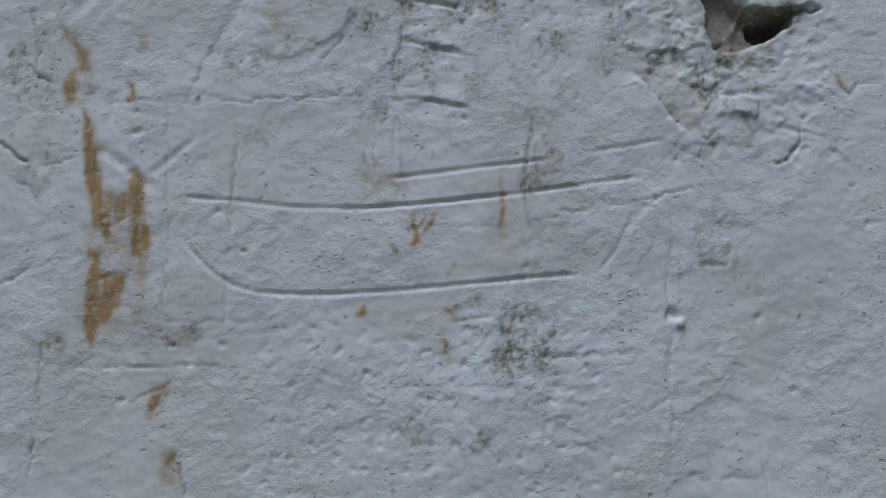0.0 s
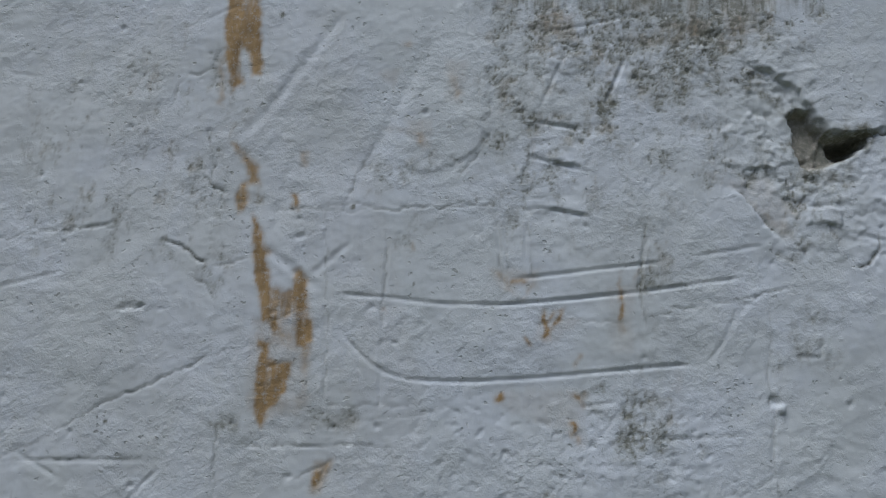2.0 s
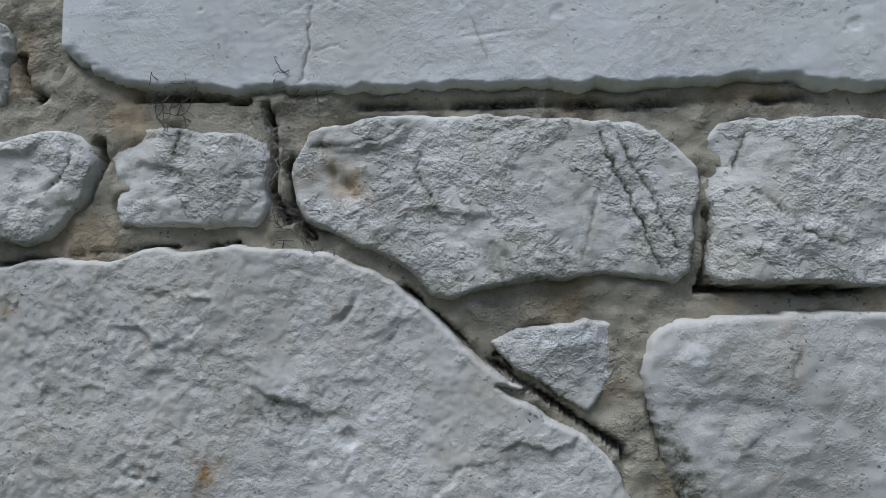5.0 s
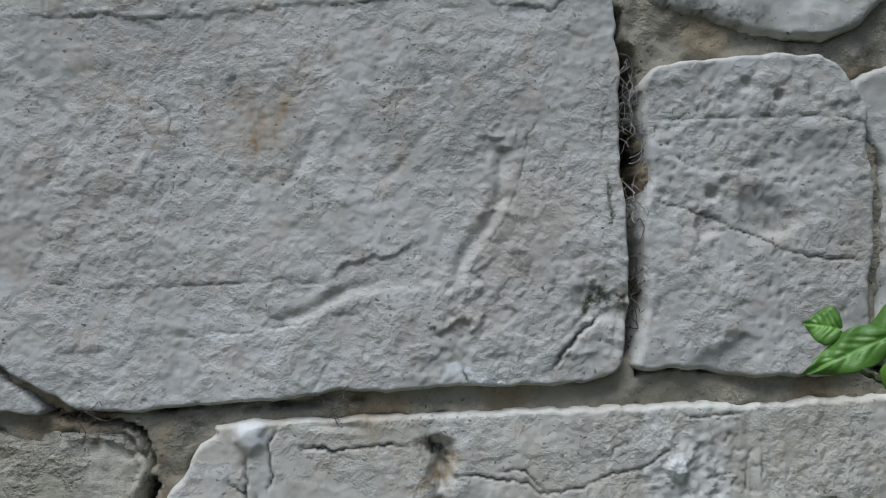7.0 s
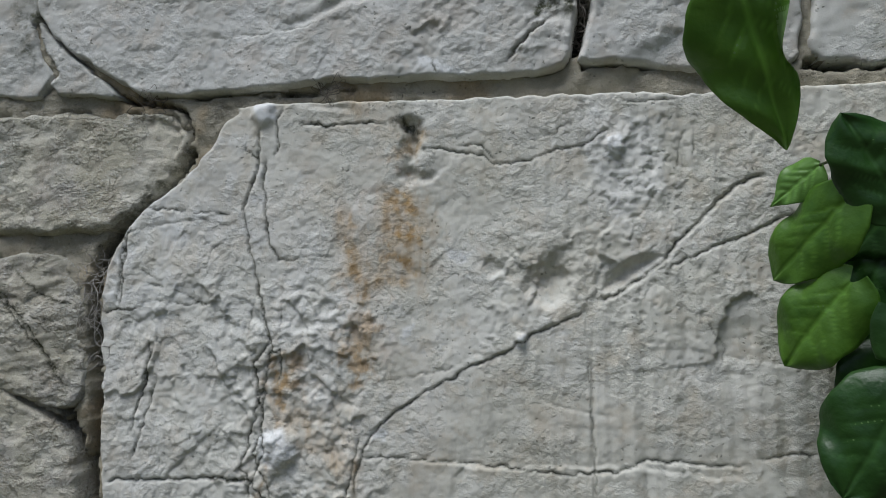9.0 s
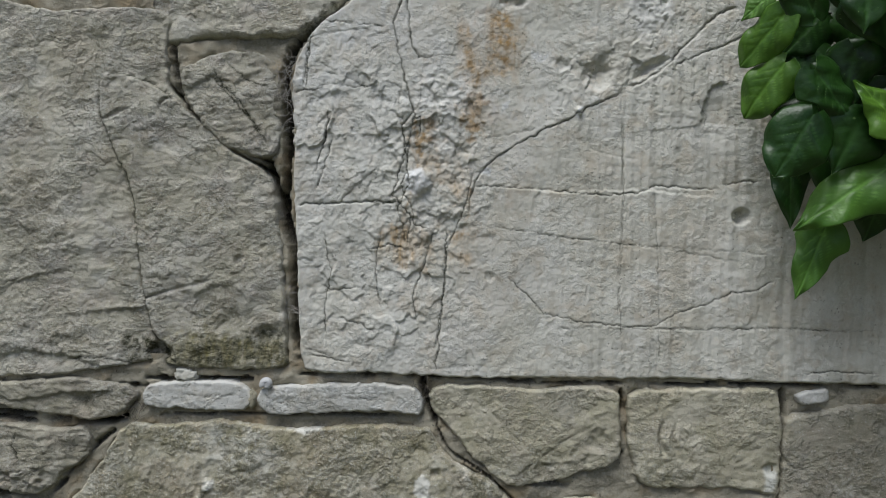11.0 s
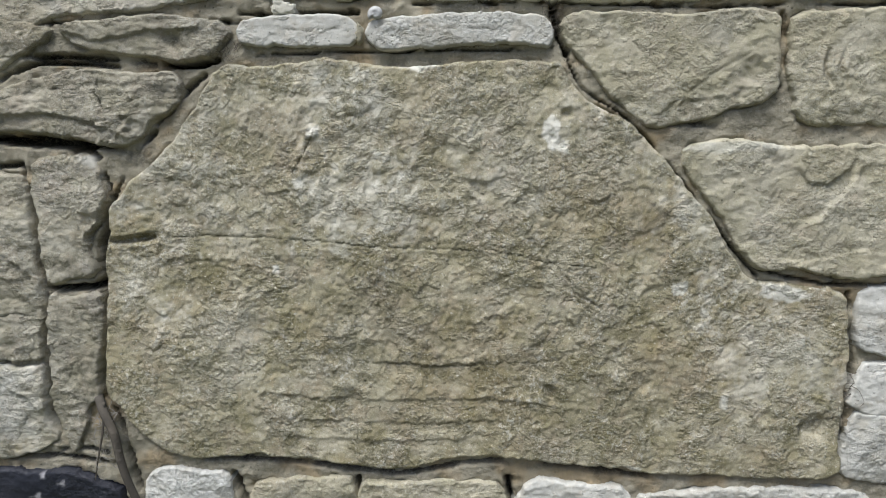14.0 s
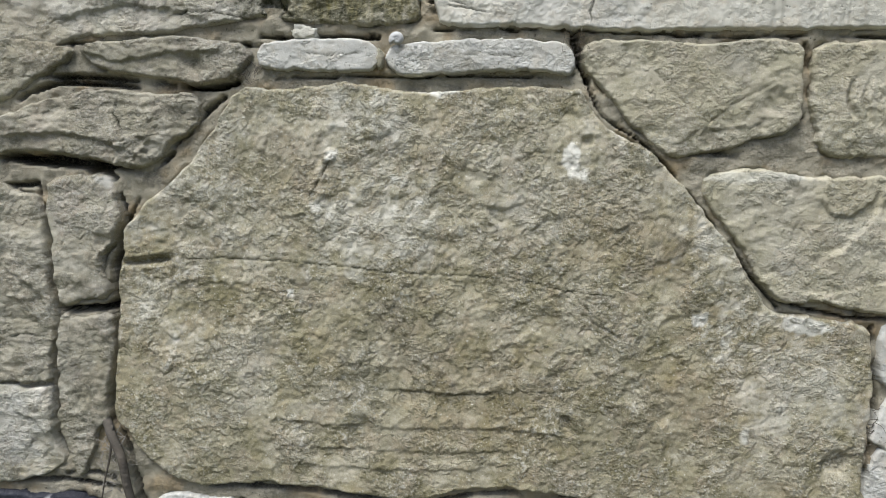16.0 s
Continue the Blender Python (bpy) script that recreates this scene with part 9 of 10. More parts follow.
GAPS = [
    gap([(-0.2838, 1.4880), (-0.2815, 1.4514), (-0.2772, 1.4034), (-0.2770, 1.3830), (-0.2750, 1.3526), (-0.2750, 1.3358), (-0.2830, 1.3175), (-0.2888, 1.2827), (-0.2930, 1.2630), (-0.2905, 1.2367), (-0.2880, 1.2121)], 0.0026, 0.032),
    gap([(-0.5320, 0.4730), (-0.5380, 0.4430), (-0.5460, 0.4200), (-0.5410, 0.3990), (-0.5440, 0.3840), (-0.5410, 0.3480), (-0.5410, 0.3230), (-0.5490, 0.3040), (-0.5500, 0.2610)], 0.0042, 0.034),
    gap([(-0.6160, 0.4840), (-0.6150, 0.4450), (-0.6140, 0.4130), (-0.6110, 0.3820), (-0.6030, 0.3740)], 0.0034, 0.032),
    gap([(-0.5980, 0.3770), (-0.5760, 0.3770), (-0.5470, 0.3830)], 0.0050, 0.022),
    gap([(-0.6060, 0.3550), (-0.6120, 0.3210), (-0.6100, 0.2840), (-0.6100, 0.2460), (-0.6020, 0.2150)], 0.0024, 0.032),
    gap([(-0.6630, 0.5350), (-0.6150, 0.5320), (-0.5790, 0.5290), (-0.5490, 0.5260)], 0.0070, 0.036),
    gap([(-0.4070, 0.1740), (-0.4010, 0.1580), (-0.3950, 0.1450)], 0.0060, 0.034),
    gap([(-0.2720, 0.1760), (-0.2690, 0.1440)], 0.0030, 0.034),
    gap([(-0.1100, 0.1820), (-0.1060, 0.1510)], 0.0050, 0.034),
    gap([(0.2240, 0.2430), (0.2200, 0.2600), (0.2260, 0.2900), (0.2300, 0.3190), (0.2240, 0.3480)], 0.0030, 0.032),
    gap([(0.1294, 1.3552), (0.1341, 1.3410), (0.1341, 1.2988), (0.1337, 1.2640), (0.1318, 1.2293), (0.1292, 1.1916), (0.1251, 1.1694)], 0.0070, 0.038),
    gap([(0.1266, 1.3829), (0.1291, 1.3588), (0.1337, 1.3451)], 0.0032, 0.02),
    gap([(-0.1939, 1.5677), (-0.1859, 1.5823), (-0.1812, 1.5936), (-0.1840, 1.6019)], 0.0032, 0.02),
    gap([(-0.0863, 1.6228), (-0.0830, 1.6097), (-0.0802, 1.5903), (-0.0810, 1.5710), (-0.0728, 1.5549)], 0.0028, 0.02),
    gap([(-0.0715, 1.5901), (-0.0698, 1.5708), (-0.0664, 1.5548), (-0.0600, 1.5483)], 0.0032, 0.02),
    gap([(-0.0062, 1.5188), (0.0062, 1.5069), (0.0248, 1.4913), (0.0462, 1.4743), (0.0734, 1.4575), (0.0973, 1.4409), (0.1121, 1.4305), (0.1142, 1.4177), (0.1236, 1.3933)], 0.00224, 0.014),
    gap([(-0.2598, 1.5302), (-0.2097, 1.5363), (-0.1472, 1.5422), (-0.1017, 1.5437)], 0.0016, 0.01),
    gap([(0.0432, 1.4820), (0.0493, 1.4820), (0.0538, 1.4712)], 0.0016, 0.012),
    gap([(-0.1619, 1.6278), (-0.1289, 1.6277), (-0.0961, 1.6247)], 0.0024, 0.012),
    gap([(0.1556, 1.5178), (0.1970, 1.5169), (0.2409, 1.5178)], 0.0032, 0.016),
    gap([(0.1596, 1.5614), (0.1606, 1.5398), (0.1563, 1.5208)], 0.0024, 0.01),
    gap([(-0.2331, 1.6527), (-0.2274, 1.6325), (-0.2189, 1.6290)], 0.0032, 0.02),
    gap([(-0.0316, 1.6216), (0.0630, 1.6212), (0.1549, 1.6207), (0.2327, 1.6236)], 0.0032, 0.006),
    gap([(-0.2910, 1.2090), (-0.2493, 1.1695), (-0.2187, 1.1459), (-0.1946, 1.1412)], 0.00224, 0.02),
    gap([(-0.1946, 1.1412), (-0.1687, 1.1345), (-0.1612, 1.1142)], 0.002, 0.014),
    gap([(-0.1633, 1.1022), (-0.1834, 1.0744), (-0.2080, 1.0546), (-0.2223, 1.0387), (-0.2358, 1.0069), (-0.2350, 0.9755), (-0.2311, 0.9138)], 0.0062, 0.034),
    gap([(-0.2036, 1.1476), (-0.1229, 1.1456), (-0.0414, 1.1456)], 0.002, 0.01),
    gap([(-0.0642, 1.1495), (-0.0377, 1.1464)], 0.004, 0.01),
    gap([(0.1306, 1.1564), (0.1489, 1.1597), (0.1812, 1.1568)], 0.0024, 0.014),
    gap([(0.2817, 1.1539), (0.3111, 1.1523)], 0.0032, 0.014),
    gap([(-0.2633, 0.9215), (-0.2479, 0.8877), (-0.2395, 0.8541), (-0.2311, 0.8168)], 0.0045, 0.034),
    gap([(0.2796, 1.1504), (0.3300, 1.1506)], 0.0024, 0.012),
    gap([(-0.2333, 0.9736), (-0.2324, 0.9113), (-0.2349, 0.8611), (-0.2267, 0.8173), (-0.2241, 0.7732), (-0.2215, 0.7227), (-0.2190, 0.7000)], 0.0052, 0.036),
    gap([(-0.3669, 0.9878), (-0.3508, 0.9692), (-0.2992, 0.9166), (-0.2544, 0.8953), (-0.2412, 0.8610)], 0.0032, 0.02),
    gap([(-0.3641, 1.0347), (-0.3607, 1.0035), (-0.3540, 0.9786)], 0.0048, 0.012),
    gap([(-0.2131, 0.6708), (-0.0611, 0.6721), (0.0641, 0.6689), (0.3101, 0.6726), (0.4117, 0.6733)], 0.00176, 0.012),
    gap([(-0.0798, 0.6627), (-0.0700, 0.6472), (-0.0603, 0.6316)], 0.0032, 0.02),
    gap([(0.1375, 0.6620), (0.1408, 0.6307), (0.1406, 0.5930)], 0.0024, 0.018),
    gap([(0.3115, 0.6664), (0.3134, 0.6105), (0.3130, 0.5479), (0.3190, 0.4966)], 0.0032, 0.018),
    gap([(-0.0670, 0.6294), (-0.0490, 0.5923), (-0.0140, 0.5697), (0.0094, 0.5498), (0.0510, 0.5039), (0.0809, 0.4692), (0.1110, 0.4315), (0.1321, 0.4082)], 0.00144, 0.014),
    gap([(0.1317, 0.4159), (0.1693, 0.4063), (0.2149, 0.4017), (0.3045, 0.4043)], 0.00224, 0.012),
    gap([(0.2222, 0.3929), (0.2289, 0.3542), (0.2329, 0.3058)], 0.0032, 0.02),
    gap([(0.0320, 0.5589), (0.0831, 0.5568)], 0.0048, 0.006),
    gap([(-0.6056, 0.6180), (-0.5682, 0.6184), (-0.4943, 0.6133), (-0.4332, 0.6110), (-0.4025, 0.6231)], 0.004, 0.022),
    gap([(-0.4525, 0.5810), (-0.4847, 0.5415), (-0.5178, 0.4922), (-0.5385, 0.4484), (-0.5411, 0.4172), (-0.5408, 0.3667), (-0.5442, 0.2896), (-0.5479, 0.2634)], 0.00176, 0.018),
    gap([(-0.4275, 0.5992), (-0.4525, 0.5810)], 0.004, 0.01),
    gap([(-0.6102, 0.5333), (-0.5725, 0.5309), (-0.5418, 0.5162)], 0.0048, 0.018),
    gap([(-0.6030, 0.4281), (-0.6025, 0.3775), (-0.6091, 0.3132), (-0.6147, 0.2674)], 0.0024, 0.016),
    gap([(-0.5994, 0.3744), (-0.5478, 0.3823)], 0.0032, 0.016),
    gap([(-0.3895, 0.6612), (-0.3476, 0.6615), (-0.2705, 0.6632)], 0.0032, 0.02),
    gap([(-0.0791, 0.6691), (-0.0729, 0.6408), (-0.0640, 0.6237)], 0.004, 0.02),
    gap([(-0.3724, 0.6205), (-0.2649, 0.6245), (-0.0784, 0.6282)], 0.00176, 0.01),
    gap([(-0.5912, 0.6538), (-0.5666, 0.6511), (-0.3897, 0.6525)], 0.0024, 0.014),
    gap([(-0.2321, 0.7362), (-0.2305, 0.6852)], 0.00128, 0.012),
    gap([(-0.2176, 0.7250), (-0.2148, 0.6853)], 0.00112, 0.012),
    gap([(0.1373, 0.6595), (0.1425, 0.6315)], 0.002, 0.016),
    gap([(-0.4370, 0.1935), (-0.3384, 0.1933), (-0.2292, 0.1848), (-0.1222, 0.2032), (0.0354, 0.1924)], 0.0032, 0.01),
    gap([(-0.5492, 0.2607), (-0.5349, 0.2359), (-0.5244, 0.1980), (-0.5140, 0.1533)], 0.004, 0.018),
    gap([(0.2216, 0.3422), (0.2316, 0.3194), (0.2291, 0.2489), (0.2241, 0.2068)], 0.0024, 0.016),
    gap([(-0.6570, 0.2952), (-0.6516, 0.2828)], 0.0016, 0.01),
    gap([(-0.6244, 0.5052), (-0.6196, 0.4643), (-0.6159, 0.4230), (-0.6078, 0.3814), (-0.6083, 0.3206), (-0.6110, 0.2712), (-0.6092, 0.2213)], 0.00224, 0.016),
    gap([(-0.6049, 0.3743), (-0.5740, 0.3756), (-0.5481, 0.3803)], 0.0032, 0.018),
    gap([(-0.5361, 0.4992), (-0.5306, 0.4732), (-0.5372, 0.4437), (-0.5472, 0.4256), (-0.5455, 0.3900), (-0.5439, 0.3480), (-0.5469, 0.2869)], 0.00256, 0.02),
    gap([(-0.6625, 0.5040), (-0.6255, 0.5086)], 0.004, 0.016),
    gap([(-0.6614, 0.5320), (-0.6004, 0.5349), (-0.5404, 0.5279), (-0.5034, 0.5249), (-0.4806, 0.5438)], 0.004, 0.02),
    gap([(-0.6595, 0.5851), (-0.6225, 0.6041), (-0.5803, 0.6123), (-0.4799, 0.6081), (-0.4101, 0.6157)], 0.0036, 0.02),
    gap([(-0.6006, 0.1953), (-0.5623, 0.1967), (-0.5380, 0.1782)], 0.0032, 0.012),
    gap([(-0.6655, 0.1832), (-0.6011, 0.1875), (-0.5380, 0.1795)], 0.0032, 0.012),
]
my = 0.0070 + 0.004 * fbm(MX, MZ, 0.09, 3, 201) + 0.0046 * fbm(MX, MZ, 0.024, 4, 202, 0.6) + 0.0016 * fbm(MX, MZ, 0.008, 3, 203)
mwear = np.zeros((MX.size, 4))
my = my + 0.005 * smooth(COVER, -0.0022, 0.0008) * smooth(fbm(MX, MZ, 0.03, 3, 204), 0.0, 0.3)
for pts, width, depth in GAPS:
    p = np.array(pts)
    r = width * 3 + 0.004
    sel = (MX > p[:, 0].min() - r) & (MX < p[:, 0].max() + r) & (MZ > p[:, 1].min() - r) & (MZ < p[:, 1].max() + r)
    dist = line_dist(MX[sel], MZ[sel], pts)[0] + 0.9 * width * fbm(MX[sel], MZ[sel], 0.018, 4, 205, 0.65)
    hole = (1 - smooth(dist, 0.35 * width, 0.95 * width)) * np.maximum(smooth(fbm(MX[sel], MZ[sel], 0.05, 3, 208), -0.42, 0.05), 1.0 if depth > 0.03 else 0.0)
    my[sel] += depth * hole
    # the gap's own shade is painted too: near-black colour wherever it deepens
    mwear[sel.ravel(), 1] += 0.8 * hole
mwear[:, 0] = 0.5 * smooth(fbm(MX, MZ, 0.05, 4, 206), 0.0, 0.4).ravel()
mwear[:, 1] += 0.5 * smooth(fbm(MX, MZ, 0.04, 4, 207), 0.12, 0.5).ravel()
my = np.minimum(my, 0.048)
keep = COVER < 0.011
mq = keep[:-1, :-1] & keep[1:, :-1] & keep[:-1, 1:] & keep[1:, 1:]
mi = np.arange(MX.size).reshape(MX.shape)
mf = np.stack([mi[:-1, :-1][mq], mi[:-1, 1:][mq], mi[1:, 1:][mq], mi[1:, :-1][mq]], 1)
mu, mf = np.unique(mf, return_inverse=True)
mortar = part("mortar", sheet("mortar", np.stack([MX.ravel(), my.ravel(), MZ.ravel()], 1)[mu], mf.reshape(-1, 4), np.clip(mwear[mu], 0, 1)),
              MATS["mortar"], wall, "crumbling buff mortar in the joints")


# ---- ivy hanging in front of the wall ----
def leaf_material(name, deep, light, gloss):
    mat = bpy.data.materials.new(name)
    mat.use_nodes = True
    nt = mat.node_tree
    bsdf = nt.nodes["Principled BSDF"]
    coord = nt.nodes.new("ShaderNodeTexCoord").outputs["Object"]
    vein = nt.nodes.new("ShaderNodeAttribute")
    vein.attribute_name = "vein"
    info = nt.nodes.new("ShaderNodeObjectInfo")
    col = blend(nt, ramp(nt, noise_tex(nt, coord, 40, 5, 0.6), 0.35, 0.65), deep, light)
    col = blend(nt, calc(nt, "MULTIPLY", info.outputs["Random"], 0.35), col, light)
    col = blend(nt, calc(nt, "MULTIPLY", vein.outputs["Fac"], 0.55), col, tuple(2.0 * c + 0.02 for c in light))
    nt.links.new(col, bsdf.inputs["Base Color"])
    bsdf.inputs["Roughness"].default_value = gloss
    bsdf.inputs["Specular IOR Level"].default_value = 0.45
    bump = nt.nodes.new("ShaderNodeBump")
    bump.inputs["Distance"].default_value = 0.0007
    nt.links.new(noise_tex(nt, coord, 170, 3, 0.5), bump.inputs["Height"])
    nt.links.new(bump.outputs["Normal"], bsdf.inputs["Normal"])
    tr = nt.nodes.new("ShaderNodeBsdfTranslucent")
    nt.links.new(col, tr.inputs["Color"])
    mix = nt.nodes.new("ShaderNodeMixShader")
    mix.inputs[0].default_value = 0.22
    nt.links.new(bsdf.outputs[0], mix.inputs[1])
    nt.links.new(tr.outputs[0], mix.inputs[2])
    nt.links.new(mix.outputs[0], nt.nodes["Material Output"].inputs["Surface"])
    return mat


# darkest of the greens, mostly for the back of the ivy
LEAF_DARK = leaf_material("ivy_leaf_dark", (0.014, 0.044, 0.009), (0.030, 0.088, 0.014), 0.34)
LEAF_MID = leaf_material("ivy_leaf", (0.058, 0.145, 0.014), (0.110, 0.235, 0.024), 0.38)
LEAF_LIGHT = leaf_material("ivy_leaf_light", (0.070, 0.180, 0.022), (0.115, 0.255, 0.036), 0.42)
LEAF_UNDER = leaf_material("ivy_leaf_under", (0.16, 0.28, 0.085), (0.20, 0.33, 0.11), 0.55)
LEAF_YOUNG = leaf_material("ivy_leaf_young", (0.095, 0.215, 0.035), (0.15, 0.30, 0.055), 0.40)
BARK = stone_material("ivy_bark", (0.06, 0.075, 0.03), (0.05, 0.06, 0.028), (0.03, 0.03, 0.018), grain=0.3, fleck=0.15, chalk=(0.11, 0.12, 0.06), rough=0.6)
DRY = stone_material("dry_fibre", (0.16, 0.14, 0.115), (0.11, 0.10, 0.085), (0.05, 0.045, 0.04), grain=0.3, fleck=0.2, chalk=(0.2, 0.19, 0.16))
PALE_DRY = stone_material("pale_fibre", (0.42, 0.40, 0.36), (0.34, 0.32, 0.29), (0.2, 0.19, 0.17), grain=0.3, fleck=0.2, chalk=(0.5, 0.48, 0.44))


def tube(name, path, r0, r1, sides=6, closed_tip=True):
    """A tapering tube along a smoothed 3D path."""
    n = len(path)
    fine = []
    for i in range(n - 1):
        p = [Vector(path[min(max(i + k, 0), n - 1)]) for k in (-1, 0, 1, 2)]
        for k in range(6):
            t = k / 6
            fine.append(0.5 * (2 * p[1] + (p[2] - p[0]) * t + (2 * p[0] - 5 * p[1] + 4 * p[2] - p[3]) * t ** 2 + (3 * p[1] - p[0] - 3 * p[2] + p[3]) * t ** 3))
    fine.append(Vector(path[-1]))
    verts, faces = [], []
    for i, c in enumerate(fine):
        way = (fine[min(i + 1, len(fine) - 1)] - fine[max(i - 1, 0)]).normalized()
        a = way.orthogonal().normalized()
        b = way.cross(a)
        r = r0 + (r1 - r0) * i / (len(fine) - 1)
        verts += [c + (a * math.cos(2 * math.pi * k / sides) + b * math.sin(2 * math.pi * k / sides)) * r for k in range(sides)]
        if i:
            o = (i - 1) * sides
            faces += [(o + k, o + (k + 1) % sides, o + sides + (k + 1) % sides, o + sides + k) for k in range(sides)]
    me = bpy.data.meshes.new(name)
    me.from_pydata([tuple(v) for v in verts], [], faces + [tuple(range(sides))[::-1], tuple(range(len(verts) - sides, len(verts)))])
    for poly in me.polygons:
        poly.use_smooth = True
    return me


OVATE = ((0, 0.05, 0.13, 0.25, 0.36, 0.50, 0.64, 0.76, 0.85, 0.92, 0.97, 1), (0.10, 0.50, 0.80, 0.98, 1.0, 0.90, 0.70, 0.46, 0.26, 0.12, 0.05, 0.0))
LOBED = ((0, 0.07, 0.16, 0.24, 0.31, 0.40, 0.52, 0.66, 0.80, 0.92, 1), (0.30, 0.66, 0.92, 1.0, 0.80, 0.66, 0.64, 0.52, 0.30, 0.10, 0.0))

BLUNT = ((0, 0.05, 0.15, 0.30, 0.50, 0.70, 0.84, 0.94, 1), (0.20, 0.56, 0.86, 1.0, 0.98, 0.82, 0.58, 0.28, 0.0))


def leaf_mesh(base, tip, face, width, lobes, curl, fold, seed, nu=34, nv=24, roll=0.0):
    """An ivy blade from base to tip whose upper side looks along face; width and lobes shape its outline; roll turns one margin over."""
    base, tip, face = Vector(base), Vector(tip), Vector(face).normalized()
    length = (tip - base).length
    along = (tip - base).normalized()
    across = along.cross(face).normalized()
    up = across.cross(along).normalized()
    r = random.Random(seed)
    verts, veins = [], []
    ph = r.uniform(0, 6)
    sway = r.uniform(-0.06, 0.06)
    for i in range(nu + 1):
        t = i / nu
        half = 0.62 * width * float(np.interp(t, *(OVATE, LOBED, BLUNT)[lobes]))
        for j in range(nv + 1):
            s = 2 * j / nv - 1
            k = abs(s)
            back = -(0.13 if lobes else 0.05) * length * k ** 1.4 * math.exp(-(t / 0.20) ** 2)
            side = s * half * (1 + 0.05 * math.sin(8 * t + ph + (2 if s > 0 else 0)) + 0.02 * math.sin(21 * t + 2 * ph + 4 * s))
            side += sway * length * t * t
            lift = fold * k * half - curl * length * (t - 0.2) ** 2
            lift += 0.05 * length * k * k * math.sin(10 * t + ph + (1.7 if s > 0 else 0)) + 0.012 * length * math.sin(17 * t + 5 * s + ph)
            lift -= 0.30 * half * k ** 3
            if roll and s < -0.35:
                turn = (-s - 0.35) * math.exp(-((t - 0.42) / 0.20) ** 2) * roll
                side += 0.85 * half * turn
                lift += 0.9 * half * turn
            # a midrib, two basal nerves and curved side nerves
            rib = k * half / 0.0011
            for c, reach in ((0.0, 0.55), (0.06, 0.42), (0.24, 0.34), (0.42, 0.28), (0.58, 0.22)):
                rib = min(rib, abs(t - c - reach * k ** 0.8) * length / 0.0014 + 1.2 * k * k)
            vein = max(0.0, 1 - rib)
            verts.append(base + along * (t * length + back) + across * side + up * (lift - 0.0010 * vein))
            veins.append(vein)
    n = len(verts)
    thick = 0.0005
    verts += [v - up * thick for v in verts]
    veins += [0.6 * v for v in veins]
    idx = lambda i, j: i * (nv + 1) + j
    faces, under = [], []
    for i in range(nu):
        for j in range(nv):
            q = (idx(i, j), idx(i + 1, j), idx(i + 1, j + 1), idx(i, j + 1))
            faces += [q, tuple(n + k for k in q[::-1])]
            under += [0, 1]
        for j in (0, nv):
            a, b = idx(i, j), idx(i + 1, j)
            faces.append((a, n + a, n + b, b) if j == 0 else (b, n + b, n + a, a))
            under.append(0)
    me = bpy.data.meshes.new("leaf")
    me.from_pydata([tuple(v) for v in verts], [], faces)
    at = me.attributes.new("vein", "FLOAT", "POINT")
    at.data.foreach_set("value", veins)
    me.polygons.foreach_set("material_index", under)
    me.polygons.foreach_set("use_smooth", [True] * len(faces))
    return me


def leaf(mesh, material):
    ob = part("leaf", mesh, material, ivy)
    mesh.materials.append(LEAF_UNDER)
    return ob


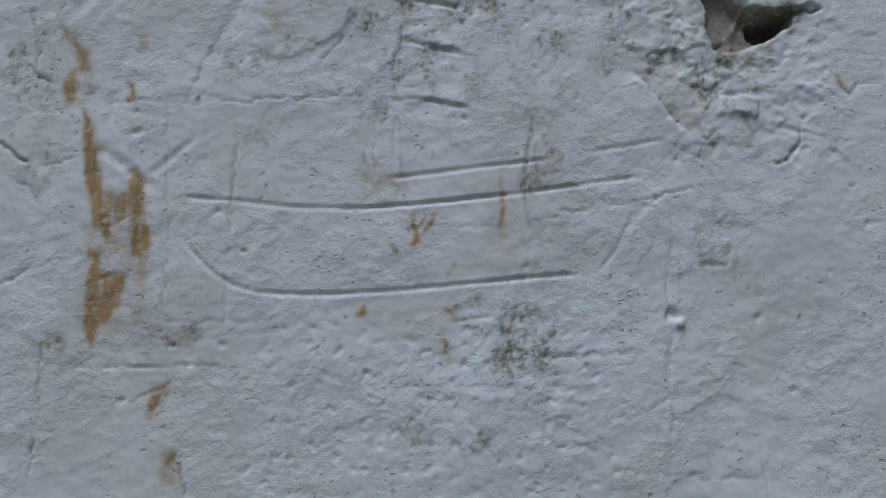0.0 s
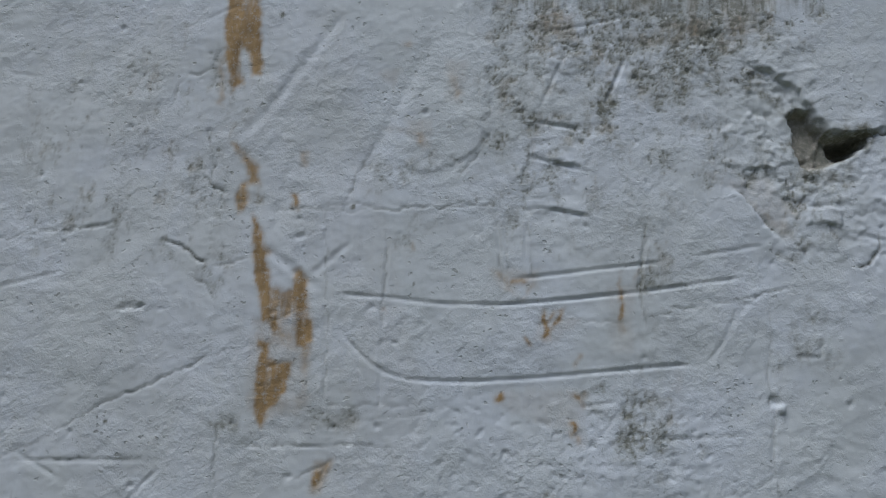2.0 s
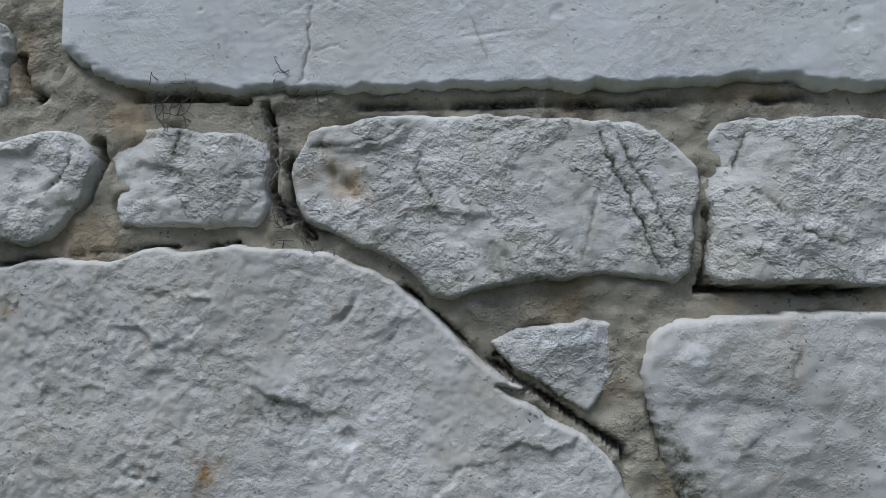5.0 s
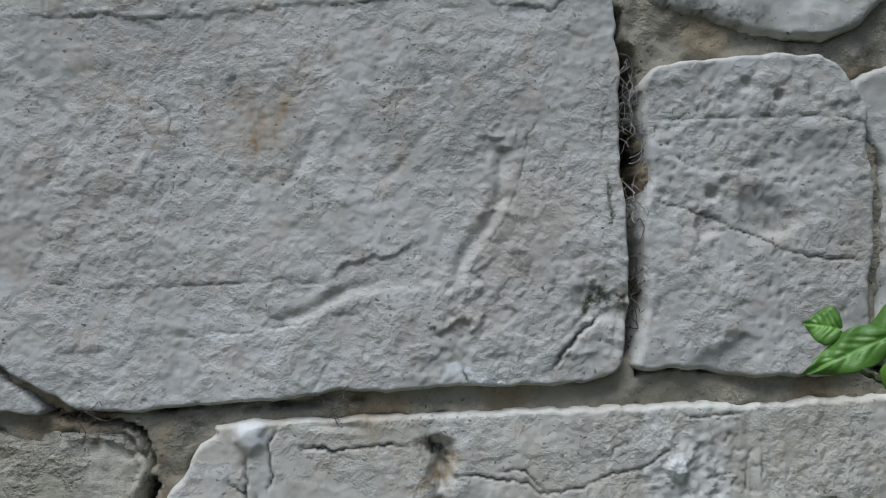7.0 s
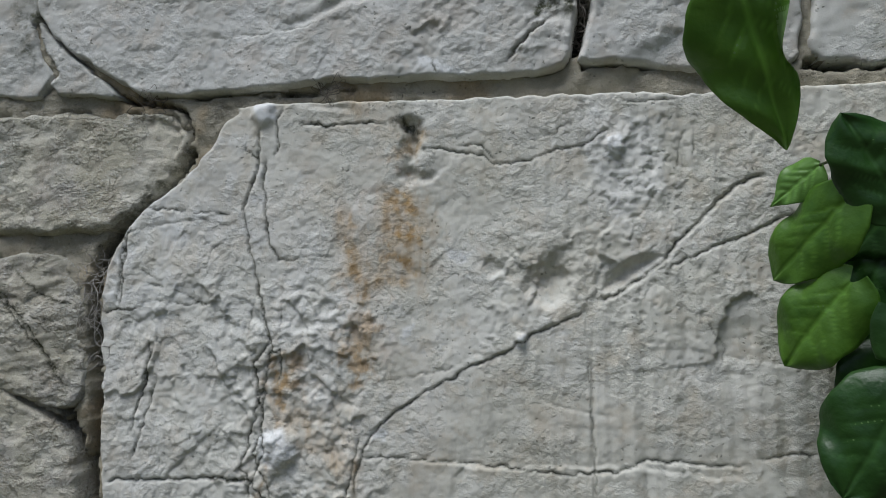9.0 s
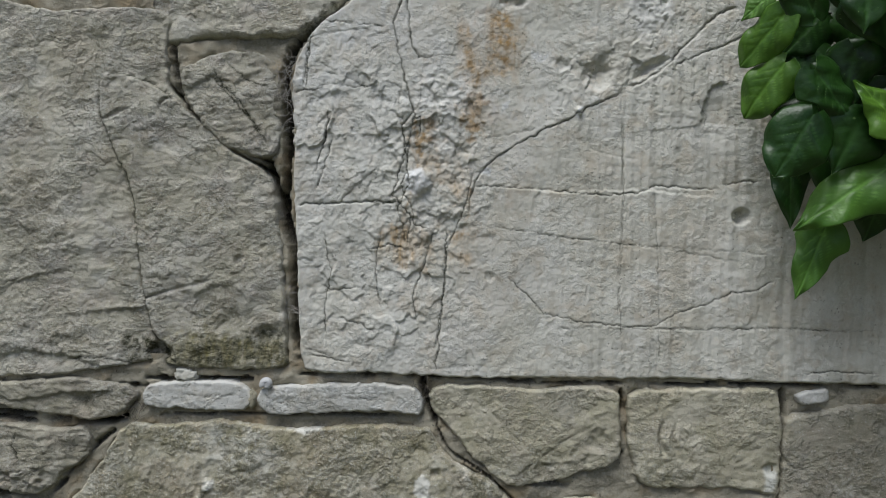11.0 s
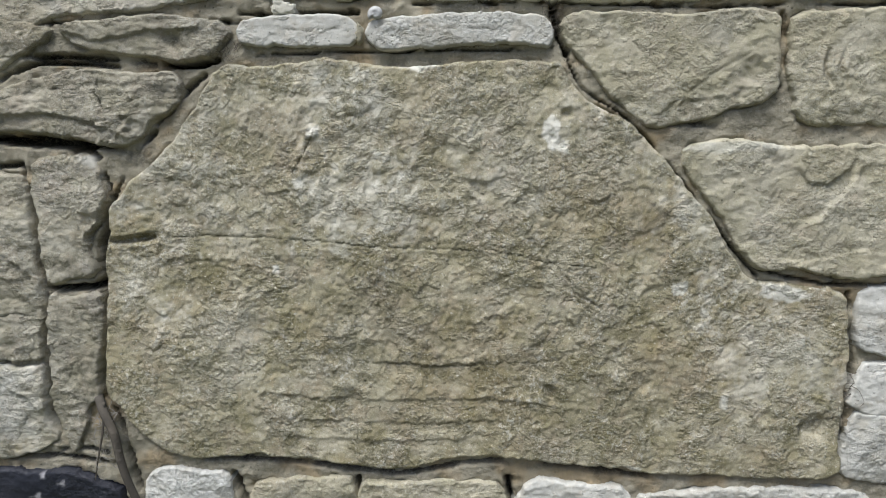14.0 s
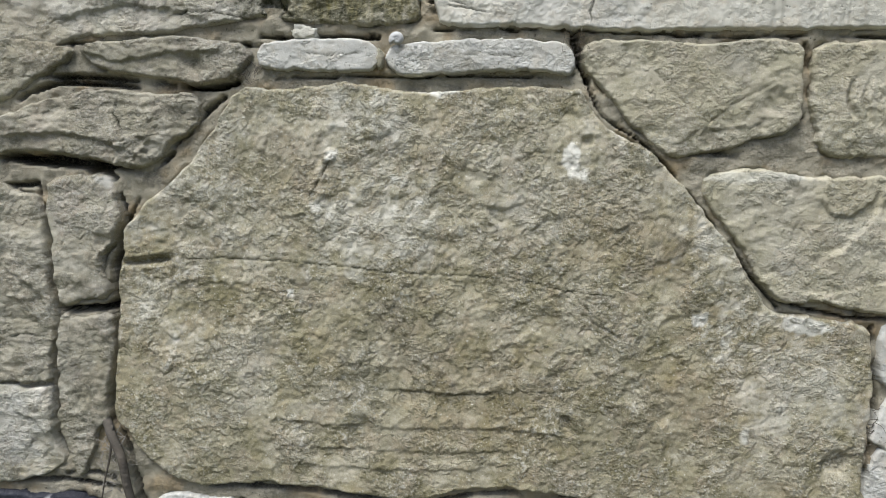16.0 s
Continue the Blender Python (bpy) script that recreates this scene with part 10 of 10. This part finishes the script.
ivy = tagged(new("ivy"), "glossy green ivy trailing down in front of the stones", "ivy")
for k, (base, tip, face, width, lobes, curl, fold, mat) in enumerate([
    ((0.1870, -0.1780, 1.1410), (0.2210, -0.1500, 1.0630), (-0.25, -1, 0.35), 0.048, 0, 0.08, 0.05, LEAF_MID),
    ((0.2614, -0.0660, 1.0703), (0.2378, -0.0500, 1.0475), (-0.2, -1, 0.4), 0.022, 0, 0.1, 0.1, LEAF_YOUNG),
    ((0.2715, -0.0780, 1.0485), (0.2389, -0.0450, 1.0008), (-0.2, -1, 0.5), 0.036, 2, 0.15, 0.15, LEAF_MID),
    ((0.2744, -0.0700, 1.0017), (0.2414, -0.0480, 0.9517), (-0.2, -1, 0.6), 0.040, 2, 0.2, 0.15, LEAF_MID),
    ((0.2948, -0.0850, 1.0415), (0.2672, -0.0950, 1.0950), (-0.3, -1, 0.1), 0.036, 2, 0.1, 0.1, LEAF_DARK),
    ((0.2874, -0.1050, 0.9455), (0.2572, -0.1000, 0.8864), (-0.1, -1, 0.3), 0.048, 2, 0.1, 0.05, LEAF_DARK),
    ((0.3169, -0.0350, 1.0372), (0.2942, -0.0300, 0.9820), (-0.2, -1, 0.2), 0.05, 0, 0.12, 0.12, LEAF_DARK),
    ((0.3207, -0.0300, 0.9959), (0.2999, -0.0200, 0.9396), (-0.1, -1, 0.3), 0.06, 0, 0.12, 0.12, LEAF_DARK),
    ((0.3220, -0.0400, 1.0607), (0.2868, -0.0350, 1.0131), (0.1, -1, 0.3), 0.05, 0, 0.12, 0.12, LEAF_DARK),
    ((0.1720, -0.1650, 1.1850), (0.2120, -0.1800, 1.2230), (0.3, -1, 0.6), 0.017, 0, 0.05, 0.05, LEAF_YOUNG),
    ((0.1760, -0.1680, 1.1910), (0.1430, -0.1600, 1.1760), (-0.2, -1, 0.4), 0.013, 0, 0.05, 0.05, LEAF_YOUNG),
    ((0.1606, -0.1600, 1.1932), (0.1484, -0.1550, 1.1963), (-0.1, -1, 0.2), 0.013, 0, 0.5, 0.2, LEAF_YOUNG),
    ((0.1880, -0.1900, 1.1930), (0.1930, -0.1950, 1.1530), (-0.2, -1, 0.35), 0.046, 0, 0.05, 0.02, LEAF_MID),
    ((0.3630, -0.0900, 0.8975), (0.2819, -0.0850, 0.8385), (-0.1, -1, 0.5), 0.060, 1, 0.08, 0.04, LEAF_LIGHT),
    ((0.3215, -0.0620, 0.8428), (0.2976, -0.0550, 0.7683), (-0.3, -1, 0.3), 0.042, 1, 0.05, 0.1, LEAF_LIGHT),
    ((0.2938, -0.0450, 0.9260), (0.2942, -0.0350, 0.8400), (-0.2, -1, 0.2), 0.032, 0, 0.1, 0.1, LEAF_DARK),
    ((0.2905, -0.0980, 0.9888), (0.3324, -0.0950, 0.9355), (-0.1, -1, 0.3), 0.045, 1, 0.1, 0.1, LEAF_DARK),
    ((0.3053, -0.0600, 0.9685), (0.3037, -0.0500, 0.9024), (0.1, -1, 0.2), 0.055, 0, 0.1, 0.1, LEAF_DARK),
    ((0.3633, -0.1100, 0.9340), (0.3256, -0.1050, 0.9793), (-0.1, -1, 0.5), 0.04, 1, 0.1, 0.1, LEAF_MID),
    ((0.3703, -0.0500, 0.9290), (0.3315, -0.0400, 0.8926), (-0.15, -1, 0.35), 0.05, 0, 0.12, 0.12, LEAF_DARK),
    ((0.3884, -0.0500, 0.8950), (0.3763, -0.0300, 0.8270), (-0.15, -1, 0.35), 0.05, 0, 0.12, 0.12, LEAF_DARK),
    ((0.3504, -0.0500, 1.0139), (0.3231, -0.0400, 0.9705), (-0.15, -1, 0.35), 0.06, 0, 0.12, 0.12, LEAF_DARK),
    ((0.3847, -0.0600, 0.9890), (0.3710, -0.0500, 0.9119), (-0.15, -1, 0.35), 0.06, 0, 0.12, 0.12, LEAF_DARK),
    ((0.2959, -0.0350, 0.9946), (0.3236, -0.0300, 0.9260), (0.1, -1, 0.1), 0.05, 0, 0.12, 0.12, LEAF_DARK),
    ((0.3383, -0.0450, 0.9524), (0.3774, -0.0400, 0.8846), (-0.15, -1, 0.35), 0.055, 0, 0.12, 0.12, LEAF_DARK),
]):
    leaf(leaf_mesh(base, tip, face, width, lobes, curl, fold, k, roll=1.7 if k == 0 else 0.0), mat)
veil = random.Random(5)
# dark backing leaves at the right edge of the view and past it
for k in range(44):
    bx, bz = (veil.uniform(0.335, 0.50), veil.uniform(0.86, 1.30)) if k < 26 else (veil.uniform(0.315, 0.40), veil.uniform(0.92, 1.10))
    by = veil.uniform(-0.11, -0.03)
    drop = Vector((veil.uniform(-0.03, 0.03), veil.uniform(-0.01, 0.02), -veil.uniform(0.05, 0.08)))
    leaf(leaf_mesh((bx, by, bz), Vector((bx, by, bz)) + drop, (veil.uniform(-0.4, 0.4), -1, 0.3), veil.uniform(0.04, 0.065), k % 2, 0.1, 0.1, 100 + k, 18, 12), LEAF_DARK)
# unseen leaves added farther right and forward, to shade the wall
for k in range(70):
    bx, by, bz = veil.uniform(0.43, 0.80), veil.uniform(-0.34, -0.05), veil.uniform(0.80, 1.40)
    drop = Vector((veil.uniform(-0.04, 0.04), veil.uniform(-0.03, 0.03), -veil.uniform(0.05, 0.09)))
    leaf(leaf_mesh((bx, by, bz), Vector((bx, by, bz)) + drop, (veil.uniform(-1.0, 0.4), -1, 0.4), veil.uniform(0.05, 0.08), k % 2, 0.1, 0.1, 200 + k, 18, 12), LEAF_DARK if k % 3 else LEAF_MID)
# unseen foliage added above right, to keep sky light off the wall
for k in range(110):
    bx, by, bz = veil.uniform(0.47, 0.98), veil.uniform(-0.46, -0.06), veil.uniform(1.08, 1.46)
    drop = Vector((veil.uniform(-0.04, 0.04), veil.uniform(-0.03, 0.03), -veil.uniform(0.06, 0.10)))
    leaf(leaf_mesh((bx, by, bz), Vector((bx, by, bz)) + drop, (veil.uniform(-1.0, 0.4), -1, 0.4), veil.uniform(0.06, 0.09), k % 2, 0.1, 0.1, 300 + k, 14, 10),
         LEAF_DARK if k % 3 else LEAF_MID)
# dense leaves added near the wall, mostly unseen, to deepen its shading
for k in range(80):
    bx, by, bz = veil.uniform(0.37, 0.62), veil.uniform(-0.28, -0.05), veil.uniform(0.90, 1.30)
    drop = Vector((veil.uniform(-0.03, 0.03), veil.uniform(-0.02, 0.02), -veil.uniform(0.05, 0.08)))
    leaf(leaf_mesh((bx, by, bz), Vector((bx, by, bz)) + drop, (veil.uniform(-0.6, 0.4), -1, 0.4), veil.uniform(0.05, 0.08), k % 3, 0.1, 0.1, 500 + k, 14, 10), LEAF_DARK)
part("stem", tube("stem", [(0.2496, -0.1800, 1.1441), (0.2191, -0.1900, 1.1469), (0.1969, -0.1900, 1.1566), (0.1811, -0.1800, 1.1692), (0.1675, -0.1700, 1.1749), (0.1635, -0.1650, 1.1788)], 0.003, 0.0014), BARK, ivy)
part("petiole", tube("petiole", [(0.2062, -0.1900, 1.1501), (0.2004, -0.1900, 1.1488), (0.1882, -0.1860, 1.1475), (0.1797, -0.1780, 1.1458)], 0.0015, 0.001), BARK, ivy)
part("petiole", tube("petiole", [(0.4051, -0.0700, 0.8760), (0.3608, -0.0800, 0.8632), (0.3296, -0.0700, 0.8469), (0.3215, -0.0620, 0.8428)], 0.0012, 0.0009), BARK, ivy)
part("petiole", tube("petiole", [(0.3167, -0.0700, 1.0496), (0.2884, -0.0800, 1.0464), (0.2715, -0.0780, 1.0479)], 0.0012, 0.0009), BARK, ivy)
part("petiole", tube("petiole", [(0.2934, -0.0700, 1.0662), (0.2755, -0.0700, 1.0732), (0.2614, -0.0660, 1.0703)], 0.001, 0.0008), BARK, ivy)
part("stem", tube("stem", [(0.52, -0.03, 1.42), (0.47, -0.06, 1.25), (0.44, -0.05, 1.05), (0.42, -0.05, 0.9), (0.40, -0.06, 0.80)], 0.005, 0.002), BARK, ivy)


# ---- small things on the wall ----
def fibres(name, label, x0, x1, z0, z1, count, material, curl, seed, y=0.004, r=0.0005):
    """A tangle of fine dry roots in a joint."""
    rr = random.Random(seed)
    verts, faces = [], []
    for _ in range(count):
        p = Vector((rr.uniform(x0, x1), y + rr.uniform(-0.004, 0.006), rr.uniform(z0, z1)))
        way = Vector((rr.uniform(-1, 1), rr.uniform(-0.3, 0.3), rr.uniform(-1, 1))).normalized()
        path = [p]
        for _ in range(rr.randint(4, 7)):
            way = (way + Vector((rr.uniform(-1, 1), rr.uniform(-0.3, 0.3), rr.uniform(-1, 1))) * curl).normalized()
            q = path[-1] + way * rr.uniform(0.003, 0.007)
            if not (x0 - 0.002 < q.x < x1 + 0.002 and z0 - 0.004 < q.z < z1 + 0.004):
                way = (way + Vector(((x0 + x1) / 2 - q.x, 0, (z0 + z1) / 2 - q.z)).normalized() * 1.2).normalized()
            q.y = min(max(q.y, y - 0.008), y + 0.008)
            path.append(q)
        me = tube("fibre", path, r, r * 0.4, 4)
        o = len(verts)
        verts += [tuple(v.co) for v in me.vertices]
        faces += [tuple(o + i for i in f.vertices) for f in me.polygons]
        bpy.data.meshes.remove(me)
    me = bpy.data.meshes.new(name)
    me.from_pydata(verts, [], faces)
    return tagged(part(name, me, material), label, "roots", kind="stuff")


fibres("dry_roots", "fine pale dry roots looping in an open joint", 0.1302, 0.1357, 1.2535, 1.3481, 34, PALE_DRY, 0.8, 1, r=0.0004, y=0.006)
fibres("dry_roots", "dark dry root fibres filling an open joint", 0.1276, 0.1311, 1.1710, 1.2537, 26, DRY, 0.8, 2, r=0.0005, y=0.01)
fibres("dry_roots", "tuft of dry roots in a mortar joint", -0.0755, -0.0593, 1.5436, 1.5661, 30, DRY, 0.9, 3, r=0.00032, y=0.004)
fibres("dry_roots", "fine dry roots in a mortar joint", -0.0846, -0.0747, 1.5837, 1.6098, 12, PALE_DRY, 0.7, 13, r=0.0003, y=0.004)
fibres("dry_roots", "tuft of dry roots under the white block", -0.1472, -0.1293, 1.6133, 1.6357, 26, DRY, 0.9, 4, r=0.00032, y=0.004)
fibres("dry_roots", "dry roots hanging below the white block", -0.0768, -0.0508, 1.6253, 1.6454, 14, DRY, 0.8, 14, r=0.0003, y=0.004)
fibres("dry_roots", "cobwebbed dry roots beside the engraved block", -0.2456, -0.2299, 0.9756, 1.0306, 30, PALE_DRY, 0.9, 5, r=0.0003, y=0.004)
fibres("dry_roots", "dark dry roots in the bed joint", -0.2079, -0.1859, 1.1382, 1.1477, 16, DRY, 0.9, 6, r=0.00032, y=0.004)
fibres("dry_roots", "dark dry roots in the bed joint", -0.0608, -0.0411, 1.1422, 1.1513, 18, DRY, 0.9, 16, r=0.00032, y=0.004)
fibres("dry_roots", "dry roots in an upright joint", -0.2401, -0.2221, 0.9426, 1.0108, 24, PALE_DRY, 0.8, 7, r=0.0004, y=0.004)
fibres("dry_roots", "cobweb fibres in an upright joint", -0.2322, -0.2191, 0.7354, 0.7604, 14, PALE_DRY, 0.8, 17, r=0.0004, y=0.004)
fibres("dry_roots", "dry roots beside a pale sliver", -0.0839, -0.0720, 0.6437, 0.6684, 24, DRY, 0.9, 8, r=0.00032, y=0.004)
fibres("dry_roots", "dry roots between two slivers", -0.4072, -0.3899, 0.6188, 0.6378, 16, DRY, 0.9, 18, r=0.00032, y=0.004)
fibres("dry_roots", "grey cobwebbed roots beside the slab", -0.5560, -0.5345, 0.1848, 0.2510, 40, PALE_DRY, 0.9, 9, r=0.0005, y=0.0)
fibres("dry_roots", "dry roots in the joint beside the slab", 0.2214, 0.2406, 0.2759, 0.3104, 16, DRY, 0.9, 10, r=0.0004, y=0.004)
twig = part("dry_twig", tube("dry_twig", [(-0.5600, 0.0120, 0.2630), (-0.5460, -0.0040, 0.2470), (-0.5330, -0.0080, 0.2230), (-0.5270, -0.0080, 0.1920), (-0.5200, -0.0060, 0.1650), (-0.5110, 0.0000, 0.1340)], 0.0052, 0.0040, 8), DRY)
tagged(twig, "bent dead twig hanging in the joint beside the slab", "twig")
twig = part("dry_twig", tube("dry_twig", [(-0.5442, -0.0040, 0.2559), (-0.5450, -0.0080, 0.2260), (-0.5529, -0.0060, 0.1932), (-0.5599, -0.0020, 0.1654)], 0.0016, 0.0006, 6), DRY)
tagged(twig, "thin dead twig among cobwebbed roots", "twig")


def snail_shell(centre, size):
    """A small coiled shell: a tube that grows as it winds."""
    verts, faces, sides, turns = [], [], 14, 60
    for i in range(turns + 1):
        t = i / turns
        a = t * 2.6 * 2 * math.pi
        grow = 0.10 + 0.90 * t ** 1.5
        ring, rad = size * 0.50 * grow, size * 0.52 * grow
        mid = Vector((math.cos(a) * ring, 0.55 * size * (1 - t) * -0.9, math.sin(a) * ring))
        out = Vector((math.cos(a), 0, math.sin(a)))
        for k in range(sides):
            b = 2 * math.pi * k / sides
            verts.append(tuple(mid + out * (math.cos(b) * rad) + Vector((0, 1, 0)) * (math.sin(b) * rad * 1.15)))
        if i:
            o = (i - 1) * sides
            faces += [(o + k, o + (k + 1) % sides, o + sides + (k + 1) % sides, o + sides + k) for k in range(sides)]
    faces += [tuple(range(sides))[::-1], tuple(range(len(verts) - sides, len(verts)))]
    me = bpy.data.meshes.new("snail_shell")
    me.from_pydata(verts, [], faces)
    for poly in me.polygons:
        poly.use_smooth = True
    ob = part("snail_shell", me, stone_material("shell", (0.62, 0.63, 0.62), (0.55, 0.56, 0.56), (0.42, 0.42, 0.42), grain=0.1, fleck=0.1, rough=0.45))
    ob.location = centre
    return tagged(ob, "small round bluish-white snail shell on a stone ledge", "snail shell")


snail_shell((-0.2502, 0.0000, 0.6595), 0.0088)
